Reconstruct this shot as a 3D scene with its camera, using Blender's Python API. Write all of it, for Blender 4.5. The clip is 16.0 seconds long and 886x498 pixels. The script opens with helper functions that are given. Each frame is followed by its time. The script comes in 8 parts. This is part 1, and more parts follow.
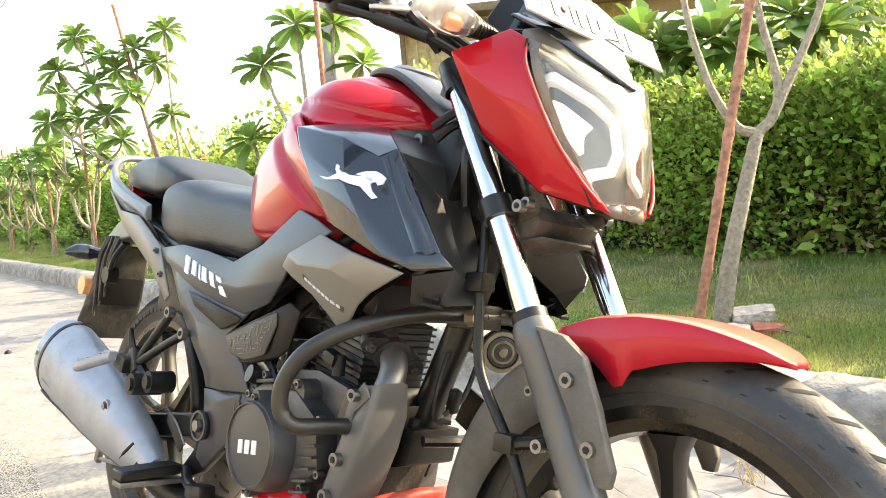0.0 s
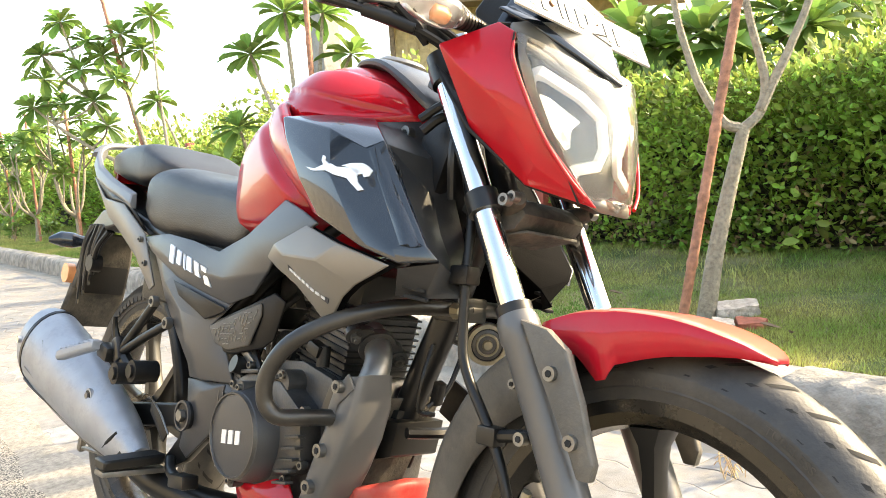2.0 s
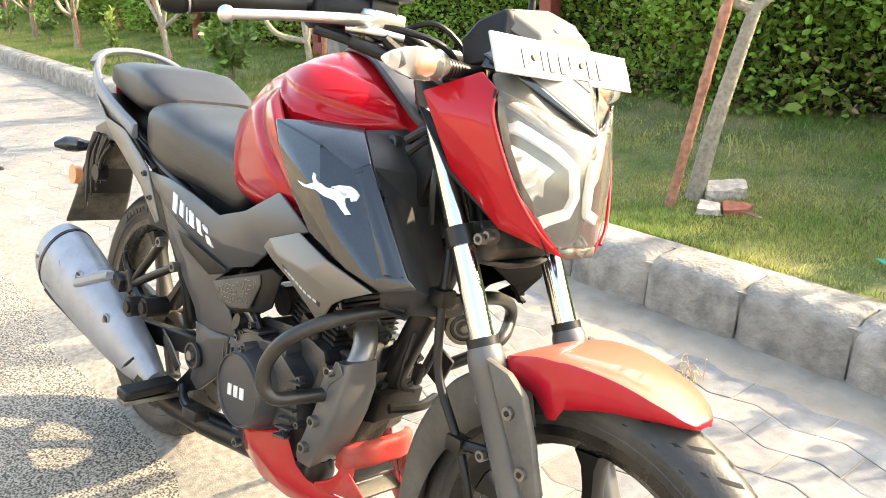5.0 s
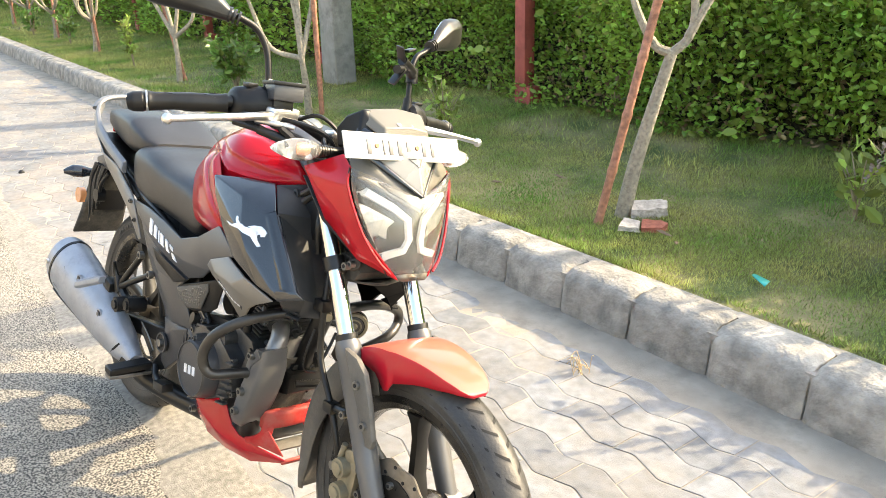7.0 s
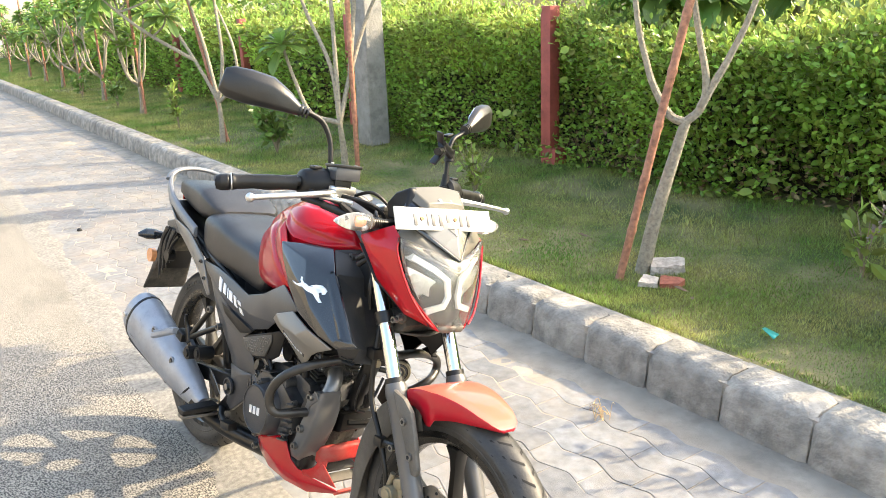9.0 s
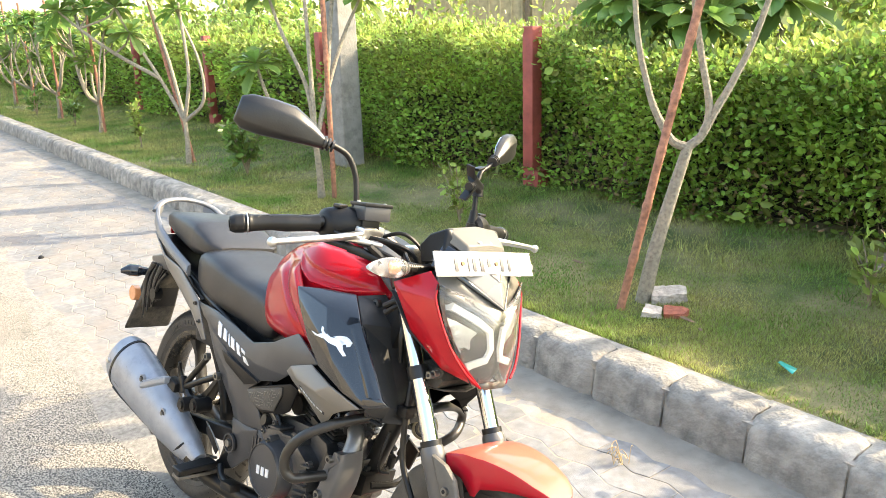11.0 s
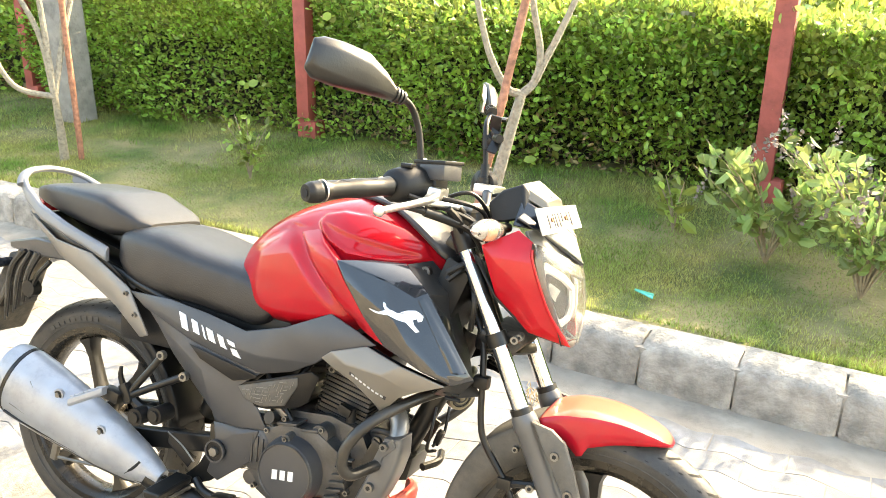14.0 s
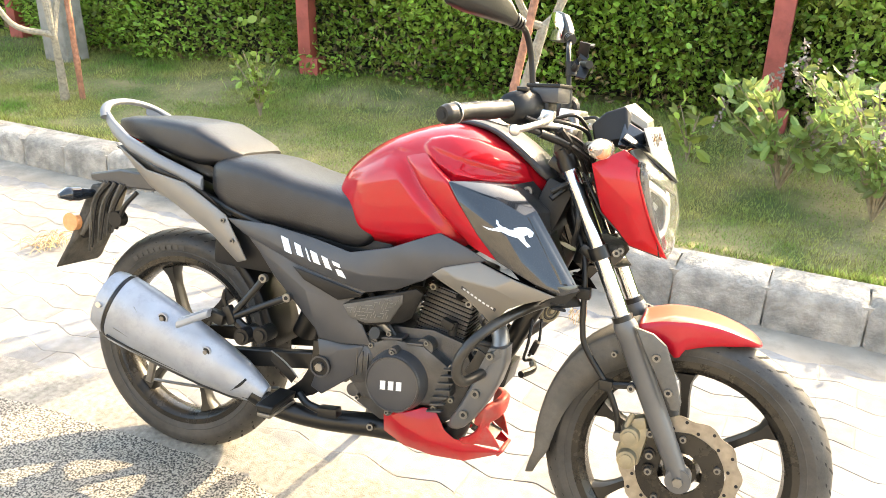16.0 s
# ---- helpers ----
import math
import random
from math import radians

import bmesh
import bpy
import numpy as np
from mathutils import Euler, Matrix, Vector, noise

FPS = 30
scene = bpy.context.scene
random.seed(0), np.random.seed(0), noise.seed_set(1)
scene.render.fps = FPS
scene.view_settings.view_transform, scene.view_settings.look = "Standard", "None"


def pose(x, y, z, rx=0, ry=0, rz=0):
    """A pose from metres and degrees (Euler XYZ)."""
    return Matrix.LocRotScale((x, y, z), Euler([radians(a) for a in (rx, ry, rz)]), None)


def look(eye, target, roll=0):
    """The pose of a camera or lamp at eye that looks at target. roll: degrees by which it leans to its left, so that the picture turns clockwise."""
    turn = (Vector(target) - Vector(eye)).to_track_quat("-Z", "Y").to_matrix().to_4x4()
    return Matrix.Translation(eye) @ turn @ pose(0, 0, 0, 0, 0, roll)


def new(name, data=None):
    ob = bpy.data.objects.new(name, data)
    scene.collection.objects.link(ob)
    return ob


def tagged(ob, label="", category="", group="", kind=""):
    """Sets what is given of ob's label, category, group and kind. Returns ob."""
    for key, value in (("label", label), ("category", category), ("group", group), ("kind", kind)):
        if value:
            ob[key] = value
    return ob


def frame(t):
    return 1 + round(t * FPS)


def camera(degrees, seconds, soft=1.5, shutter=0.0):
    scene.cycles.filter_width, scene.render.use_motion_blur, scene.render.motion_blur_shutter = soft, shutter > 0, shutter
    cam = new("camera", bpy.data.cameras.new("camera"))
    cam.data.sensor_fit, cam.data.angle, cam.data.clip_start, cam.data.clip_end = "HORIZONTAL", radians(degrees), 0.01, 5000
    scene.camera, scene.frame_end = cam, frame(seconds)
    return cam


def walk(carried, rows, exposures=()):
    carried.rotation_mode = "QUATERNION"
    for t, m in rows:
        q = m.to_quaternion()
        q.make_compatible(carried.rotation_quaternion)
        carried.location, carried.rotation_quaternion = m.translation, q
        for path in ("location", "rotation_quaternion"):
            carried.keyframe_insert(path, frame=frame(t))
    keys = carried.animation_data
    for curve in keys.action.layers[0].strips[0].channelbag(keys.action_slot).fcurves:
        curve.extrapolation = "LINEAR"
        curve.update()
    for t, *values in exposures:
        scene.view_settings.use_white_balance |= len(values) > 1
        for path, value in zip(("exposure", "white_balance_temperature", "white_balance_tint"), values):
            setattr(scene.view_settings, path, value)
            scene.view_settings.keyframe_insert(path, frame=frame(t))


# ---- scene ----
cam = camera(58.2, 16.0, 0.35)
PATH = [
    (0, (1.763, -0.634, 0.772), (0.313, 0.735, 0.609), -4.8),
    (0.5, (1.771, -0.634, 0.787), (0.338, 0.75, 0.618), -4.5),
    (1, (1.782, -0.634, 0.788), (0.353, 0.755, 0.617), -4.3),
    (1.5, (1.769, -0.627, 0.781), (0.343, 0.764, 0.606), -4.2),
    (2, (1.765, -0.633, 0.774), (0.338, 0.756, 0.586), -4.1),
    (2.5, (1.769, -0.635, 0.778), (0.342, 0.753, 0.582), -4.0),
    (3, (1.767, -0.642, 0.776), (0.342, 0.742, 0.546), -3.8),
    (3.2, (1.767, -0.643, 0.774), (0.341, 0.739, 0.533), -3.6),
    (5.3, (1.843, -0.61, 1.12), (0.479, 0.666, 0.405), -2.3),
    (5.5, (1.902, -0.648, 1.137), (0.54, 0.63, 0.421), -2.3),
    (6, (2.052, -0.731, 1.18), (0.688, 0.551, 0.478), -2.2),
    (6.5, (2.164, -0.727, 1.174), (0.791, 0.547, 0.473), -1.5),
    (7, (2.295, -0.704, 1.282), (0.898, 0.544, 0.583), -1.7),
    (7.5, (2.369, -0.718, 1.342), (0.922, 0.52, 0.73), -2.2),
    (8, (2.39, -0.714, 1.359), (0.928, 0.512, 0.761), -2.4),
    (8.5, (2.401, -0.77, 1.346), (0.934, 0.451, 0.748), -2.3),
    (9, (2.468, -0.876, 1.382), (0.996, 0.35, 0.81), -2.3),
    (9.5, (2.513, -0.924, 1.405), (1.035, 0.308, 0.862), -2.3),
    (10, (2.444, -0.854, 1.401), (0.963, 0.379, 0.866), -2.2),
    (10.2, (2.416, -0.816, 1.406), (0.933, 0.415, 0.871), -2.3),
    (12.3, (1.898, -1.093, 1.381), (0.695, 0.404, 0.822), 0.0),
    (12.5, (1.876, -1.117, 1.394), (0.69, 0.39, 0.825), 0.1),
    (13, (1.768, -1.153, 1.404), (0.701, 0.436, 0.824), -0.7),
    (13.5, (1.615, -1.195, 1.409), (0.719, 0.492, 0.817), -0.4),
    (14, (1.551, -1.212, 1.389), (0.805, 0.521, 0.728), 0.9),
    (14.5, (1.506, -1.234, 1.36), (0.787, 0.466, 0.591), 1.4),
    (15, (1.485, -1.306, 1.382), (0.773, 0.385, 0.588), 1.6),
    (15.5, (1.413, -1.412, 1.369), (0.707, 0.282, 0.574), 1.8),
    (16, (1.332, -1.413, 1.379), (0.687, 0.304, 0.581), 0.8),
]
walk(cam, [(t, look(eye, target, roll)) for t, eye, target, roll in PATH],
     [(0, 2.89, 8350, 6), (1.2, 2.84, 8350, 6), (3, 2.89, 8350, 7), (6, 2.93, 8050, 6), (7.5, 2.65, 7800, 6), (9, 2.64, 7600, 7), (10.2, 2.68, 7500, 7), (12.5, 3.08, 8650, 5), (13.5, 3.29, 8700, 5), (14.2, 3.35, 8750, 5), (15, 3.29, 8650, 6), (16, 3.27, 8550, 7)])

# ---- world, sun, exposure ----
SUN_EL, SUN_AZ = 31.0, 60.0            # degrees; azimuth counted from +x towards +y
w = bpy.data.worlds.new("sky")
scene.world = w
w.use_nodes = True
nt = w.node_tree
sky = nt.nodes.new("ShaderNodeTexSky")
sky.sky_type = "NISHITA"
sky.sun_disc = False
sky.sun_elevation = radians(SUN_EL)
sky.sun_rotation = radians(90 - SUN_AZ)
sky.air_density, sky.dust_density, sky.ozone_density = 1.0, 2.5, 1.0
nt.links.new(sky.outputs[0], nt.nodes["Background"].inputs[0])
nt.nodes["Background"].inputs[1].default_value = 0.15
sun = new("sun", bpy.data.lights.new("sun", "SUN"))
sun.data.energy, sun.data.angle, sun.data.color = 1.7, radians(0.6), (1.0, 0.87, 0.69)
az, el = radians(SUN_AZ), radians(SUN_EL)
sun.matrix_world = look((0, 0, 0), (-math.cos(el) * math.cos(az), -math.cos(el) * math.sin(az), -math.sin(el)))


# ---- materials ----
def mat(name, base, rough=0.5, metal=0.0, var=0.15, scale=12.0, bump=0.0, bscale=80.0, dust=0.0, coat=0.0, spec=0.5, tint=None,
        island=0.0, translucent=0.0, objvar=0.0, stain=0.0, stain_scale=3.0, sharp=0.2, placed=False):
    m = bpy.data.materials.new(name)
    m.use_nodes = True
    t = m.node_tree
    N, L = t.nodes, t.links
    b = N["Principled BSDF"]
    b.inputs["Roughness"].default_value = rough
    b.inputs["Metallic"].default_value = metal
    b.inputs["Coat Weight"].default_value = coat
    b.inputs["Coat Roughness"].default_value = 0.04
    b.inputs["Specular IOR Level"].default_value = spec
    where = N.new("ShaderNodeNewGeometry").outputs["Position"] if placed else N.new("ShaderNodeTexCoord").outputs["Object"]
    no = N.new("ShaderNodeTexNoise")
    no.inputs["Scale"].default_value = scale
    no.inputs["Detail"].default_value = 6
    L.new(where, no.inputs["Vector"])
    mix = N.new("ShaderNodeMix")
    mix.data_type = "RGBA"
    mix.inputs[6].default_value = (*[c * (1 - var) for c in base], 1)
    hi = tint if tint else [min(1, c * (1 + var)) for c in base]
    mix.inputs[7].default_value = (*hi, 1)
    ramp = N.new("ShaderNodeMapRange")
    ramp.inputs[1].default_value, ramp.inputs[2].default_value = 0.5 - sharp, 0.5 + sharp
    L.new(no.outputs[0], ramp.inputs[0])
    L.new(ramp.outputs[0], mix.inputs[0])
    col = mix.outputs[2]
    if stain > 0:
        n3 = N.new("ShaderNodeTexNoise")
        n3.inputs["Scale"].default_value = stain_scale
        n3.inputs["Detail"].default_value = 8
        n3.inputs["Roughness"].default_value = 0.72
        L.new(where, n3.inputs["Vector"])
        r3 = N.new("ShaderNodeMapRange")
        r3.inputs[1].default_value, r3.inputs[2].default_value = 0.50, 0.62
        r3.inputs[4].default_value = stain
        L.new(n3.outputs[0], r3.inputs[0])
        k = N.new("ShaderNodeMix")
        k.data_type = "RGBA"
        k.inputs[7].default_value = (*[c * 0.35 for c in base], 1)
        L.new(r3.outputs[0], k.inputs[0])
        L.new(col, k.inputs[6])
        col = k.outputs[2]
    if dust > 0:
        n2 = N.new("ShaderNodeTexNoise")
        n2.inputs["Scale"].default_value = 2.6 if placed else 9.0
        n2.inputs["Detail"].default_value = 10
        n2.inputs["Roughness"].default_value = 0.7
        L.new(where, n2.inputs["Vector"])
        r2 = N.new("ShaderNodeMapRange")
        r2.inputs[1].default_value, r2.inputs[2].default_value = 0.42, 0.75
        r2.inputs[4].default_value = dust
        L.new(n2.outputs[0], r2.inputs[0])
        k = N.new("ShaderNodeMix")
        k.data_type = "RGBA"
        k.inputs[7].default_value = (0.27, 0.23, 0.18, 1)
        L.new(r2.outputs[0], k.inputs[0])
        L.new(col, k.inputs[6])
        col = k.outputs[2]
        rr = N.new("ShaderNodeMapRange")
        rr.inputs[3].default_value, rr.inputs[4].default_value = rough, min(1, rough + 0.5)
        rr.inputs[2].default_value = 1.0
        L.new(r2.outputs[0], rr.inputs[0])
        L.new(rr.outputs[0], b.inputs["Roughness"])
    if island > 0 or objvar > 0:
        hs = N.new("ShaderNodeHueSaturation")
        if island > 0:
            g = N.new("ShaderNodeNewGeometry")
            src = g.outputs["Random Per Island"]
        else:
            g = N.new("ShaderNodeObjectInfo")
            src = g.outputs["Random"]
        v = N.new("ShaderNodeMapRange")
        a = island + objvar
        v.inputs[3].default_value, v.inputs[4].default_value = 1 - a, 1 + a
        L.new(src, v.inputs[0])
        L.new(v.outputs[0], hs.inputs["Value"])
        if island > 0:
            h = N.new("ShaderNodeMapRange")
            h.inputs[3].default_value, h.inputs[4].default_value = 0.47, 0.515
            L.new(src, h.inputs[0])
            L.new(h.outputs[0], hs.inputs["Hue"])
        L.new(col, hs.inputs["Color"])
        col = hs.outputs[0]
    L.new(col, b.inputs["Base Color"])
    if bump > 0:
        nb = N.new("ShaderNodeTexNoise")
        nb.inputs["Scale"].default_value = bscale
        nb.inputs["Detail"].default_value = 5
        L.new(where, nb.inputs["Vector"])
        bp = N.new("ShaderNodeBump")
        bp.inputs["Strength"].default_value = 1.0
        bp.inputs["Distance"].default_value = bump
        L.new(nb.outputs[0], bp.inputs["Height"])
        L.new(bp.outputs[0], b.inputs["Normal"])
    if translucent > 0:
        tr = N.new("ShaderNodeBsdfTranslucent")
        L.new(col, tr.inputs[0])
        ms = N.new("ShaderNodeMixShader")
        ms.inputs[0].default_value = translucent
        L.new(b.outputs[0], ms.inputs[1])
        L.new(tr.outputs[0], ms.inputs[2])
        L.new(ms.outputs[0], N["Material Output"].inputs[0])
    return m


def glare_top(m, colour, most):
    """Pales upward faces: light dust plus sun glare put into the colour."""
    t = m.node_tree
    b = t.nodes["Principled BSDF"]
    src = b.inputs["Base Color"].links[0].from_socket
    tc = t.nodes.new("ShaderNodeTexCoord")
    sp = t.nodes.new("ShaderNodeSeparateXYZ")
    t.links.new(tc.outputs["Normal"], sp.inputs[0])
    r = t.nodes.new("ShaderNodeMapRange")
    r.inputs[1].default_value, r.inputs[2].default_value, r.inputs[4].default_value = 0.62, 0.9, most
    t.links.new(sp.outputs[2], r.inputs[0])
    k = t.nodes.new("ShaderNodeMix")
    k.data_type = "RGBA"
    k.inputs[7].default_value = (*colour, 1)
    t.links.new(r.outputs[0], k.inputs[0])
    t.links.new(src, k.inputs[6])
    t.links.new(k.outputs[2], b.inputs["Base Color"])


def glass(name, tint=(1, 1, 1), rough=0.03, haze=0.0):
    m = bpy.data.materials.new(name)
    m.use_nodes = True
    t = m.node_tree
    b = t.nodes["Principled BSDF"]
    b.inputs["Base Color"].default_value = (*tint, 1)
    b.inputs["Roughness"].default_value = rough
    b.inputs["IOR"].default_value = 1.45
    b.inputs["Transmission Weight"].default_value = 1 - haze
    return m


RED = mat("red_paint", (0.37, 0.0042, 0.013), 0.36, 0.0, 0.06, 5, coat=0.7, dust=0.03, spec=0.06)
DUSTYREDGLARE = mat("dusty_red_paint_glare", (0.37, 0.006, 0.018), 0.36, 0.0, 0.08, 5, coat=0.5, dust=0.06, spec=0.08)
# orange-tan on the fender top stands for sun glare over thin dust
glare_top(DUSTYREDGLARE, (0.46, 0.23, 0.14), 0.46)
BLACKGLOSS = mat("gloss_black_paint", (0.008, 0.012, 0.018), 0.22, 0, 0.1, 6, coat=0.9, dust=0.03, spec=0.3)
PLASTIC = mat("black_plastic", (0.006, 0.006, 0.0065), 0.42, 0, 0.2, 10, 0.0003, 400, dust=0.02, spec=0.3)
DIRTYPLASTIC = mat("dusty_black_plastic", (0.080, 0.075, 0.067), 0.52, 0, 0.25, 10, 0.0005, 300, dust=0.34, stain=0.3, stain_scale=14, spec=0.4)
GREY = mat("charcoal_satin_paint", (0.040, 0.041, 0.045), 0.38, 0.1, 0.1, 6, 0.0002, 500, dust=0.06)
SATIN = mat("satin_black_inner_plastic", (0.026, 0.026, 0.027), 0.36, 0, 0.2, 10, 0.0002, 400, dust=0.10, spec=0.4)
RUSTY = mat("rusty_screw", (0.16, 0.085, 0.045), 0.6, 0.6, 0.3, 60)
WARMGREY = mat("warm_grey_satin_paint", (0.19, 0.172, 0.148), 0.42, 0.3, 0.08, 6, dust=0.08)
DEEPBLACK = mat("deepened_black_inner_plastic", (0.005, 0.005, 0.0055), 0.85, 0, 0.2, 10, 0.0003, 400, spec=0.03)
TAILGREY = mat("silver_grey_paint", (0.20, 0.188, 0.172), 0.40, 0.3, 0.08, 6, dust=0.10)
RAILGREY = mat("cast_grab_rail_paint", (0.17, 0.175, 0.185), 0.42, 0.4, 0.08, 8, dust=0.06)
VINYL = mat("black_seat_vinyl", (0.014, 0.014, 0.016), 0.42, 0, 0.2, 20, 0.0006, 500, dust=0.04)
CHROME = mat("chrome", (0.60, 0.61, 0.63), 0.11, 1.0, 0.04, 30, dust=0.02)
ALU = mat("brushed_aluminium", (0.62, 0.62, 0.62), 0.34, 1.0, 0.08, 40, dust=0.08)
MUFFLER = mat("scuffed_silver_heat_shield", (0.31, 0.33, 0.365), 0.42, 0.45, 0.12, 14, 0.0003, 60, dust=0.12, stain=0.22, stain_scale=16)
STEEL = mat("worn_steel", (0.20, 0.195, 0.185), 0.42, 0.9, 0.2, 40, dust=0.12)
DISC = mat("brake_disc_steel", (0.30, 0.265, 0.22), 0.45, 0.8, 0.2, 60, dust=0.25)
ENGINE = mat("black_engine_casting", (0.040, 0.040, 0.041), 0.33, 0.15, 0.4, 24, 0.0005, 250, dust=0.22, spec=0.5)
FRAMEBLACK = mat("black_frame_enamel", (0.006, 0.006, 0.006), 0.34, 0, 0.2, 10, dust=0.03, spec=0.4)
SLIDER = mat("dark_fork_slider_paint", (0.095, 0.095, 0.096), 0.36, 0.2, 0.1, 10, dust=0.09)
GUARDTUBE = mat("scratched_black_guard_enamel", (0.014, 0.013, 0.012), 0.34, 0.1, 0.3, 25, dust=0.14)
PODGREY = mat("satin_black_mirror_plastic", (0.011, 0.0108, 0.0105), 0.34, 0.0, 0.12, 14, 0.0003, 300, dust=0.05)
RIMBLACK = mat("dark_alloy_rim", (0.015, 0.0135, 0.0115), 0.26, 0.3, 0.2, 10, dust=0.08)
TYRE = mat("tyre_rubber", (0.024, 0.024, 0.024), 0.5, 0, 0.3, 15, 0.0006, 160, dust=0.2, spec=0.45)
GROOVE = mat("tyre_groove_rubber", (0.010, 0.010, 0.010), 0.9, 0, 0.2, 15)
WHITE = mat("white_plate_paint", (0.52, 0.52, 0.50), 0.35, 0, 0.05, 20, dust=0.12)
INK = mat("black_lettering", (0.03, 0.03, 0.035), 0.5, 0, 0.1, 20)
BADGE = mat("silver_decal", (0.78, 0.79, 0.80), 0.3, 0.3, 0.04, 20)
GREYMARK = mat("grey_moulded_mark", (0.45, 0.46, 0.48), 0.4, 0.1, 0.05, 20)
HOUSING = mat("grey_lamp_housing", (0.022, 0.021, 0.019), 0.45, 0.1, 0.1, 20, dust=0.04)
COWLGREY = mat("khaki_grey_satin_trim", (0.105, 0.098, 0.082), 0.40, 0.0, 0.08, 8, dust=0.08)
MUDDY = mat("mud_caked_plastic", (0.030, 0.028, 0.024), 0.8, 0, 0.4, 14, 0.0015, 120, dust=0.5, stain=0.6, stain_scale=10)
REFLECT = mat("silvered_reflector", (0.60, 0.62, 0.64), 0.28, 0.7, 0.2, 60, 0.004, 70)
DRLWHITE = mat("white_light_guide", (0.74, 0.75, 0.76), 0.25, 0, 0.03, 20)
LENS = glass("clear_lamp_lens", (0.97, 0.96, 0.92), 0.04, 0.045)
INDGLASS = glass("clear_indicator_lens", (0.96, 0.93, 0.88), 0.12, 0.10)
SMOKE = mat("smoked_lamp_lens", (0.22, 0.21, 0.185), 0.25, 0, 0.1, 10, coat=0.6, dust=0.25)
CLEARIND = mat("pale_indicator_lens", (0.50, 0.42, 0.35), 0.15, 0, 0.25, 60, 0.0015, 160, coat=0.8)
AMBER = mat("amber_reflector", (0.66, 0.27, 0.11), 0.25, 0, 0.1, 90, coat=0.5)
GOLD = mat("brass_calliper", (0.28, 0.245, 0.17), 0.45, 0.6, 0.25, 40, dust=0.25)
CABLE = mat("black_cable_sheath", (0.006, 0.006, 0.006), 0.40, 0, 0.2, 40, dust=0.03, spec=0.35)
MIRROR = mat("mirror_glass", (0.9, 0.9, 0.9), 0.02, 1.0, 0.0, 5)

ASPHALT = mat("dusty_asphalt", (0.060, 0.057, 0.052), 0.9, 0, 0.45, 185, 0.003, 185, stain=0.18, stain_scale=1.2, tint=(0.37, 0.335, 0.28), sharp=0.095, placed=True)
SANDBED = mat("joint_sand", (0.285, 0.250, 0.205), 0.95, 0, 0.25, 6, 0.002, 300, stain=0.3, stain_scale=5, placed=True)
PAVER = mat("grey_concrete_paver", (0.176, 0.183, 0.193), 0.88, 0, 0.22, 25, 0.0013, 260, objvar=0.17, dust=0.72, stain=0.28, stain_scale=5, placed=True)
PAVERFAR = mat("grey_concrete_paver_far", (0.165, 0.168, 0.174), 0.88, 0, 0.22, 25, 0.0007, 260, island=0.10, dust=0.85, stain=0.28, stain_scale=2, placed=True)
KERB = mat("weathered_kerb_concrete", (0.295, 0.280, 0.250), 0.9, 0, 0.32, 14, 0.009, 60, stain=0.42, stain_scale=6, objvar=0.13, dust=0.12, tint=(0.395, 0.362, 0.315), sharp=0.16, placed=True)
SOIL = mat("lawn_soil", (0.085, 0.125, 0.030), 1.0, 0, 0.3, 3, 0.012, 60, tint=(0.23, 0.195, 0.095), sharp=0.14, placed=True)
GRASS = mat("lawn_blades", (0.158, 0.335, 0.050), 0.50, 0, 0.3, 2.2, island=0.6, translucent=0.45, tint=(0.40, 0.385, 0.135), sharp=0.16)
HEDGESHADE = mat("hedge_inner_shade", (0.014, 0.016, 0.007), 1.0, 0, 0.5, 30, 0.03, 30, tint=(0.050, 0.042, 0.022), sharp=0.12)
DRYLEAF = mat("dry_hedge_leaf", (0.24, 0.18, 0.09), 0.7, 0, 0.3, 8, island=0.4, translucent=0.3)
FADEDRED = mat("dust_coated_red_plastic", (0.40, 0.020, 0.020), 0.45, 0, 0.15, 12, dust=0.55, stain=0.25, stain_scale=22, spec=0.25)
LEAF = mat("hedge_leaf", (0.185, 0.375, 0.060), 0.30, 0, 0.4, 1.5, island=0.65, translucent=0.50, tint=(0.37, 0.55, 0.115))
FIN = mat("dark_fin_casting", (0.014, 0.014, 0.014), 0.42, 0, 0.25, 20, dust=0.05, spec=0.4)
LEAFLIGHT = mat("young_hedge_leaf", (0.225, 0.385, 0.080), 0.40, 0, 0.35, 2, island=0.6, translucent=0.50, tint=(0.385, 0.47, 0.115))
ROSETTE = mat("plumeria_leaf", (0.12, 0.25, 0.05), 0.34, 0, 0.25, 3, island=0.4, translucent=0.38, tint=(0.20, 0.31, 0.08))
BARK = mat("pale_grey_bark", (0.29, 0.255, 0.195), 0.9, 0, 0.35, 60, 0.006, 90, stain=0.28, stain_scale=30)
BAMBOO = mat("reddish_bamboo_stake", (0.33, 0.145, 0.088), 0.6, 0, 0.4, 40, 0.003, 110, stain=0.4, stain_scale=30)
REDPOST = mat("red_painted_post", (0.30, 0.065, 0.052), 0.65, 0, 0.25, 8, 0.002, 60, stain=0.35, stain_scale=6)
CONCRETE = mat("grey_pole_concrete", (0.255, 0.245, 0.225), 0.9, 0, 0.2, 10, 0.004, 60, stain=0.5, stain_scale=4)
BOUNCEWALL = mat("bounce_wall_plaster", (0.27, 0.25, 0.215), 0.9, 0, 0.3, 3, 0.003, 40, stain=0.4, stain_scale=2)
BRICKWHITE = mat("whitewashed_brick", (0.47, 0.41, 0.35), 0.9, 0, 0.3, 22, 0.006, 70, stain=0.6, stain_scale=16)
BRICKRED = mat("red_clay_brick", (0.30, 0.095, 0.06), 0.9, 0, 0.3, 30, 0.003, 90)
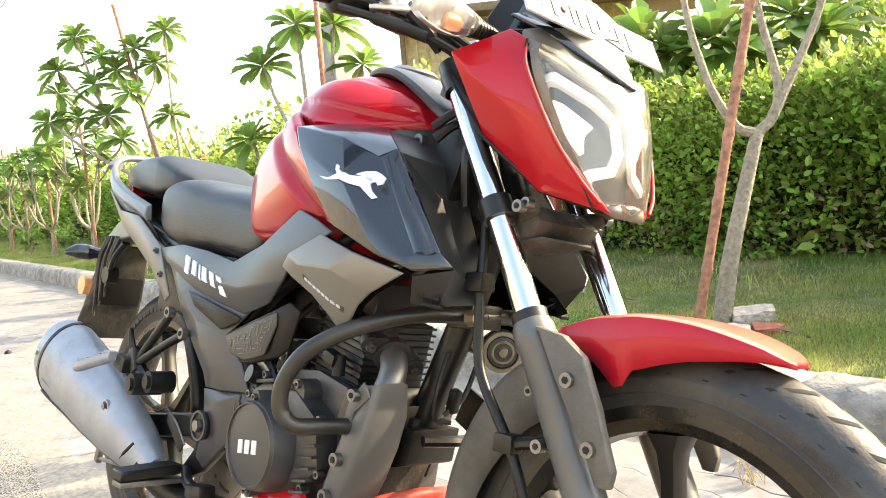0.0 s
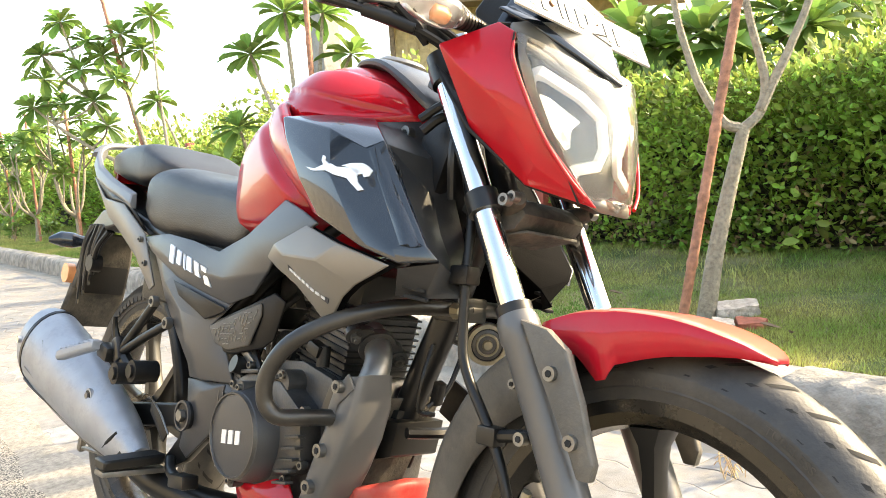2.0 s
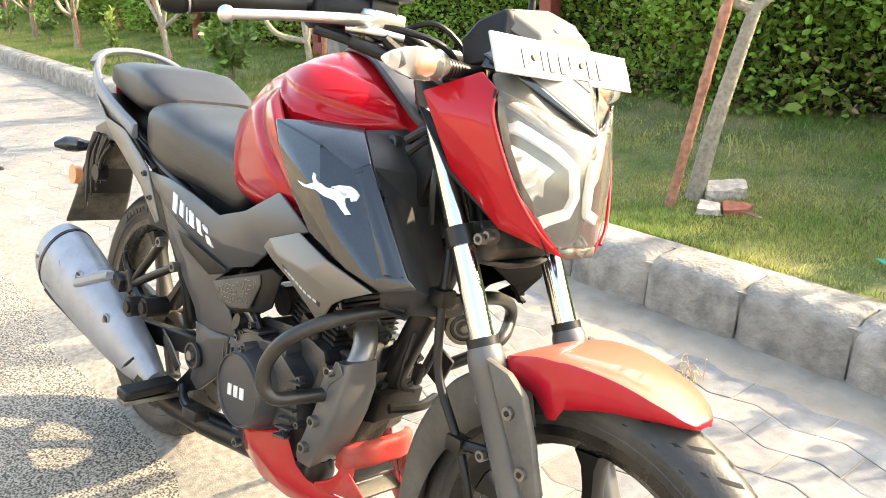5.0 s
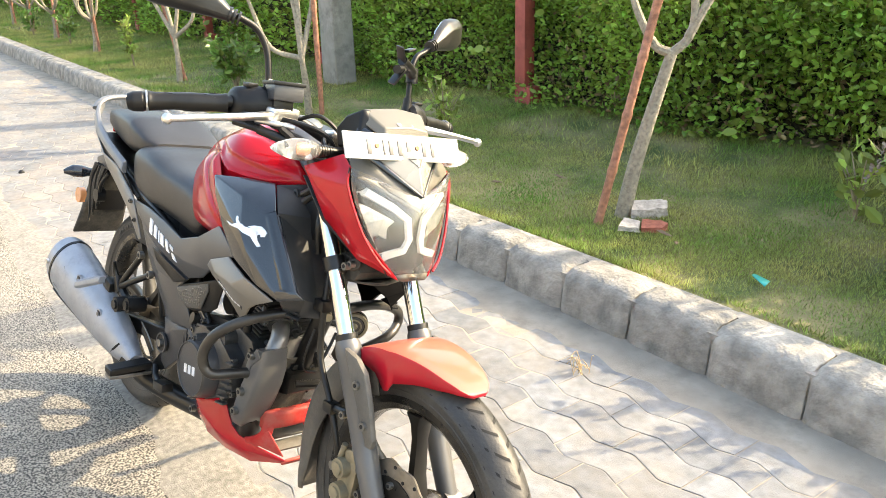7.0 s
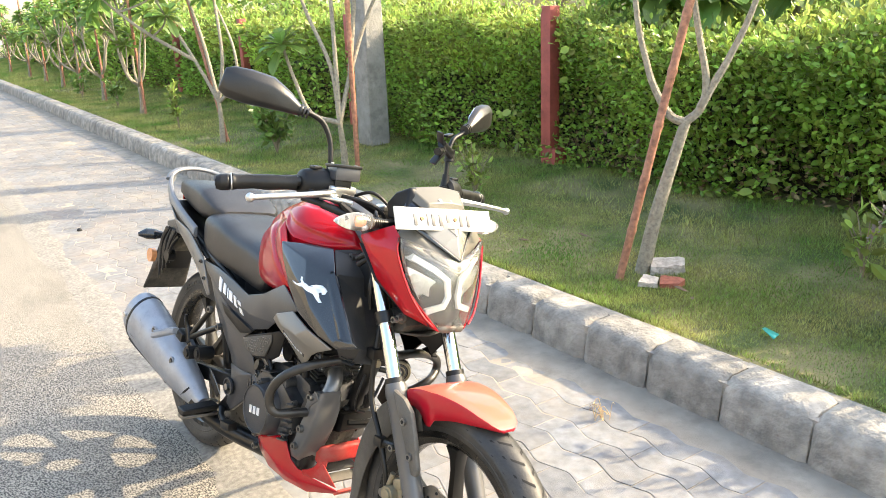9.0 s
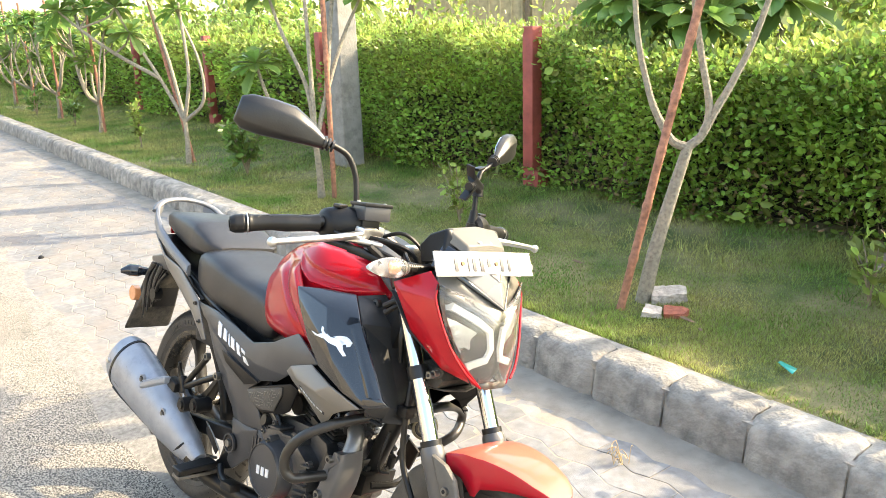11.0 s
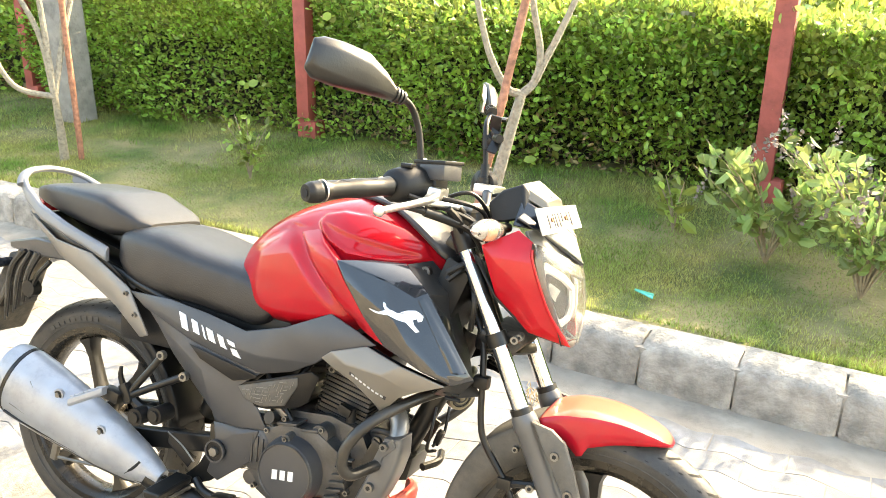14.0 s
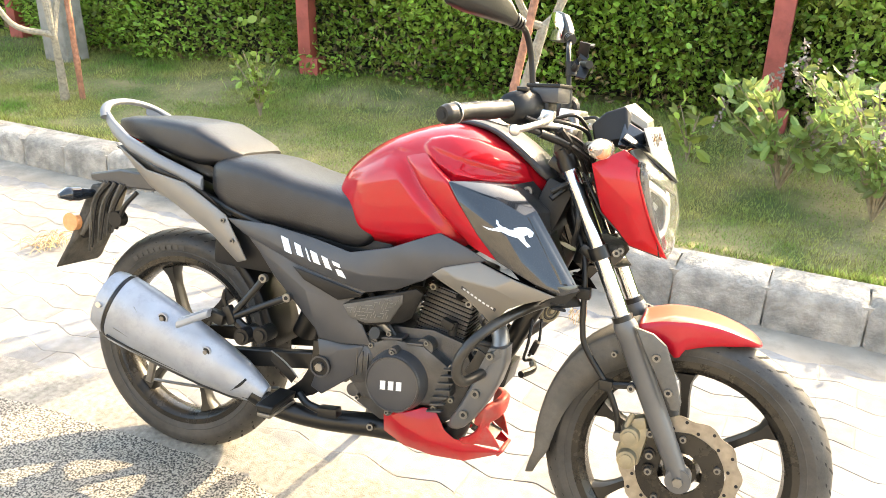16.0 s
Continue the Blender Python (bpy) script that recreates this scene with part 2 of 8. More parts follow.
STRAW = mat("dry_straw", (0.45, 0.34, 0.18), 0.8, 0, 0.2, 30, island=0.2)
TEAL = mat("teal_plastic_scrap", (0.02, 0.36, 0.30), 0.4, 0, 0.1, 30)
THATCH = mat("bamboo_mat_wall", (0.44, 0.34, 0.20), 0.85, 0, 0.25, 10, 0.004, 60)
DARKWOOD = mat("dark_roof_timber", (0.16, 0.11, 0.07), 0.8, 0, 0.3, 20)
WOODS = mat("distant_foliage", (0.11, 0.19, 0.045), 0.7, 0, 0.35, 0.8, island=0.35, translucent=0.25)


# ---- mesh helpers ----
def shade(me, angle=38):
    me.polygons.foreach_set("use_smooth", [True] * len(me.polygons))
    bm = bmesh.new()
    bm.from_mesh(me)
    lim = radians(angle)
    for e in bm.edges:
        if len(e.link_faces) == 2 and e.calc_face_angle(0) > lim:
            e.smooth = False
    bm.to_mesh(me)
    bm.free()


def part(name, bm, material, parent=None, label="", smooth=38, solid=0.0, bevel=0.0, offset=-1.0):
    """Links a bmesh as one mesh object, under a thing or a part."""
    me = bpy.data.meshes.new(name)
    bmesh.ops.recalc_face_normals(bm, faces=bm.faces)
    bm.to_mesh(me)
    bm.free()
    shade(me, smooth)
    me.materials.append(material)
    ob = new(name, me)
    if parent is not None:
        ob.parent = parent
    if label:
        ob["label"] = label
    if solid:
        m = ob.modifiers.new("thick", "SOLIDIFY")
        m.thickness, m.offset = solid, offset
    if bevel:
        m = ob.modifiers.new("edge", "BEVEL")
        m.width, m.segments, m.limit_method, m.angle_limit = bevel, 2, "ANGLE", radians(28)
        m.harden_normals = False
    return ob


def thing(name, matrix, label, category, group="", kind=""):
    e = new(name)
    e.empty_display_size = 0.05
    e.matrix_basis = matrix
    return tagged(e, label, category, group, kind)


def box(cx, cy, cz, sx, sy, sz, bev=0.0, rot=(0, 0, 0), bm=None):
    b = bm or bmesh.new()
    r = bmesh.ops.create_cube(b, size=1.0, matrix=pose(cx, cy, cz, *rot) @ Matrix.Diagonal((sx, sy, sz, 1)))
    if bev:
        ed = {e for v in r["verts"] for e in v.link_edges}
        bmesh.ops.bevel(b, geom=list(ed), offset=bev, segments=2, affect="EDGES", profile=0.6)
    return b


def prism(pts, y0, y1, bev=0.0, bm=None):
    """Polygon in x, z drawn out from y0 to y1."""
    b = bm or bmesh.new()
    lo = [b.verts.new((x, y0, z)) for x, z in pts]
    hi = [b.verts.new((x, y1, z)) for x, z in pts]
    n = len(pts)
    fs = [b.faces.new(lo), b.faces.new(hi[::-1])]
    for i in range(n):
        fs.append(b.faces.new((lo[i], lo[(i + 1) % n], hi[(i + 1) % n], hi[i])))
    if bev:
        ed = {e for f in fs for e in f.edges}
        bmesh.ops.bevel(b, geom=list(ed), offset=bev, segments=2, affect="EDGES", profile=0.6)
    return b


def loft(rings, closed=True, caps=True, bm=None):
    b = bm or bmesh.new()
    vs = [[b.verts.new(p) for p in r] for r in rings]
    n = len(rings[0])
    for i in range(len(vs) - 1):
        for j in range(n if closed else n - 1):
            k = (j + 1) % n
            b.faces.new((vs[i][j], vs[i][k], vs[i + 1][k], vs[i + 1][j]))
    if caps and closed:
        b.faces.new(vs[0][::-1])
        b.faces.new(vs[-1])
    return b


def spline(pts, k=6):
    """A smooth line through the points."""
    p = [Vector(q) for q in pts]
    p = [2 * p[0] - p[1]] + p + [2 * p[-1] - p[-2]]
    out = []
    for i in range(1, len(p) - 2):
        for j in range(k):
            t = j / k
            a, b, c, d = p[i - 1], p[i], p[i + 1], p[i + 2]
            out.append(0.5 * ((2 * b) + (c - a) * t + (2 * a - 5 * b + 4 * c - d) * t * t + (3 * b - a - 3 * c + d) * t ** 3))
    out.append(p[-2])
    return out


def tube(pts, r, n=10, k=6, bm=None, smooth=True):
    """A round tube along the points; r is one radius or one for each point."""
    rs = r if isinstance(r, (list, tuple)) else [r] * len(pts)
    line = spline(pts, k) if smooth and len(pts) > 2 else [Vector(p) for p in pts]
    m = len(line)
    rings = []
    up = Vector((0.123, 0.31, 0.94)).normalized()
    for i, q in enumerate(line):
        d = (line[min(i + 1, m - 1)] - line[max(i - 1, 0)]).normalized()
        a = d.cross(up)
        if a.length < 1e-3:
            a = d.cross(Vector((1, 0, 0)))
        a.normalize()
        c = d.cross(a).normalized()
        up = a.cross(d) if a.cross(d).length > 0 else up
        f = i / (m - 1) * (len(rs) - 1)
        lo = min(int(f), len(rs) - 2) if len(rs) > 1 else 0
        rad = rs[lo] + (rs[min(lo + 1, len(rs) - 1)] - rs[lo]) * (f - lo)
        rings.append([q + rad * (math.cos(t) * a + math.sin(t) * c) for t in [2 * math.pi * j / n for j in range(n)]])
    return loft(rings, bm=bm)


def revolve(profile, cx, cz, n=48, cy=0.0, bm=None, closed=True):
    """Turns (radius, y) points about the line through (cx, cz) along y."""
    b = bm or bmesh.new()
    rings = []
    for i in range(n):
        a = 2 * math.pi * i / n
        rings.append([b.verts.new((cx + r * math.cos(a), cy + y, cz + r * math.sin(a))) for r, y in profile])
    m = len(profile)
    for i in range(n):
        j = (i + 1) % n
        for k in range(m if closed else m - 1):
            l = (k + 1) % m
            b.faces.new((rings[i][k], rings[i][l], rings[j][l], rings[j][k]))
    return b


def cyl(p, q, r, n=16, r2=None, bm=None):
    return tube([p, q], [r, r if r2 is None else r2], n=n, bm=bm)


def bolt(x, z, y, r=0.009, parent=None, sgn=-1, name="bolt", depth=0.008):
    r *= 0.85
    b = cyl((x, y + 0.004 * -sgn, z), (x, y + sgn * depth, z), r, 14)
    o = part(name, b, STEEL, parent)
    s_ = cyl((x, y + sgn * depth * 0.8, z), (x, y + sgn * (depth + 0.0012), z), r * 0.5, 6)
    me = bpy.data.meshes.new("socket")
    s_.to_mesh(me)
    s_.free()
    me.materials.append(GROOVE)
    k = new("socket", me)
    k.parent = parent
    return o


def sell(sections, n=22, expo=2.6, y0=0.0, keep=None):
    """Loft along x of superellipses; each section is x, half width, top, bottom."""
    rings = []
    for x, hw, zt, zb in sections:
        c, h = (zt + zb) / 2, (zt - zb) / 2
        ring = []
        for j in range(n):
            a = 2 * math.pi * j / n
            ca, sa = math.cos(a), math.sin(a)
            ring.append((x, y0 + hw * math.copysign(abs(ca) ** (2 / expo), ca), c + h * math.copysign(abs(sa) ** (2 / expo), sa)))
        rings.append(ring)
    return loft(rings)


def refine(sections, k=4):
    """More sections, smoothly between the given ones."""
    cols = [spline([(s[0], s[i], 0) for s in sections], k) for i in range(1, len(sections[0]))]
    return [(cols[0][j].x, *[c[j].y for c in cols]) for j in range(len(cols[0]))]


def facets(verts, faces, sgn=1):
    b = bmesh.new()
    vs = [b.verts.new((x, y * sgn, z)) for x, y, z in verts]
    for f in faces:
        b.faces.new([vs[i] for i in f])
    return b


def surf_y(ob, x, z, sgn):
    """Where the outer face of a panel lies at (x, z), seen from the side."""
    bpy.context.view_layer.update()
    ev = ob.evaluated_get(bpy.context.evaluated_depsgraph_get())
    hit, p, n_, i_ = ev.ray_cast((x, sgn * 0.6, z), (0, -sgn, 0))
    return p.y if hit else None


def decal(name, pts, panel, sgn, material, parent, label="", lift=0.0015):
    """A thin raised shape laid on a panel; pts are (x, z)."""
    ys = [surf_y(panel, x, z, sgn) for x, z in pts]
    ok = [y for y in ys if y is not None] or [sgn * 0.2]
    b = bmesh.new()
    out = [b.verts.new((x, (ok[0] if y is None else y) + sgn * lift, z)) for (x, z), y in zip(pts, ys)]
    inn = [b.verts.new((x, (ok[0] if y is None else y) - sgn * 0.002, z)) for (x, z), y in zip(pts, ys)]
    f = b.faces.new(out)
    m = len(out)
    for i in range(m):
        b.faces.new((out[i], out[(i + 1) % m], inn[(i + 1) % m], inn[i]))
    bmesh.ops.triangulate(b, faces=[f])
    return part(name, b, material, parent, label, 30)


def bulk(name, verts, faces, material, label, category, kind="stuff", parent=None):
    me = bpy.data.meshes.new(name)
    me.from_pydata(verts, [], faces)
    me.materials.append(material)
    me.update()
    ob = new(name, me)
    if parent is not None:
        ob.parent = parent
        ob["kind"] = kind
        if label:
            ob["label"] = label
        return ob
    return tagged(ob, label, category, "", kind)


def leaf_arrays(rng, pos, nrm, size, ratio=0.55, spread=0.9, droop=0.0):
    """Diamond-shaped leaves, folded along the middle, as vertex and face lists."""
    n = len(pos)
    d = nrm + rng.normal(0, spread, (n, 3))
    d[:, 2] -= droop
    d /= np.linalg.norm(d, axis=1)[:, None]
    r = rng.normal(0, 1, (n, 3))
    s = np.cross(d, r)
    s /= np.linalg.norm(s, axis=1)[:, None]
    f = np.cross(s, d)
    L = (size * rng.uniform(0.65, 1.35, n))[:, None]
    W = L * ratio * 0.5
    base = pos
    p1, p2 = pos + d * L * 0.30, pos + d * L * 0.70
    k = f * L * 0.08
    v = np.stack([base, p1 + s * W * 0.85 + k, p2 + s * W * 0.90 + k, pos + d * L, p2 - s * W * 0.90 + k, p1 - s * W * 0.85 + k], 1).reshape(-1, 3)
    i = np.arange(n) * 6
    fc = np.concatenate([np.stack([i, i + 1, i + 2], 1), np.stack([i, i + 2, i + 3], 1), np.stack([i, i + 3, i + 4], 1), np.stack([i, i + 4, i + 5], 1)])
    return v, fc


def gather(chunks):
    vs, fs, o = [], [], 0
    for v, f in chunks:
        vs.append(v)
        fs.append(f + o)
        o += len(v)
    return np.concatenate(vs).tolist(), np.concatenate(fs).tolist()


# ---- the street: s runs along the kerb, v across it towards the hedge ----
SA = radians(-6.1)
U, V = Vector((math.cos(SA), math.sin(SA), 0)), Vector((-math.sin(SA), math.cos(SA), 0))


def street(s, v, z=0.0):
    return U * s + V * v + Vector((0, 0, z))


STREET = Matrix.Rotation(SA, 4, "Z")
LAWN_Z = 0.165


def lawn_z(v):
    """The lawn climbs a little from the trees to the hedge."""
    return LAWN_Z + 0.095 * min(1.0, max(0.0, (v - 2.15) / 1.25))


rng = np.random.default_rng(7)


def quad_sheet(name, s0, s1, v0, v1, z, material, label, category, nx=1, ny=1, wob=0.0, kind="structure"):
    xs, ys = np.linspace(s0, s1, nx + 1), np.linspace(v0, v1, ny + 1)
    vs, fs = [], []
    for i, x in enumerate(xs):
        for j, y in enumerate(ys):
            dz = wob * noise.noise((x * 1.7, y * 1.7, 3.1)) if wob else 0
            vs.append((x, y, z + dz))
    for i in range(nx):
        for j in range(ny):
            a = i * (ny + 1) + j
            fs.append((a, a + ny + 1, a + ny + 2, a + 1))
    me = bpy.data.meshes.new(name)
    me.from_pydata(vs, [], fs)
    me.materials.append(material)
    me.polygons.foreach_set("use_smooth", [True] * len(me.polygons))
    ob = new(name, me)
    ob.matrix_basis = STREET
    return tagged(ob, label, category, "", kind)


KERB_V, BORDER_V, HEDGE_V = 1.478, 0.07, 3.38
HEDGE_Z = lawn_z(HEDGE_V)
quad_sheet("ground", -400, 400, -400, 400, -0.004, ASPHALT, "dusty speckled grey asphalt road surface", "road")
pavement = quad_sheet("pavement", -40, 14, BORDER_V, KERB_V + 0.03, 0.001, SANDBED, "interlocking grey pavers under pale blown sand beside the kerb", "pavement", 1350, 44)
for v in pavement.data.vertices:
    x, y, _ = v.co
    n_ = noise.noise((x * 1.3, y * 2.3, 5.0)) + 0.6 * noise.noise((x * 5.1, y * 6.3, 8.0)) + 0.3 * noise.noise((x * 15, y * 15, 2.0))
    kerbside = min(1, max(0, (y - KERB_V + 0.17 + 0.10 * noise.noise((x * 2.2, 3.0, 0)) + 0.04 * noise.noise((x * 11, 1.0, 0))) / 0.10))
    v.co.z = 0.0010 + (0.0028 * min(1, max(0, 0.04 + 1.1 * n_)) + 0.0032 * kerbside) * min(1, (y - BORDER_V) / 0.10)
lawn = quad_sheet("lawn", -60, 20, KERB_V + 0.2, 60, LAWN_Z - 0.012, SOIL, "green lawn with dry brownish patches behind the kerb", "lawn", 160, 240, 0.02)
for v in lawn.data.vertices:
    v.co.z += lawn_z(v.co.y) - LAWN_Z

# kerb blocks
KP = [(0.0, -0.01), (0.012, 0.09), (0.022, 0.135), (0.036, 0.158), (0.062, 0.172), (0.165, 0.176), (0.17, 0.10), (0.17, -0.01)]


def kerb_mesh(seed, length):
    r = random.Random(seed)
    rings = []
    prof = []
    for (va, za), (vb, zb) in zip(KP, KP[1:]):
        k = max(1, int(math.hypot(vb - va, zb - za) / 0.022))
        prof += [(va + (vb - va) * j / k, za + (zb - za) * j / k) for j in range(k)]
    prof.append(KP[-1])
    for i in range(17):
        s = i / 16 * length
        e = 0.016 if i in (0, 16) else 0.004 if i in (1, 15) else 0.0
        row = []
        for v, z in prof:
            d = 0.0045 * noise.noise((s * 31, v * 22 + seed * 7, z * 22)) + 0.0045 * noise.noise((s * 7 + seed, v * 7, z * 7)) - 0.010 * max(0, noise.noise((s * 13, v * 13, z * 13 + seed * 5)) - 0.25)
            front = 1 if v < 0.1 else 0
            row.append((s, v + (e - d) * front, z + (d - e) * (1 if z > 0.14 else 0)))
        rings.append(row)
    b = loft(rings)
    me = bpy.data.meshes.new("kerb_stone")
    bmesh.ops.recalc_face_normals(b, faces=b.faces)
    b.to_mesh(me)
    b.free()
    shade(me, 50)
    me.materials.append(KERB)
    return me


KL = 0.326
kerb = thing("kerb", STREET, "weathered grey concrete kerb stones along the lawn", "kerb", "", "structure")
kms = [kerb_mesh(i, KL - 0.007) for i in range(6)]
kr = random.Random(3)
for i in range(-95, 22):
    k = new("kerb_stone", kms[kr.randrange(6)])
    k.parent = kerb
    k.matrix_basis = pose(0.064 + i * KL, KERB_V + kr.uniform(-0.004, 0.004), kr.uniform(-0.003, 0.003), 0, 0, kr.uniform(-0.5, 0.5))
part("haunch", box(-13, KERB_V + 0.185, 0.08, 40, 0.045, 0.165, 0), KERB, kerb)
part("mortar_bed", box(-13, KERB_V + 0.10, 0.07, 40, 0.13, 0.15, 0), KERB, kerb)

# unseen wall, added across the road to shape fill light and reflections
wl = thing("unseen_bounce_wall", STREET, "unseen plaster wall added across the road for bounce light and reflections", "wall", "", "structure")
part("wall_face", box(-8, -6.6, 1.55, 60, 0.23, 3.2, 0.01), BOUNCEWALL, wl)
part("coping", box(-8, -6.6, 3.19, 60, 0.33, 0.08, 0.01), CONCRETE, wl)


# ---- the motorcycle: x forward, y to its left, z up from the rear tyre's foot; it leans on its side stand ----
LEAN_DEG = 13.0
bike = thing("motorcycle", pose(0, 0, 0, -LEAN_DEG, 0, 0), "red and black commuter motorcycle leaning on its side stand", "motorcycle")
RX, RZ, FX, FZ = 0.034, 0.304, 1.328, 0.296
BOTH = (-1, 1)


def wheel(name, cx, cz, R, half, turn, cy=0.0):
    wh = new(name)
    wh.parent = bike
    wh.matrix_basis = Matrix.Translation((0, cy, 0))
    rim_r = 0.225
    prof = [(rim_r - 0.004, -half * 0.72), (rim_r + 0.012, -half * 0.84), (rim_r + 0.035, -half * 1.0), (R - 0.032, -half * 0.98), (R - 0.020, -half * 0.86),
            (R - 0.009, -half * 0.62), (R - 0.002, -half * 0.3), (R, 0)]
    prof = prof + [(r, -y) for r, y in prof[-2::-1]]
    tyre = part("tyre", revolve(prof, cx, cz, 72), TYRE, wh, "black rubber tyre with dusty tread")
    g = bmesh.new()
    for i in range(40):
        a = 2 * math.pi * i / 40
        for sg in BOTH:
            rows = []
            for j in range(5):
                f = j / 4
                y = sg * half * (0.08 + 0.88 * f)
                rr = R + 0.0005 - float(np.interp(abs(y) / half, (0, 0.3, 0.62, 0.86, 0.98), (0, 0.002, 0.009, 0.020, 0.032)))
                aa = a + 0.13 * f * f + 0.05 * f + (0.08 if sg > 0 else 0)
                rows.append([(cx + rr * math.cos(aa + d), y, cz + rr * math.sin(aa + d)) for d in (-0.0125, 0.0125)])
            loft(rows, closed=False, caps=False, bm=g)
    part("tread_groove", g, GROOVE, tyre, "dark slanted tread grooves")["kind"] = "stuff"
    for sg in BOTH:
        ring = [(rim_r + 0.017, sg * half * 0.905), (rim_r + 0.019, sg * half * 0.925), (rim_r + 0.021, sg * half * 0.905)]
        part("sidewall_ring", revolve(ring, cx, cz, 72), TYRE, tyre)
    rp = [(rim_r + 0.006, -half * 0.80), (rim_r + 0.006, -half * 0.70), (rim_r - 0.012, -half * 0.55), (rim_r - 0.016, 0), (rim_r - 0.012, half * 0.55), (rim_r + 0.006, half * 0.70),
          (rim_r + 0.006, half * 0.80), (rim_r - 0.008, half * 0.80), (rim_r - 0.022, half * 0.5), (rim_r - 0.026, 0), (rim_r - 0.022, -half * 0.5), (rim_r - 0.008, -half * 0.80)]
    rim = part("rim", revolve(rp, cx, cz, 72), RIMBLACK, wh, "dark cast alloy rim")
    for i in range(6):
        a = radians(turn + 60 * i)
        d, t = Vector((math.cos(a), 0, math.sin(a))), Vector((-math.sin(a), 0, math.cos(a)))
        c = Vector((cx, 0, cz))
        rings = []
        for r, hw, hy in ((0.030, 0.017, 0.022), (0.08, 0.011, 0.016), (0.15, 0.0105, 0.014), (0.180, 0.014, 0.018), (0.200, 0.026, 0.022)):
            q = c + d * r
            rings.append([q + t * hw * 0.7 + Vector((0, -hy, 0)), q + t * hw + Vector((0, -hy * 0.4, 0)), q + t * hw + Vector((0, hy * 0.4, 0)), q + t * hw * 0.7 + Vector((0, hy, 0)),
                          q - t * hw * 0.7 + Vector((0, hy, 0)), q - t * hw + Vector((0, hy * 0.4, 0)), q - t * hw + Vector((0, -hy * 0.4, 0)), q - t * hw * 0.7 + Vector((0, -hy, 0))])
        part("spoke", loft(rings), FRAMEBLACK, rim)
    part("hub", revolve([(0.010, -0.052), (0.034, -0.052), (0.042, -0.03), (0.036, 0), (0.042, 0.03), (0.034, 0.052), (0.010, 0.052)], cx, cz, 32), RIMBLACK, rim)
    return wh


fw = wheel("front_wheel", FX, FZ, 0.294, 0.040, 35)
rw = wheel("rear_wheel", RX, RZ, 0.301, 0.047, 110, 0.045)


def sidewall_text(words, cx, cz, half, R, radius, start, height, parent):
    """Raised lettering bent round the outer sidewall; start is the angle in degrees at which it begins, running forwards."""
    cu = bpy.data.curves.new("lettering", "FONT")
    cu.body, cu.size, cu.extrude = words, height / 0.7, 0.0
    tmp = new("lettering", cu)
    bpy.context.view_layer.update()
    me = bpy.data.meshes.new_from_object(tmp.evaluated_get(bpy.context.evaluated_depsgraph_get()))
    bpy.data.objects.remove(tmp)
    for v in me.vertices:
        r = radius + v.co.y - height / 2
        a = radians(start) - v.co.x * 1.1 / radius
        y = half * float(np.interp(r, (0.237, 0.260, R - 0.032, R - 0.020), (0.84, 1.0, 0.98, 0.86)))
        v.co = (cx + r * math.cos(a), -y - 0.0009, cz + r * math.sin(a))
    me.materials.append(LETTER)
    ob = new("sidewall_lettering", me)
    ob.parent = parent
    ob["label"] = "raised rubber lettering on the sidewall"


LETTER = mat("dusty_raised_rubber", (0.050, 0.047, 0.043), 0.7, 0, 0.3, 40, dust=0.2)
ftyre = [o for o in fw.children if o.name.startswith("tyre")][0]
sidewall_text("M/C 46P", FX, FZ, 0.040, 0.294, 0.249, 96, 0.0085, ftyre)
sidewall_text("TUBELESS", FX, FZ, 0.040, 0.294, 0.254, 62, 0.0085, ftyre)
rtyre = [o for o in rw.children if o.name.startswith("tyre")][0]
for k in range(9):
    a0, a1 = radians(128 - 4.4 * k), radians(128 - 4.4 * k - 3.0)
    pts = [(RX + r * math.cos(a), RZ + r * math.sin(a)) for r, a in ((0.250, a0), (0.250, a1), (0.262, a1), (0.262, a0))]
    part("sidewall_mark", prism(pts, -0.0478, -0.0460), LETTER, rtyre)

# front brake disc with a wavy edge, and its carrier
db = bmesh.new()
n = 120
rings = []
for y in (-0.064, -0.060):
    rings.append([(FX + (0.120 + 0.0035 * math.sin(12 * 2 * math.pi * i / n)) * math.cos(2 * math.pi * i / n), y, FZ + (0.120 + 0.0035 * math.sin(12 * 2 * math.pi * i / n)) * math.sin(2 * math.pi * i / n)) for i in range(n)])
inn = [[(FX + (0.088 + 0.003 * math.sin(10 * 2 * math.pi * i / n)) * math.cos(2 * math.pi * i / n), y, FZ + (0.088 + 0.003 * math.sin(10 * 2 * math.pi * i / n)) * math.sin(2 * math.pi * i / n)) for i in range(n)] for y in (-0.060, -0.064)]
loft([rings[0], rings[1], inn[0], inn[1], rings[0]], caps=False, bm=db)
bmesh.ops.remove_doubles(db, verts=db.verts, dist=1e-5)
disc = part("brake_disc", db, DISC, fw, "worn wavy-edged brake disc")
for i in range(24):
    a = 2 * math.pi * i / 24
    rr = 0.104 + 0.008 * (-1) ** i
    part("disc_hole", cyl((FX + rr * math.cos(a), -0.0655, FZ + rr * math.sin(a)), (FX + rr * math.cos(a), -0.0635, FZ + rr * math.sin(a)), 0.0035, 10), GROOVE, disc)
part("disc_carrier", revolve([(0.045, -0.066), (0.089, -0.066), (0.089, -0.058), (0.045, -0.058)], FX, FZ, 40), RIMBLACK, disc)
for i in range(5):
    a = 2 * math.pi * i / 5 + 0.35
    bolt(FX + 0.076 * math.cos(a), FZ + 0.076 * math.sin(a), -0.066, 0.008, disc)

# forks
FD = Vector((1.331 - 1.024, 0, 0.295 - 0.903)).normalized()
F0 = Vector((1.024, 0, 0.903))


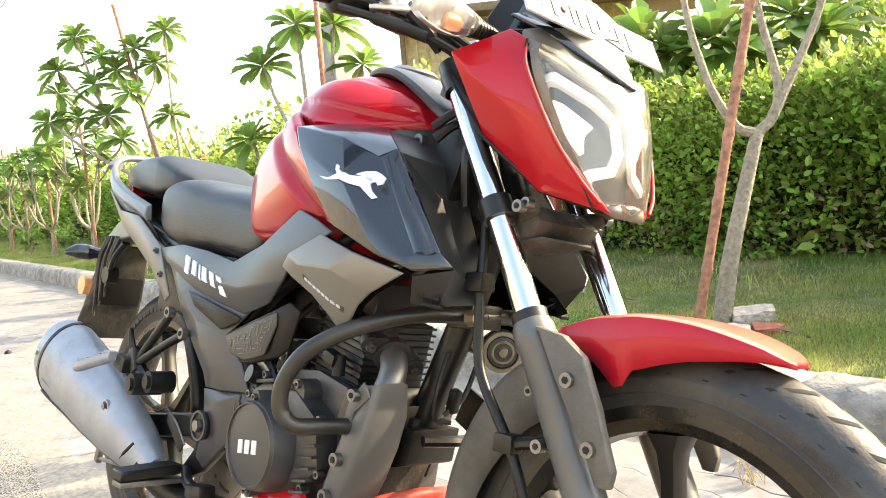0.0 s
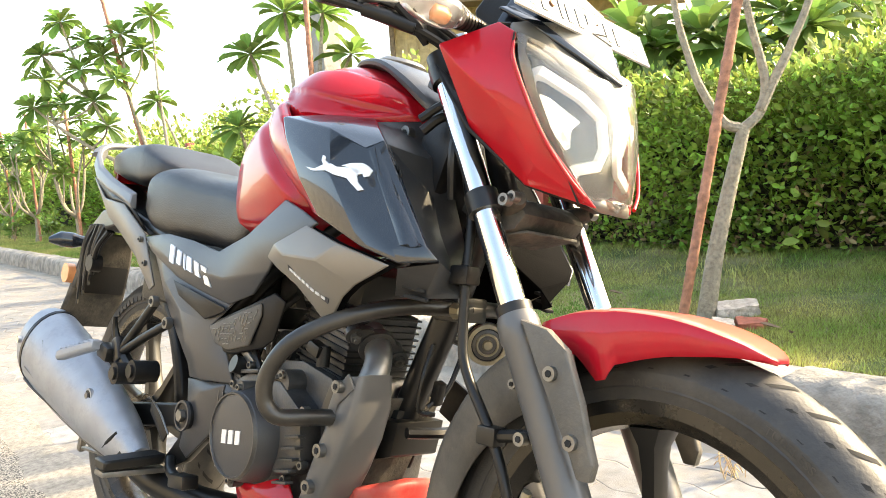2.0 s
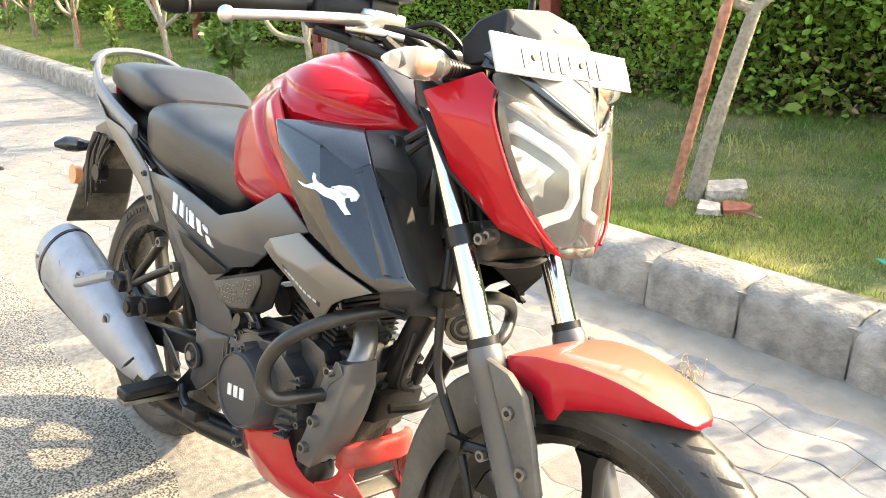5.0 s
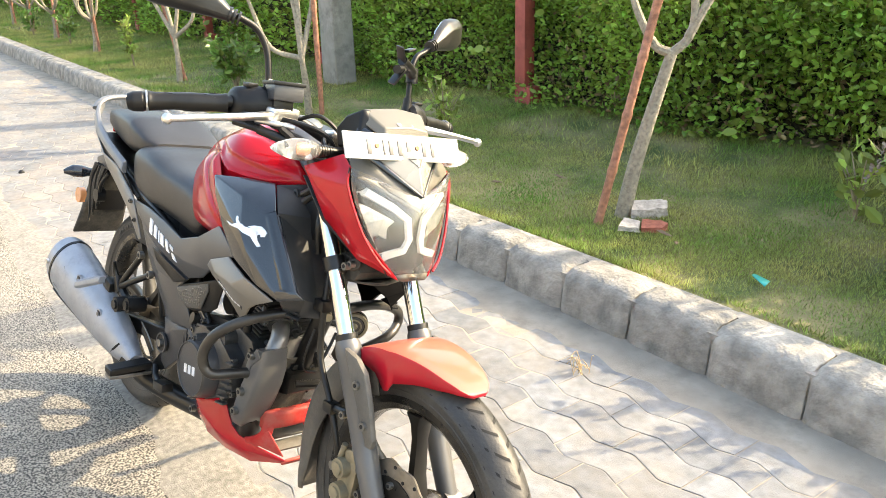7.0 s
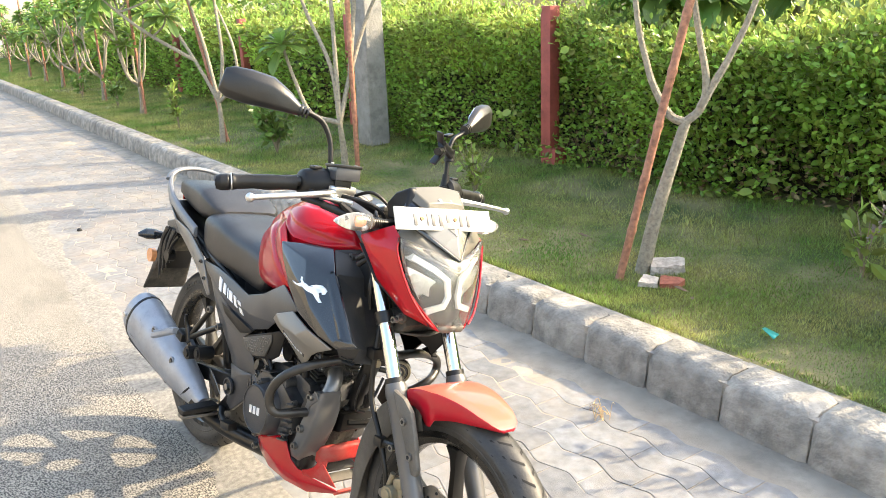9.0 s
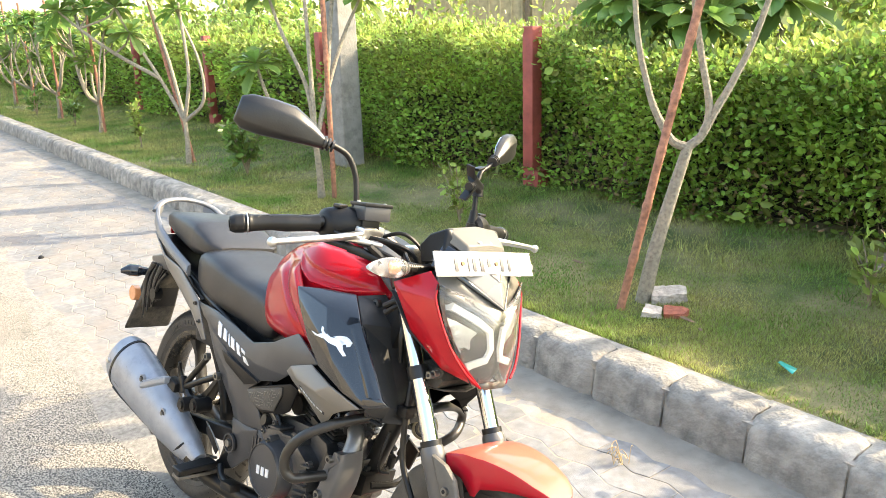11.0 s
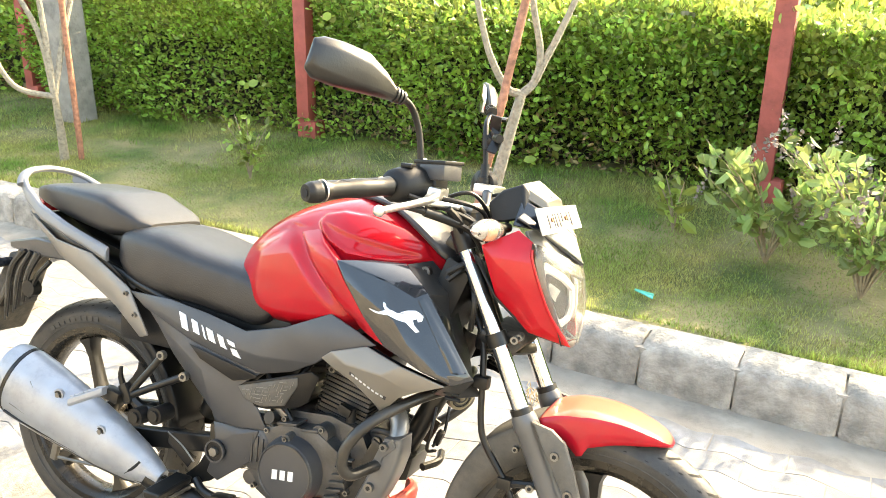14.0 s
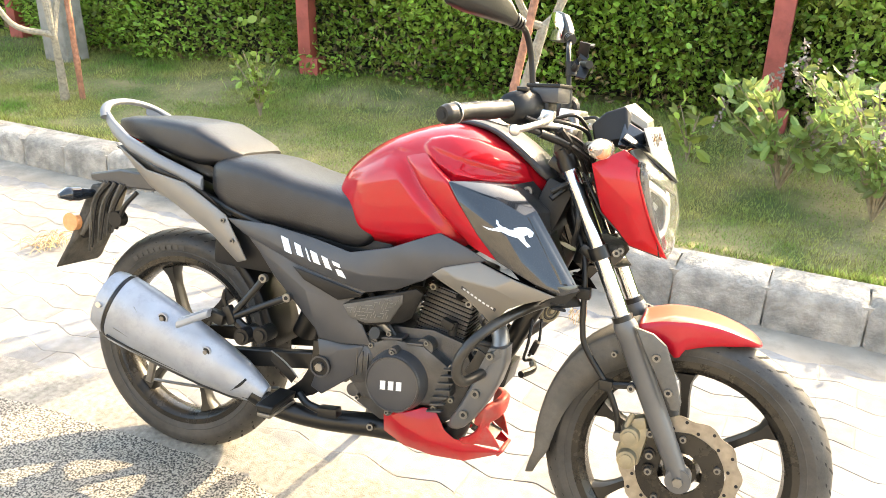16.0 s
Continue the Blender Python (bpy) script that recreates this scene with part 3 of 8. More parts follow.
def fork(d, y):
    q = F0 + FD * d
    return (q.x, y, q.z)


forks = new("front_fork")
forks.parent = bike
for sg in BOTH:
    y = 0.089 * sg
    leg = part("fork_tube", cyl(fork(-0.022, y), fork(0.36, y), 0.0165, 24), CHROME, forks, "polished chrome fork tube")
    part("slider", tube([fork(0.335, y), fork(0.345, y), fork(0.365, y), fork(0.37, y), fork(0.55, y), fork(0.675, y)], [0.021, 0.0245, 0.0255, 0.0235, 0.023, 0.020], 24, smooth=False), SLIDER, forks, "dark painted fork slider")
    part("fork_cap", cyl(fork(-0.030, y), fork(-0.010, y), 0.0195, 20), FRAMEBLACK, forks)
    part("dust_seal", cyl(fork(0.325, y), fork(0.338, y), 0.0215, 24), CABLE, forks)
    lug = fork(0.665, y)
    part("axle_lug", cyl((FX, y - 0.018, FZ), (FX, y + 0.018, FZ), 0.026, 24), SLIDER, forks)
    part("axle_nut", cyl((FX, y + sg * 0.012, FZ), (FX, y + sg * 0.026, FZ), 0.0105, 6), STEEL, forks)
    # guard plate ahead of the slider
    gy = 0.108 * sg
    b = prism([(1.200, 0.600), (1.240, 0.592), (1.268, 0.572), (1.290, 0.520), (1.312, 0.462), (1.308, 0.444), (1.292, 0.444), (1.274, 0.480), (1.238, 0.540)], gy - 0.006, gy + 0.006, 0.004)
    gp = part("fender_bracket", b, DIRTYPLASTIC, forks, "dusty grey plastic fender bracket")
    bolt(1.252, 0.546, gy + sg * 0.004, 0.0095, gp, sg)
    bolt(1.284, 0.480, gy + sg * 0.004, 0.0095, gp, sg)
# clamps
for d, h, nm in ((0.19, 0.026, "lower_clamp"), (0.0, 0.026, "top_clamp")):
    b = bmesh.new()
    for sg in BOTH:
        tube([fork(d - h / 2, 0.089 * sg), fork(d + h / 2, 0.089 * sg)], [0.0212, 0.0212], 24, bm=b)
    c = Vector(fork(d, 0)) + Vector((-0.03, 0, -0.008))
    box(c.x + 0.012, 0, c.z, 0.05, 0.165, h * 0.9, 0.006, (0, 26.8, 0), bm=b)
    cl = part(nm, b, FRAMEBLACK, forks)
    if d > 0.1:
        bolt(fork(d, 0)[0] + 0.034, fork(d, 0)[2] + 0.004, -0.085, 0.009, cl)
part("steering_stem", cyl((0.985, 0, 0.905), (1.085, 0, 0.70), 0.026, 20), FRAMEBLACK, forks)
part("lower_yoke_cover", prism([(1.065, 0.742), (1.10, 0.752), (1.140, 0.742), (1.156, 0.724), (1.138, 0.704), (1.095, 0.700), (1.070, 0.714)], -0.062, 0.062, 0.008), MUDDY, forks, "dusty cast yoke cover")
for sg in BOTH:
    lg = part("yoke_lug", tube([(1.118, sg * 0.050, 0.730), (1.140, sg * 0.064, 0.738), (1.150, sg * 0.072, 0.742)], [0.014, 0.012, 0.010], 12), MUDDY, forks)
    bolt(1.150, 0.742, sg * 0.078, 0.008, lg, sg)
part("yoke_plate", facets([(1.085, 0.060, 0.698), (1.150, 0.050, 0.706), (1.166, 0.0, 0.704), (1.150, -0.050, 0.706), (1.085, -0.060, 0.698), (1.120, 0.0, 0.690)], [(0, 1, 5), (1, 2, 5), (2, 3, 5), (3, 4, 5), (4, 0, 5)]), MUDDY, forks, "", 40, 0.004, 0.001)


# front fender
def arc_shell(cx, cz, a0, a1, n, fr, fw_, fd):
    b = bmesh.new()
    rows = []
    for i in range(n + 1):
        f = i / n
        a = radians(a0 + (a1 - a0) * f)
        r, hw, dr = fr(f), fw_(f), fd(f)
        row = []
        for y, k in ((-1.0, 1.0), (-1.0, 0.55), (-0.985, 0.20), (-0.955, 0.09), (-0.90, 0.055), (-0.5, 0.008), (0, 0), (0.5, 0.008), (0.90, 0.055), (0.955, 0.09), (0.985, 0.20), (1.0, 0.55), (1.0, 1.0)):
            rr = r - dr * k
            row.append((cx + rr * math.cos(a), hw * y, cz + rr * math.sin(a)))
        rows.append(row)
    loft(rows, closed=False, caps=False, bm=b)
    return b


def lin(*pts):
    def f(t):
        for (a, va), (b, vb) in zip(pts, pts[1:]):
            if t <= b:
                return va + (vb - va) * (t - a) / (b - a)
        return pts[-1][1]
    return f


fender = new("front_fender")
fender.parent = bike
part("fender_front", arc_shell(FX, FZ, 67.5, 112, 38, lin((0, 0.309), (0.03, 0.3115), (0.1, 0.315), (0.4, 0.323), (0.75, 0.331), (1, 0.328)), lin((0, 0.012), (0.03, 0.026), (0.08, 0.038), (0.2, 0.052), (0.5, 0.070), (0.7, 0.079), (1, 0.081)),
     lin((0, 0.004), (0.10, 0.014), (0.25, 0.030), (0.45, 0.047), (0.58, 0.058), (0.64, 0.062), (0.68, 0.078), (0.74, 0.080), (0.84, 0.050), (1, 0.03))), DUSTYREDGLARE, fender, "dusty red front fender with sun glare coloured in on top", 32, 0.003)
part("fender_rear", arc_shell(FX, FZ, 108, 196, 30, lin((0, 0.319), (0.3, 0.326), (0.7, 0.314), (0.88, 0.312), (1, 0.340)), lin((0, 0.064), (0.5, 0.062), (0.9, 0.055), (1, 0.040)),
     lin((0, 0.085), (0.35, 0.075), (0.8, 0.042), (1, 0.02))), DIRTYPLASTIC, fender, "dusty black plastic rear fender half", 45, 0.003)
bolt(1.165, 0.523, -0.066, 0.007, fender)

# calliper, hose and bracket
cal = new("brake_calliper")
cal.parent = bike
part("body", box(1.228, -0.066, 0.348, 0.052, 0.060, 0.092, 0.014, (0, 8, 0)), GOLD, cal, "tarnished brass-grey brake calliper")
for z in (0.368, 0.318):
    part("piston_housing", cyl((1.222, -0.07, z), (1.222, -0.112, z), 0.0225, 22, 0.019), GOLD, cal)
    part("piston_cap", cyl((1.222, -0.108, z), (1.222, -0.116, z), 0.013, 16), GOLD, cal)
part("upper_lug", box(1.236, -0.085, 0.396, 0.030, 0.030, 0.026, 0.007, (0, -20, 0)), GOLD, cal)
part("bleed_nipple", cyl((1.212, -0.10, 0.385), (1.222, -0.10, 0.415), 0.006, 10), GOLD, cal)
part("banjo", cyl((1.198, -0.082, 0.362), (1.198, -0.108, 0.362), 0.0095, 12), STEEL, cal)
part("bracket", prism([(1.235, 0.40), (1.262, 0.405), (1.282, 0.385), (1.290, 0.330), (1.285, 0.290), (1.240, 0.285)], -0.078, -0.066, 0.004), FRAMEBLACK, cal)
for x, z in ((1.261, 0.378), (1.265, 0.331), (1.267, 0.297)):
    part("bolt_boss", cyl((x, -0.070, z), (x, -0.086, z), 0.0125, 14), FRAMEBLACK, cal)
    bolt(x, z, -0.088, 0.009, cal)
hose = part("brake_hose", tube([(1.005, -0.075, 0.93), (1.030, -0.060, 0.86), (1.050, -0.062, 0.78), (1.078, -0.074, 0.72), (1.089, -0.086, 0.652), (1.096, -0.090, 0.573), (1.110, -0.092, 0.529), (1.159, -0.096, 0.466), (1.187, -0.096, 0.412), (1.197, -0.092, 0.368)], 0.0065, 10), CABLE, bike, "black brake hose")
part("hose_guide", box(1.160, -0.096, 0.464, 0.028, 0.022, 0.022, 0.003), FRAMEBLACK, hose)
part("guide_arm", tube([(1.165, -0.096, 0.464), (1.190, -0.096, 0.469), (1.235, -0.095, 0.476)], 0.0075, 8), FRAMEBLACK, hose)
bolt(1.211, 0.470, -0.102, 0.009, hose)
part("hose_clip", box(1.089, -0.088, 0.645, 0.030, 0.026, 0.024, 0.004), PLASTIC, hose)

# headlamp: red cheeks, lens, lamp housing, light guides, chevron, visor
head = new("headlamp")
head.parent = bike
for sg in BOTH:
    vs = [(1.082, 0.160, 0.914), (1.135, 0.114, 0.945), (1.166, 0.118, 0.926), (1.168, 0.122, 0.890), (1.196, 0.100, 0.815), (1.238, 0.036, 0.733),
          (1.165, 0.078, 0.757), (1.106, 0.118, 0.822), (1.110, 0.148, 0.885), (1.150, 0.128, 0.850), (1.188, 0.092, 0.776)]
    fs = [(0, 1, 8), (1, 2, 3, 8), (8, 3, 9), (0, 8, 7), (8, 9, 7), (9, 3, 4), (9, 4, 10), (7, 9, 10, 6), (10, 4, 5), (6, 10, 5)]
    part("side_cowl", facets(vs, fs, sg), RED, head, "glossy red headlamp side cowl", 75, 0.004, 0.003, 1.0 if sg < 0 else -1.0)
    vs = [(1.070, 0.150, 0.895), (1.108, 0.125, 0.820), (1.168, 0.080, 0.757), (1.228, 0.036, 0.735), (1.215, 0.022, 0.742), (1.13, 0.04, 0.78), (1.07, 0.08, 0.87)]
    part("inner_cowl", facets(vs, [(0, 1, 6), (1, 5, 6), (1, 2, 5), (2, 4, 5), (2, 3, 4)], sg), PLASTIC, head, "", 40, 0.004)
ED = [(1.166, 0.123, 0.915), (1.171, 0.1235, 0.888), (1.198, 0.103, 0.815), (1.220, 0.076, 0.767), (1.231, 0.052, 0.743), (1.239, 0.028, 0.7315)]
for sg in BOTH:
    part("cowl_edge", tube([(x, y * sg, z) for x, y, z in ED[:-1]], 0.0026, 10), RED, head, "red edge beside the lamp", 60)
zrow = [(0.731, 0.030, 1.240, 1.234), (0.748, 0.056, 1.246, 1.226), (0.78, 0.076, 1.249, 1.212), (0.82, 0.096, 1.249, 1.196), (0.86, 0.112, 1.240, 1.182), (0.885, 0.120, 1.231, 1.174), (0.90, 0.122, 1.222, 1.170)]


def lens_grid(dx, shrink, m=12):
    rows = []
    for i, (z, hw, xc, xe) in enumerate(zrow):
        row = []
        for j in range(m + 1):
            u = -1 + 2 * j / m
            zz = z + (0.026 * abs(u) - 0.016 * (1 - abs(u)) if i == len(zrow) - 1 else 0.010 * abs(u) if i == len(zrow) - 2 else 0) + (0.006 * abs(u) if i == 0 else 0)
            row.append((xc + (xe - xc) * abs(u) ** 1.8 + dx, hw * u * shrink, zz))
        rows.append(row)
    return loft(rows, closed=False, caps=False)


part("lens", lens_grid(0, 1.0), LENS, head, "hazy clear headlamp lens", 60, 0.003)
part("lamp_housing", lens_grid(-0.030, 0.97), HOUSING, head, "grey headlamp housing", 60, 0.003)
part("lens_rim", tube([(1.224, 0.052, 0.735), (1.212, 0.077, 0.78), (1.194, 0.099, 0.82), (1.178, 0.115, 0.86), (1.168, 0.124, 0.905), (1.166, 0.122, 0.926)], 0.0014, 8), PLASTIC, head)
part("lens_rim", tube([(1.224, -0.052, 0.735), (1.212, -0.077, 0.78), (1.194, -0.099, 0.82), (1.178, -0.115, 0.86), (1.168, -0.124, 0.905), (1.166, -0.122, 0.926)], 0.0014, 8), PLASTIC, head)


def bar3(pts, wdt, th):
    """A flat bar with a bevelled front along points of the lamp face."""
    rings = []
    line = [Vector(p) for p in pts]
    for i, q in enumerate(line):
        d = (line[min(i + 1, len(line) - 1)] - line[max(i - 1, 0)])
        d.x = 0
        d.normalize()
        s = Vector((0, -d.z, d.y))
        f = Vector((1, 0, 0))
        rings.append([q + s * wdt, q + s * wdt * 0.8 + f * th, q - s * wdt * 0.8 + f * th, q - s * wdt, q - f * th])
    return loft(rings)


for sg in BOTH:
    part("light_guide", bar3([(1.180, 0.094 * sg, 0.886), (1.208, 0.048 * sg, 0.862), (1.219, 0.019 * sg, 0.842), (1.223, 0.014 * sg, 0.806), (1.220, 0.022 * sg, 0.784), (1.210, 0.062 * sg, 0.772)], 0.0078, 0.006), DRLWHITE, head, "white light guide strip")
    b = prism([(-0.006, 0.070), (0.082, 0.030), (0.086, 0.0), (0.070, -0.006), (0.004, 0.026), (-0.008, 0.050)], 0, 0.008, 0.002)
    bmesh.ops.transform(b, matrix=Matrix(((0.32, 1, 0, 1.179), (-sg, 0, 0, 0.096 * sg), (0, 0, 1, 0.796), (0, 0, 0, 1))), verts=b.verts)
    part("reflector", b, REFLECT, head, "silvered faceted reflector")
part("chin", facets([(1.228, -0.050, 0.738), (1.238, -0.028, 0.729), (1.238, 0.028, 0.729), (1.228, 0.050, 0.738), (1.240, 0.024, 0.744), (1.240, -0.024, 0.744)], [(0, 1, 5), (1, 2, 4, 5), (2, 3, 4)]), COWLGREY, head, "", 40, 0.004)
# chevron trim between lens and visor
part("chevron", facets([(1.148, -0.108, 0.946), (1.164, -0.121, 0.924), (1.232, 0, 0.862), (1.164, 0.121, 0.924), (1.148, 0.108, 0.946), (1.160, 0.094, 0.950), (1.226, 0, 0.888), (1.160, -0.094, 0.950)],
                       [(0, 1, 2, 7), (7, 2, 6), (2, 3, 4, 5), (2, 5, 6)]), COWLGREY, head, "khaki grey chevron trim", 40, 0.007, 0.002)
part("chevron_lip", tube([(1.166, -0.119, 0.916), (1.206, -0.052, 0.882), (1.234, 0, 0.858), (1.206, 0.052, 0.882), (1.166, 0.119, 0.916)], 0.0035, 8, smooth=False), COWLGREY, head)
part("visor_lens", facets([(1.166, -0.078, 0.953), (1.234, 0, 0.889), (1.166, 0.078, 0.953), (1.196, 0, 0.966), (1.214, 0, 0.938)], [(0, 1, 4), (0, 4, 3), (1, 2, 4), (4, 2, 3)]), SMOKE, head, "smoked triangular pilot lamp lens", 30, 0.004, 0.002)
for sg in BOTH:
    part("visor_band", facets([(1.128, 0.112, 0.966), (1.154, 0.098, 0.950), (1.233, 0.0, 0.883), (1.234, 0.0, 0.888), (1.168, 0.078, 0.951), (1.130, 0.084, 0.976)], [(0, 1, 4, 5), (1, 2, 3, 4)], sg), BLACKGLOSS, head, "black band beside the pilot lamp", 30, 0.005, 0.002, 0.0)
b = bmesh.new()
for q0, q1 in (((1.1982, -0.016, 0.951), (1.2150, 0.0, 0.937)), ((1.2150, 0.0, 0.937), (1.1982, 0.016, 0.951)), ((1.1982, 0.016, 0.951), (1.2060, 0.0, 0.951)), ((1.2060, 0.0, 0.951), (1.1982, -0.016, 0.951))):
    cyl(q0, q1, 0.0009, 6, bm=b)
part("pilot_mark", b, COWLGREY, head)
vs = [(1.158, -0.084, 0.947), (1.186, 0, 0.962), (1.158, 0.084, 0.947), (1.120, 0.105, 0.952), (1.120, -0.105, 0.952), (1.165, -0.060, 0.980), (1.165, 0.060, 0.980), (1.125, 0.080, 1.000), (1.125, -0.080, 1.000)]
part("fly_screen", facets(vs, [(0, 1, 5), (1, 6, 5), (1, 2, 6), (2, 3, 7, 6), (0, 5, 8, 4), (5, 6, 7, 8)]), BLACKGLOSS, head, "gloss black fly screen", 25, 0.004, 0.003)
part("cluster_body", loft([[(1.115, -0.070, 1.028), (1.128, 0.0, 1.036), (1.118, 0.070, 1.028), (1.135, 0.075, 1.000), (1.14, 0, 0.992), (1.132, -0.075, 1.000)],
                           [(1.165, -0.052, 1.000), (1.172, 0, 1.004), (1.165, 0.052, 1.000), (1.172, 0.055, 0.978), (1.175, 0, 0.974), (1.172, -0.055, 0.978)]]), COWLGREY, head, "khaki grey instrument cowl", 35, 0, 0.003)
part("cluster_case", loft([[(1.060, -0.085, 0.985), (1.060, 0.085, 0.985), (1.070, 0.085, 0.950), (1.070, -0.085, 0.950)], [(1.085, -0.082, 1.012), (1.085, 0.082, 1.012), (1.10, 0.088, 0.955), (1.10, -0.088, 0.955)],
                           [(1.122, -0.074, 1.028), (1.122, 0.074, 1.028), (1.135, 0.09, 0.965), (1.135, -0.09, 0.965)], [(1.150, -0.058, 0.99), (1.150, 0.058, 0.99), (1.150, 0.06, 0.97), (1.150, -0.06, 0.97)]]), PLASTIC, head, "black instrument cluster case", 35, 0, 0.004)
for i, (y, hgt) in enumerate(((-0.018, 0.010), (-0.004, 0.010), (0.010, 0.010))):
    part("cowl_mark", box(1.163, y, 1.0075, 0.008, 0.008, 0.0015, 0, (0, 32, 0)), GREYMARK, head)

# number plate with plain bars for its characters
plate = new("number_plate")
plate.parent = bike
PM = Matrix.Translation((1.183, -0.016, 0.968)) @ Euler((0, radians(-24), radians(-1))).to_matrix().to_4x4()


def plate_part(name, bm, m, label=""):
    bmesh.ops.transform(bm, matrix=PM, verts=bm.verts)
    return part(name, bm, m, plate, label)


plate_part("plate_board", prism([(-0.002, -0.0245), (0.002, -0.0245), (0.002, 0.0245), (-0.002, 0.0245)], -0.136, 0.136, 0.0014), WHITE, "white number plate with dark bars")
plate_part("plate_frame", box(-0.006, 0, 0.004, 0.007, 0.20, 0.030, 0.002), PLASTIC)
plate_part("plate_lip", tube([(0.0022, -0.133, -0.0215), (0.0022, 0.133, -0.0215), (0.0022, 0.133, 0.0215), (0.0022, -0.133, 0.0215), (0.0022, -0.133, -0.0215)], 0.0011, 6, smooth=False), WHITE)
for y, wd in ((-0.104, 0.016), (-0.083, 0.014), (-0.050, 0.006), (-0.034, 0.014), (-0.013, 0.015), (0.008, 0.015), (0.045, 0.014), (0.066, 0.012), (0.104, 0.012)):
    plate_part("character_bar", box(0.0026, y, -0.002, 0.0016, wd * 0.62, 0.027, 0.0003), GREYMARK if abs(y) > 0.1 else INK)
for y in (-0.066, 0.028):
    plate_part("plate_screw", cyl((0.001, y, 0), (0.005, y, 0), 0.0045, 12), RUSTY)

# indicators
for sg in BOTH:
    ind = new("front_indicator")
    ind.parent = bike
    rr = []
    for t_, ry, rz in ((-0.242, 0.002, 0.002), (-0.236, 0.007, 0.006), (-0.226, 0.013, 0.011), (-0.212, 0.019, 0.016), (-0.195, 0.0235, 0.0195), (-0.178, 0.024, 0.020), (-0.163, 0.020, 0.017), (-0.152, 0.013, 0.012)):
        rr.append([(1.100 + ry * math.cos(a) + 0.10 * (t_ + 0.19), -sg * t_, 0.945 + rz * math.sin(a)) for a in [2 * math.pi * i / 20 for i in range(20)]])
    part("lens", loft(rr), INDGLASS, ind, "clear indicator lens", 60)
    bulb = tube([(1.098, sg * 0.170, 0.945), (1.098, sg * 0.178, 0.945), (1.097, sg * 0.190, 0.945), (1.096, sg * 0.194, 0.945)], [0.004, 0.0062, 0.0058, 0.002], 12)
    part("bulb", bulb, AMBER, ind, "amber bulb")
    rb = []
    for f, h in ((0.156, 0.009), (0.165, 0.014), (0.18, 0.0175), (0.20, 0.0155), (0.218, 0.010), (0.230, 0.005)):
        rb.append([(1.100 - 0.10 * (f - 0.19) - 0.012 * math.cos(a), sg * f, 0.945 + h * math.sin(a)) for a in [math.pi * (i / 8 - 0.5) for i in range(9)]])
    part("reflector", loft(rb, closed=False, caps=False), REFLECT, ind, "silvered reflector bowl", 60, 0.0008)
    part("back_shell", tube([(1.082, 0.210 * sg, 0.946), (1.078, 0.185 * sg, 0.946), (1.084, 0.155 * sg, 0.945)], [0.006, 0.011, 0.011], 14), PLASTIC, ind)
    st = bmesh.new()
    for i in range(6):
        cyl((1.104, sg * (0.153 - 0.006 * i), 0.944), (1.104, sg * (0.149 - 0.006 * i), 0.944), 0.013 - 0.0006 * i, 14, bm=st)
    cyl((1.104, sg * 0.15, 0.944), (1.104, sg * 0.085, 0.944), 0.009, 14, bm=st)
    part("rubber_stalk", st, CABLE, ind)

# handlebar and controls
bars = new("handlebar")
bars.parent = bike
part("bar_tube", tube([(0.868, -0.375, 0.988), (0.910, -0.28, 0.998), (0.945, -0.20, 1.008), (0.985, -0.12, 0.985), (1.003, -0.055, 0.952), (1.004, 0, 0.950), (1.003, 0.055, 0.952), (0.985, 0.12, 0.985), (0.945, 0.20, 1.008), (0.910, 0.28, 0.998), (0.868, 0.375, 0.988)], 0.011, 14), FRAMEBLACK, bars)
for sg in BOTH:
    def P(x, y, z):
        return (x, y * sg, z)
    grip = part("grip", tube([P(0.872, 0.365, 0.989), P(0.876, 0.355, 0.990), P(0.890, 0.325, 0.994), P(0.902, 0.298, 0.996), P(0.920, 0.258, 1.000), P(0.928, 0.240, 1.002)], [0.0185, 0.0165, 0.0155, 0.0175, 0.016, 0.018], 20), CABLE, bars, "ribbed black rubber grip")
    part("bar_end", tube([P(0.858, 0.397, 0.984), P(0.862, 0.388, 0.985), P(0.868, 0.374, 0.987), P(0.871, 0.368, 0.988)], [0.014, 0.018, 0.0185, 0.015], 20), PLASTIC, grip)
    part("end_ring", cyl(P(0.8705, 0.369, 0.9885), P(0.8715, 0.3665, 0.9888), 0.0192, 20), ALU, grip)
    part("switch_housing", loft([[tuple(Vector(P(0.930 + a * 0.030, 0.236 - a * 0.066, 1.003 + a * 0.008)) + r * Vector((math.cos(t) * 0.95, 0, math.sin(t)))) for t in [2 * math.pi * i / 14 for i in range(14)]]
                                 for a, r in ((0, 0.020), (0.1, 0.030), (0.5, 0.034), (0.85, 0.031), (1, 0.020))]), PLASTIC, bars, "black switch housing", 45)
    part("switch_button", box(0.945, sg * 0.205, 1.041, 0.022, 0.022, 0.008, 0.003), CABLE, bars)
    lev = part("lever", tube([P(0.985, 0.165, 0.992), P(0.998, 0.20, 0.990), P(1.004, 0.245, 0.986), P(0.998, 0.31, 0.979), P(0.985, 0.372, 0.971)], [0.0095, 0.0085, 0.0072, 0.0062, 0.0062], 12), ALU, bars, "bright aluminium hand lever")
    b = bmesh.new()
    bmesh.ops.create_uvsphere(b, u_segments=14, v_segments=8, radius=0.010, matrix=Matrix.Translation(P(0.983, 0.378, 0.970)))
    part("lever_ball", b, ALU, lev)
    part("lever_perch", box(0.975, sg * 0.158, 0.996, 0.050, 0.062, 0.024, 0.005, (0, 5, -8 * sg)), ALU, bars)
    part("riser", box(1.003, sg * 0.048, 0.935, 0.036, 0.032, 0.055, 0.006), FRAMEBLACK, bars)
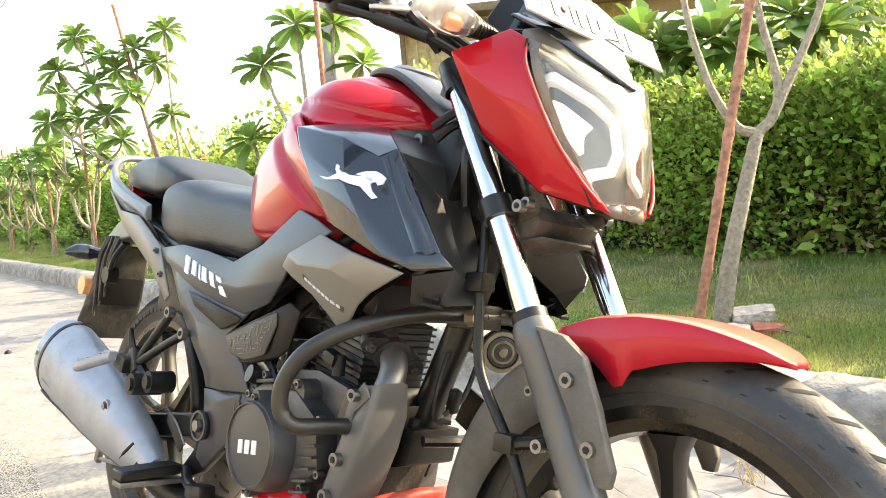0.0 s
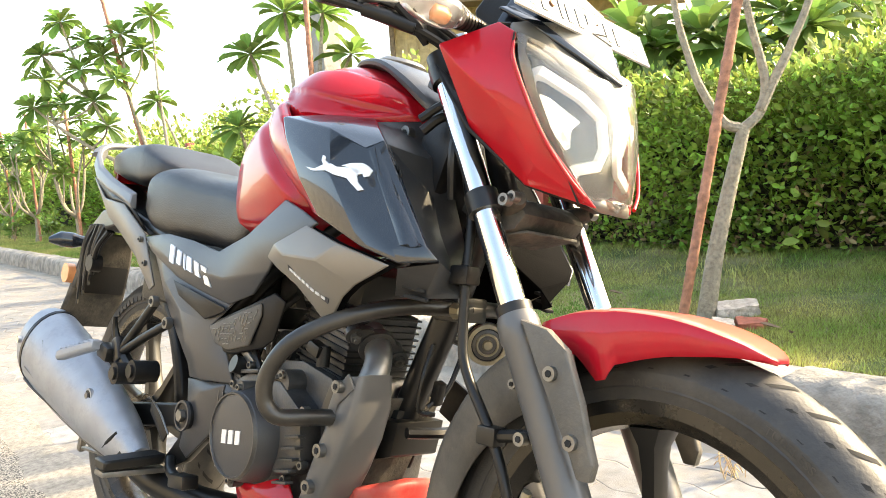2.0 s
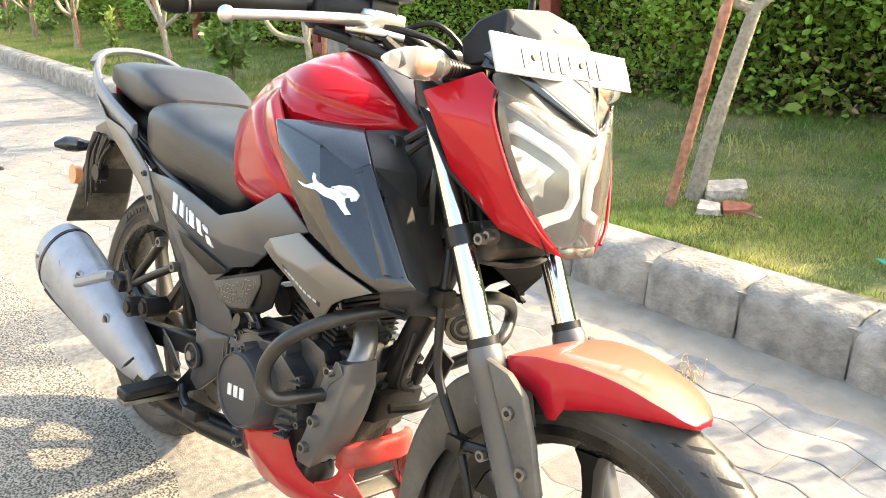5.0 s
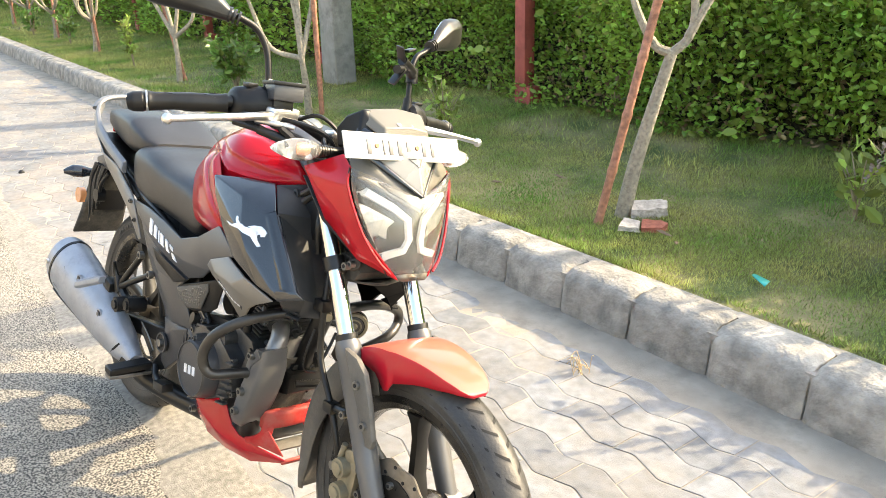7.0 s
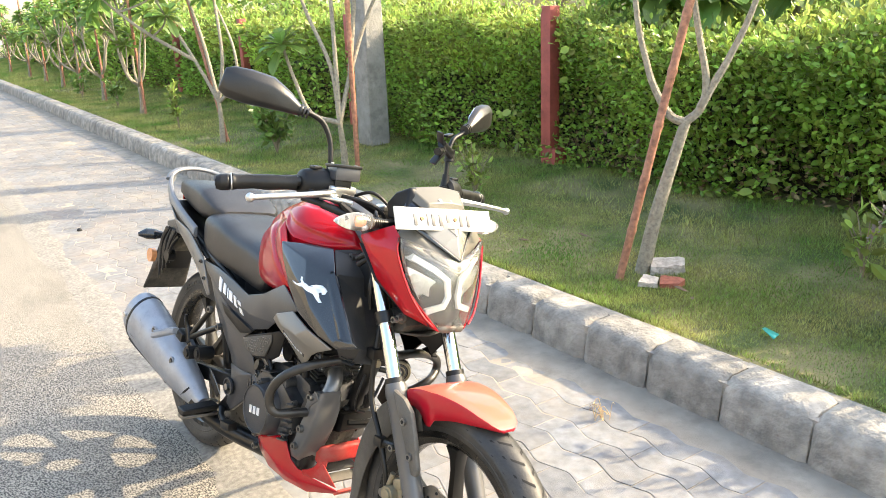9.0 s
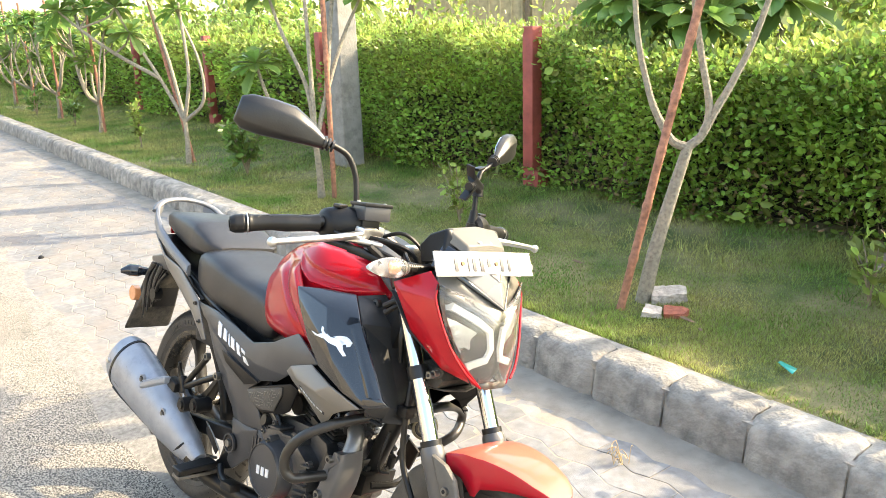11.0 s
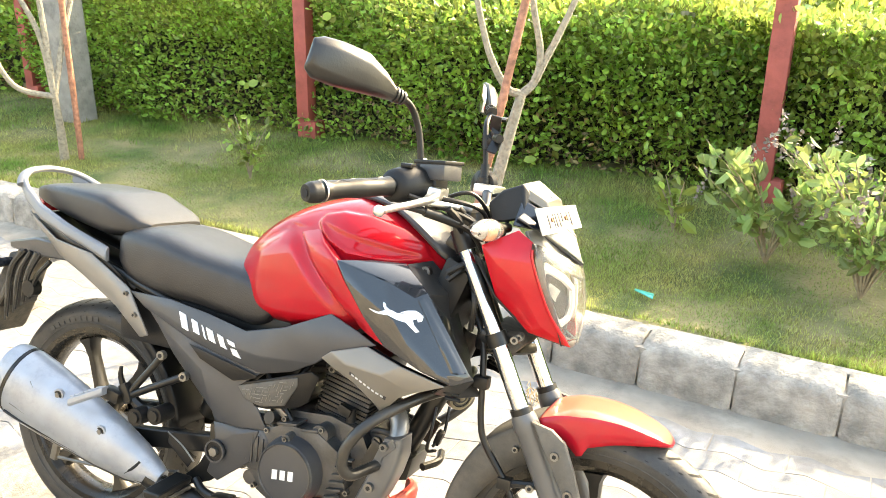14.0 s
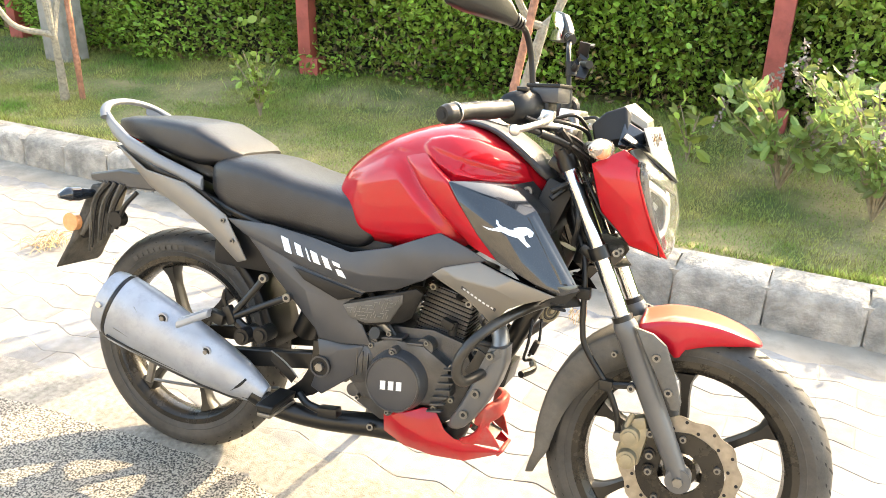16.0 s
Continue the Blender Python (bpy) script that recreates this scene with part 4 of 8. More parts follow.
res = part("fluid_reservoir", box(0.984, -0.158, 1.034, 0.066, 0.058, 0.030, 0.005, (0, -3, -12)), GREY, bars, "grey brake fluid reservoir")
part("reservoir_lid", box(0.984, -0.158, 1.051, 0.070, 0.062, 0.007, 0.002, (0, -3, -12)), PLASTIC, res)
part("reservoir_stem", box(0.978, -0.158, 1.010, 0.036, 0.040, 0.030, 0.005, (0, 0, -12)), FRAMEBLACK, res)
for x, y in ((0.962, -0.174), (1.006, -0.141)):
    part("lid_screw", cyl((x, y, 1.053), (x, y, 1.0565), 0.004, 8), ALU, res)
part("brake_switch", box(0.985, -0.165, 0.974, 0.030, 0.018, 0.016, 0.003, (0, 0, -14)), PLASTIC, bars)
part("cable_barrel", tube([(0.975, -0.205, 0.980), (1.005, -0.182, 0.978), (1.03, -0.155, 0.975)], [0.007, 0.006, 0.0045], 10), ALU, bars)
for sg in BOTH:
    for k in range(3):
        pts = []
        for q in range(9):
            f = 0.08 + 0.84 * q / 8
            a = 0.9 + 1.1 * k + 0.35 * math.sin(q * 1.5)
            pts.append((0.872 + 0.056 * f + 0.0164 * math.cos(a), sg * (0.365 - 0.125 * f), 0.989 + 0.013 * f + 0.0164 * math.sin(a)))
        part("grip_wave", tube(pts, 0.0012, 5), CABLE, bars)
    part("bar_end_hole", cyl((0.8575, sg * 0.3985, 0.9838), (0.862, sg * 0.388, 0.985), 0.008, 14), GROOVE, bars)

# mirrors
for sg in BOTH:
    mir = new("rear_view_mirror")
    mir.parent = bike
    def P(x, y, z):
        return (x, y * sg, z)
    tipz = 0.0 if sg < 0 else 0.012
    part("stem", tube([P(0.955, 0.172, 1.020), P(0.953, 0.174, 1.060), P(0.946, 0.178, 1.105), P(0.938, 0.195, 1.140), P(0.932, 0.222, 1.155), P(0.930, 0.248, 1.161 + tipz)], 0.0062, 12), PLASTIC, mir)
    part("stem_nut", cyl(P(0.955, 0.172, 1.022), P(0.954, 0.173, 1.052), 0.0115, 14, 0.009), PLASTIC, mir)
    # body: flat pod from the stem out to the tip
    d = Vector(P(0.842, 0.398, 1.205)) - Vector(P(0.928, 0.240, 1.158))
    side_ = Vector((0.33 * d.z, 0, 0))
    rings = []
    c0 = Vector(P(0.930, 0.240, 1.158 + tipz))
    nrm = Vector((0.88, 0.47 * sg, -0.05)).normalized()
    upv = (d.normalized().cross(nrm)) * (-1 if sg < 0 else 1)
    if upv.z < 0:
        upv = -upv
    for f, hi, lo, th in ((0.0, 0.010, 0.010, 0.009), (0.08, 0.014, 0.014, 0.012), (0.22, 0.030, 0.018, 0.018), (0.45, 0.046, 0.026, 0.022), (0.7, 0.043, 0.034, 0.021), (0.9, 0.036, 0.036, 0.016), (1.0, 0.026, 0.026, 0.008)):
        c = c0 + d * f
        rings.append([c + upv * hi * 0.55 + nrm * th, c + upv * hi * 0.92 + nrm * th * 0.4, c + upv * hi - nrm * th * 0.35, c - upv * lo - nrm * th * 0.35, c - upv * lo * 0.92 + nrm * th * 0.4, c - upv * lo * 0.5 + nrm * th])
    part("mirror_pod", loft(rings), PODGREY, mir, "satin black mirror pod", 50, 0, 0.004)
    g = [[c0 + d * f + upv * hi - nrm * 0.0088, c0 + d * f - upv * lo - nrm * 0.0088] for f, hi, lo in ((0.25, 0.024, 0.014), (0.45, 0.040, 0.022), (0.7, 0.038, 0.030), (0.92, 0.030, 0.030))]
    part("mirror_glass", loft(g, closed=False, caps=False), MIRROR, mir, "", 30, 0.002)
    for k in range(3):
        q0 = c0 + d * (-0.05 + 0.045 * k)
        part("neck_ring", cyl(q0, q0 + d * 0.022, 0.0125 + 0.001 * k, 14), PODGREY, mir)
    part("mirror_collar", cyl(P(0.955, 0.172, 1.003), P(0.955, 0.172, 1.022), 0.014, 14), FRAMEBLACK, mir)
# phone clamp on the other mirror's stem
ph = new("phone_clamp")
ph.parent = bike
part("ring", cyl((0.955, 0.176, 1.085), (0.951, 0.178, 1.115), 0.013, 14), PLASTIC, ph)
part("ball_arm", tube([(0.960, 0.172, 1.10), (0.972, 0.150, 1.108), (0.978, 0.130, 1.115)], 0.009, 12), PLASTIC, ph, "black ball arm")
part("clamp_body", cyl((0.972, 0.160, 1.108), (0.992, 0.112, 1.128), 0.0105, 16), FRAMEBLACK, ph)
part("jaw", box(0.990, 0.108, 1.140, 0.024, 0.005, 0.034, 0.002, (25, 10, 0)), FRAMEBLACK, ph)
part("jaw", box(0.996, 0.100, 1.094, 0.022, 0.006, 0.040, 0.002, (-35, 10, 0)), FRAMEBLACK, ph)
part("jaw_lip", box(1.000, 0.122, 1.150, 0.020, 0.020, 0.006, 0.002, (20, 0, 0)), FRAMEBLACK, ph)
part("knob", cyl((0.992, 0.112, 1.110), (1.010, 0.086, 1.108), 0.009, 14), CABLE, ph)
part("knob_pin", cyl((0.985, 0.125, 1.112), (0.994, 0.110, 1.110), 0.006, 10), ALU, ph)
# cables
for pts, r in (([(0.985, -0.13, 0.985), (1.03, -0.10, 1.00), (1.055, -0.06, 0.96), (1.06, -0.05, 0.90), (1.03, -0.05, 0.82)], 0.004),
               ([(0.96, -0.18, 0.985), (1.02, -0.15, 0.985), (1.06, -0.10, 0.965), (1.06, -0.06, 0.90)], 0.0045),
               ([(0.985, 0.13, 0.985), (1.04, 0.10, 0.995), (1.06, 0.05, 0.955), (1.05, 0.04, 0.88)], 0.004),
               ([(0.99, -0.06, 0.96), (1.04, -0.09, 0.945), (1.075, -0.07, 0.90), (1.06, -0.07, 0.83)], 0.005),
               ([(1.04, -0.07, 0.85), (1.06, -0.10, 0.80), (1.055, -0.09, 0.74)], 0.006),
               ([(1.04, -0.05, 0.86), (1.02, -0.085, 0.85), (1.0, -0.10, 0.83)], 0.007),
               ([(1.05, -0.05, 0.87), (1.03, -0.09, 0.865), (1.0, -0.105, 0.845)], 0.006),
               ([(0.955, -0.240, 0.972), (0.985, -0.205, 0.963), (1.03, -0.155, 0.945), (1.065, -0.105, 0.918)], 0.0058),
               ([(0.960, -0.225, 0.990), (1.000, -0.185, 0.975), (1.045, -0.140, 0.955), (1.075, -0.095, 0.925)], 0.0045),
               ([(0.950, -0.215, 0.978), (1.005, -0.170, 0.952), (1.045, -0.125, 0.930), (1.060, -0.080, 0.890)], 0.0048)):
    part("cable", tube(pts, r, 8), CABLE, bars)
part("cable_sleeve", tube([(0.985, -0.205, 0.963), (1.008, -0.180, 0.955), (1.03, -0.155, 0.945)], [0.0085, 0.0095, 0.0085], 10), CABLE, bars)
part("cable_tie", tube([(1.018, -0.178, 0.972), (1.030, -0.150, 0.948), (1.034, -0.138, 0.928)], [0.007, 0.011, 0.004], 8), PLASTIC, bars)
part("wiring_bundle", tube([(1.03, -0.035, 0.84), (1.058, -0.062, 0.805), (1.072, -0.058, 0.755), (1.060, -0.040, 0.70)], [0.012, 0.016, 0.014, 0.010], 10), CABLE, bars)
part("wire_connector", box(1.060, -0.070, 0.835, 0.034, 0.020, 0.022, 0.003, (0, 30, 10)), PLASTIC, bars)
part("wire_connector", box(1.045, -0.078, 0.860, 0.040, 0.016, 0.016, 0.003, (0, -10, 20)), PLASTIC, bars)
part("steering_shroud", box(0.985, 0, 0.785, 0.062, 0.148, 0.165, 0.012, (0, 20, 0)), PLASTIC, bars)
part("ignition_barrel", cyl((1.01, 0, 0.93), (1.005, 0, 0.965), 0.022, 16), STEEL, bars)
part("bar_clamp_cap", box(1.004, 0, 0.966, 0.035, 0.12, 0.014, 0.005), ALU, bars)

# tank, seats, tail
tank = new("fuel_tank")
tank.parent = bike
TS = [(0.498, 0.060, 0.795, 0.690), (0.53, 0.090, 0.848, 0.670), (0.60, 0.116, 0.903, 0.660), (0.68, 0.139, 0.940, 0.662), (0.76, 0.158, 0.960, 0.672), (0.82, 0.160, 0.957, 0.682), (0.88, 0.128, 0.934, 0.700), (0.93, 0.084, 0.908, 0.74), (0.958, 0.052, 0.886, 0.78), (0.972, 0.034, 0.872, 0.81)]
COVER = [(0.727, 0.908), (0.737, 0.924), (0.778, 0.934), (0.836, 0.932), (0.897, 0.913), (0.934, 0.890), (0.952, 0.857), (0.895, 0.846), (0.845, 0.848), (0.809, 0.855), (0.766, 0.873), (0.742, 0.893)]
CREASE = [(0.667, 0.893), (0.706, 0.859), (0.739, 0.822), (0.781, 0.784), (0.811, 0.754), (0.842, 0.724)]


def step(a, b, v):
    f = min(1, max(0, (v - a) / (b - a)))
    return f * f * (3 - 2 * f)


def inside(x, z, poly):
    """Distance into the polygon, negative outside."""
    best, odd = 9.0, False
    for (ax_, az_), (bx, bz) in zip(poly, poly[1:] + poly[:1]):
        dx, dz = bx - ax_, bz - az_
        f = min(1, max(0, ((x - ax_) * dx + (z - az_) * dz) / (dx * dx + dz * dz)))
        best = min(best, math.hypot(x - ax_ - f * dx, z - az_ - f * dz))
        if (az_ > z) != (bz > z) and x < ax_ + (z - az_) / dz * dx:
            odd = not odd
    return best if odd else -best


def tank_relief(x, z):
    """Raised cover, the crease inside it, and the shoulder above the knee recess."""
    d = inside(x, z, COVER)
    r = 0.0085 * step(-0.001, 0.004, d)
    line = 0.908 - (x - 0.744) * 0.235
    r -= 0.0055 * step(0.0, 0.003, line - z) * step(0.004, 0.014, d)
    cut = float(np.interp(z, [p[1] for p in CREASE[::-1]], [p[0] for p in CREASE[::-1]]))
    shoulder = 0.896 - max(0.0, 0.64 - x) * 0.55
    knee = step(0.0, 0.035, cut - x) if z < 0.893 else step(0.72, 0.66, x)
    r += knee * (0.006 * math.exp(-((z - shoulder) / 0.020) ** 2) - 0.016 * step(0.004, 0.040, shoulder - z) * step(0.66, 0.72, z)) * step(0.52, 0.60, x)
    return r


def tank_y(x, z):
    """Half width of the tank below its shoulder at (x, z)."""
    hw, zt, zb = [float(np.interp(x, [q[0] for q in TS], [q[i] for q in TS])) for i in (1, 2, 3)]
    f = min(1.0, abs(z - (zt + zb) / 2) / ((zt - zb) / 2))
    return hw * (1 - f ** 2.5) ** (1 / 2.5)


b = sell(refine(TS, 14), 190, 2.5)
for v in b.verts:
    x, y, z = v.co
    if abs(y) > 0.02:
        r = tank_relief(x, z)
        v.co.y += math.copysign(r * 0.9, y)
        v.co.z += r * 0.35
part("tank_shell", b, RED, tank, "glossy red fuel tank with sculpted sides", 60)
# red blade between the knee recess and the shroud: one edge on the crease, the other proud of the shroud
EDGE = [(0.742, 0.893), (0.772, 0.872), (0.806, 0.850), (0.832, 0.816), (0.884, 0.756), (0.932, 0.704)]
EDGE_Y = (0.150, 0.176, 0.191, 0.198, 0.202, 0.199)
for sg in BOTH:
    rows = []
    for k in range(31):
        u = 5 * k / 30
        (cx_, cz_), (ex_, ez_) = [[float(np.interp(u, range(6), [p[i] for p in line])) for i in (0, 1)] for line in (CREASE, EDGE)]
        ey = float(np.interp(u, range(6), EDGE_Y))
        cy_ = max(tank_y(cx_, max(cz_, 0.74)), 0.05) if u < 4.6 else tank_y(0.83, 0.74)
        rise = 0.015 * min(1, u / 1.6)
        row = []
        for v_ in (0.0, 0.03, 0.07, 0.14, 0.3, 0.5, 0.7, 0.88, 0.96, 1.0):
            up_ = rise * step(0.0, 0.14, v_) - 0.002
            y = cy_ + (ey - cy_) * v_ ** 0.9 + up_ * (1 - v_) - 0.008 * max(0.0, 1 - u / 0.7) + 0.004 * math.sin(math.pi * v_) * min(1, u) - (0.003 if v_ == 1.0 else 0)
            row.append((cx_ + (ex_ - cx_) * v_, sg * y, cz_ + (ez_ - cz_) * v_))
        row.append((ex_ + 0.001, sg * (ey - 0.016), ez_))
        rows.append(row)
    part("tank_blade", loft(rows, closed=False, caps=False), RED, tank, "", 50)
part("tank_top_panel", sell(refine([(0.74, 0.030, 0.962, 0.955), (0.80, 0.060, 0.972, 0.955), (0.86, 0.070, 0.962, 0.94), (0.92, 0.075, 0.932, 0.90), (0.97, 0.070, 0.895, 0.86), (0.995, 0.05, 0.875, 0.85)]), 20, 3), GREY, tank, "dark grey panel round the filler cap")
cap = part("filler_cap", revolve([(0.0, -0.012), (0.036, -0.012), (0.038, 0.0), (0.030, 0.006), (0.0, 0.006)], 0, 0, 28, closed=False), STEEL, tank, "metal filler cap")
cap.matrix_basis = pose(0.83, 0, 0.972, 78, 0, -90)

shr_v = [(0.807, 0.188, 0.846), (0.865, 0.152, 0.850), (0.918, 0.112, 0.848), (0.985, 0.147, 0.806), (0.905, 0.176, 0.822), (0.966, 0.160, 0.794), (1.080, 0.146, 0.672), (1.087, 0.131, 0.657), (1.058, 0.171, 0.650), (1.046, 0.170, 0.666),
         (1.005, 0.187, 0.668), (0.928, 0.196, 0.704), (0.880, 0.198, 0.754), (0.831, 0.195, 0.814), (0.940, 0.192, 0.755), (0.975, 0.157, 0.788)]
shr_f = [(0, 1, 4), (1, 2, 4), (2, 3, 5, 4), (0, 4, 14), (0, 14, 13), (4, 5, 14), (5, 9, 14), (9, 10, 14), (10, 11, 14), (11, 12, 14), (12, 13, 14), (5, 15, 9), (15, 3, 6), (15, 6, 9), (5, 3, 15), (6, 7, 8, 9), (9, 8, 10)]
for sg in BOTH:
    sh = new("tank_shroud")
    sh.parent = bike
    shp = part("shroud_panel", facets(shr_v, shr_f, sg), BLACKGLOSS, sh, "gloss black tank shroud", 14, 0.005, 0.003, 1.0 if sg < 0 else -1.0)
    rings = []
    for f in (0.0, 0.02, 0.25, 0.5, 0.75, 0.97, 1.0):
        k = 0.4 if f in (0.0, 1.0) else 1.0
        c0, c1 = Vector((0.975, 0.155, 0.798)), Vector((1.062, 0.160, 0.670))
        c = c0 + (c1 - c0) * f
        rings.append([(c.x + dx * (1 + 0.35 * f), sg * (c.y + dy * k), c.z + dz) for dx, dy, dz in ((-0.013, -0.003, -0.004), (-0.010, 0.006, -0.003), (-0.003, 0.0085, -0.001), (0.004, 0.005, 0.001), (0.010, -0.005, 0.003), (0.012, -0.014, 0.004), (0.0, -0.012, 0.0))])
    part("pillar", loft(rings), BLACKGLOSS, sh, "raised gloss black edge", 40)
    # black inner panel, satin on the right: flush with the shroud above, folded inwards below
    vs = [(0.916, 0.110, 0.847), (0.950, 0.060, 0.856), (0.992, 0.048, 0.815), (0.984, 0.145, 0.804), (0.994, 0.080, 0.796), (1.003, 0.074, 0.745), (1.028, 0.078, 0.695), (1.070, 0.084, 0.640), (1.078, 0.143, 0.670), (1.085, 0.129, 0.656), (1.050, 0.118, 0.612), (1.006, 0.125, 0.613), (1.045, 0.160, 0.646), (1.010, 0.040, 0.750), (1.040, 0.040, 0.680), (1.090, 0.088, 0.617), (0.946, 0.074, 0.837)]
    # the left side gets a blacker copy, with shade put into its colour
    ipn = part("inner_panel", facets(vs, [(0, 1, 16), (1, 2, 16), (2, 4, 16), (4, 3, 16), (3, 0, 16), (3, 4, 5), (3, 5, 6, 8), (6, 7, 9, 8), (7, 15, 10, 9), (10, 11, 12, 9), (4, 2, 13, 5), (5, 13, 14, 6), (6, 14, 7)], sg), SATIN if sg < 0 else DEEPBLACK, sh, "black inner panel", 30, 0.003, 0.003, 0.0)
    bolt(0.946, 0.836, sg * 0.076, 0.012, sh, sg)
    for k in range(3):
        part("vent_slot", box(1.040 + 0.004 * k, sg * 0.128, 0.634 - 0.011 * k, 0.030, 0.012, 0.0045, 0.001, (0, 8, -25 * sg)), GROOVE, sh)
    for cx_, cz_ in () if sg > 0 else ((0.996, 0.778), (0.998, 0.764), (1.004, 0.771), (1.006, 0.757), (1.012, 0.764), (1.014, 0.750)):
        decal("grille_cell", [(cx_ + 0.0062 * math.cos(k * math.pi / 3), cz_ + 0.0068 * math.sin(k * math.pi / 3)) for k in range(6)], ipn, sg, GROOVE, ipn, "", 0.0012)
    # leaping animal emblem, as a plain silver silhouette
    for pts in ([(0.877, 0.772), (0.901, 0.768), (0.919, 0.775), (0.934, 0.769), (0.923, 0.764), (0.895, 0.765)],
                [(0.909, 0.791), (0.915, 0.788), (0.917, 0.782), (0.928, 0.776), (0.919, 0.774), (0.911, 0.782)],
                [(0.919, 0.775), (0.933, 0.776), (0.944, 0.771), (0.967, 0.77), (0.985, 0.766), (0.983, 0.756), (0.97, 0.752), (0.948, 0.757), (0.926, 0.765)],
                [(0.967, 0.77), (0.976, 0.775), (0.994, 0.774), (1.003, 0.767), (1.002, 0.757), (0.995, 0.755), (0.991, 0.761), (0.984, 0.759)],
                [(0.953, 0.773), (0.966, 0.778), (0.983, 0.779), (0.994, 0.774), (0.976, 0.773), (0.967, 0.77)],
                [(0.97, 0.752), (0.983, 0.756), (0.989, 0.746), (1.003, 0.734), (0.996, 0.732), (0.98, 0.744)]):
        pts = [(0.940 + (px_ - 0.940) * 0.76, 0.764 + (pz_ - 0.764) * 0.80) for px_, pz_ in pts]
        decal("emblem_piece", pts, shp, sg, BADGE, sh, "plain silver leaping-animal emblem", 0.0022)
    # warm grey side cowl under the tank
    vs = [(0.788, 0.176, 0.652), (0.812, 0.182, 0.670), (0.888, 0.184, 0.694), (0.960, 0.186, 0.672), (1.049, 0.174, 0.648), (0.985, 0.172, 0.622), (0.955, 0.166, 0.606), (0.920, 0.158, 0.566), (0.895, 0.165, 0.590), (0.862, 0.172, 0.616), (0.815, 0.176, 0.638), (0.930, 0.196, 0.650), (0.850, 0.192, 0.655)]
    cw = part("side_cowl", facets(vs, [(0, 1, 12, 10), (1, 2, 11, 12), (2, 3, 11), (3, 4, 5, 11), (5, 6, 11), (6, 7, 8, 11), (8, 9, 12, 11), (9, 10, 12)], sg), WARMGREY, sh, "warm grey satin side cowl", 20, 0.005, 0.003, 1.0 if sg < 0 else -1.0)
    part("cowl_backing", facets([(x, y - 0.010, z) for x, y, z in vs], [(0, 1, 12, 10), (1, 2, 11, 12), (2, 3, 11), (3, 4, 5, 11), (5, 6, 11), (6, 7, 8, 11), (8, 9, 12, 11), (9, 10, 12)], sg), DEEPBLACK, cw, "black inner face", 20)
    decal("nameplate", [(0.856, 0.634), (0.928, 0.594), (0.931, 0.601), (0.859, 0.641)], cw, sg, INK, cw, "small dark name strip", 0.001)
    for i in range(8):
        x = 0.861 + i * 0.0083
        z = 0.6335 - i * 0.0046
        decal("nameplate_bar", [(x, z), (x + 0.005, z - 0.0028), (x + 0.006, z + 0.0006), (x + 0.001, z + 0.0034)], cw, sg, BADGE, cw, "", 0.0018)
    # charcoal side panel
    vs = [(0.240, 0.112, 0.684), (0.372, 0.128, 0.688), (0.480, 0.134, 0.676), (0.580, 0.138, 0.658), (0.680, 0.146, 0.686), (0.790, 0.156, 0.736), (0.860, 0.172, 0.716), (0.905, 0.178, 0.698), (0.800, 0.170, 0.655), (0.765, 0.158, 0.630), (0.700, 0.138, 0.597),
          (0.625, 0.135, 0.576), (0.530, 0.137, 0.593), (0.450, 0.139, 0.611), (0.400, 0.137, 0.628), (0.296, 0.122, 0.657), (0.450, 0.145, 0.632), (0.620, 0.148, 0.615), (0.335, 0.132, 0.664)]
    sp = new("side_panel")
    sp.parent = bike
    upp = part("upper_panel", facets(vs, [(0, 1, 18), (1, 2, 16, 18), (2, 3, 17, 16), (3, 4, 17), (4, 5, 6, 8), (6, 7, 8), (4, 8, 9, 17), (9, 10, 17), (10, 11, 17), (11, 16, 17), (11, 12, 16), (12, 13, 14, 16), (14, 15, 18, 16), (0, 18, 15)], sg), GREY, sp, "charcoal satin side panel", 28, 0.005, 0.004, 1.0 if sg < 0 else -1.0)
    # stem that runs down from under the upper panel to the pivot, with a shallow recess
    vs = [(0.282, 0.115, 0.672), (0.338, 0.123, 0.625), (0.390, 0.128, 0.569), (0.454, 0.131, 0.513), (0.502, 0.130, 0.468), (0.512, 0.129, 0.446), (0.640, 0.122, 0.451), (0.615, 0.125, 0.496), (0.571, 0.131, 0.538), (0.630, 0.127, 0.580), (0.440, 0.131, 0.622), (0.350, 0.125, 0.664),
          (0.405, 0.139, 0.600), (0.478, 0.142, 0.556), (0.545, 0.140, 0.495), (0.574, 0.138, 0.448)]
    part("stem", facets(vs, [(0, 1, 12, 11), (1, 2, 12), (2, 3, 13, 12), (3, 4, 14, 13), (4, 5, 15, 14), (15, 6, 7, 14), (7, 8, 14), (8, 13, 14), (8, 10, 12, 13), (8, 9, 10), (10, 11, 12)], sg), GREY, sp, "", 26, 0.005, 0.004, 1.0 if sg < 0 else -1.0)
    part("recess", facets([(0.441, 0.1460, 0.606), (0.530, 0.1430, 0.587), (0.616, 0.1390, 0.569), (0.612, 0.1385, 0.562), (0.558, 0.1400, 0.546), (0.475, 0.1490, 0.580)], [(0, 1, 4, 5), (1, 2, 3, 4)], sg), PLASTIC, sp, "dark recess in the side panel", 40, 0.002, 0.001, 1.0 if sg < 0 else -1.0)
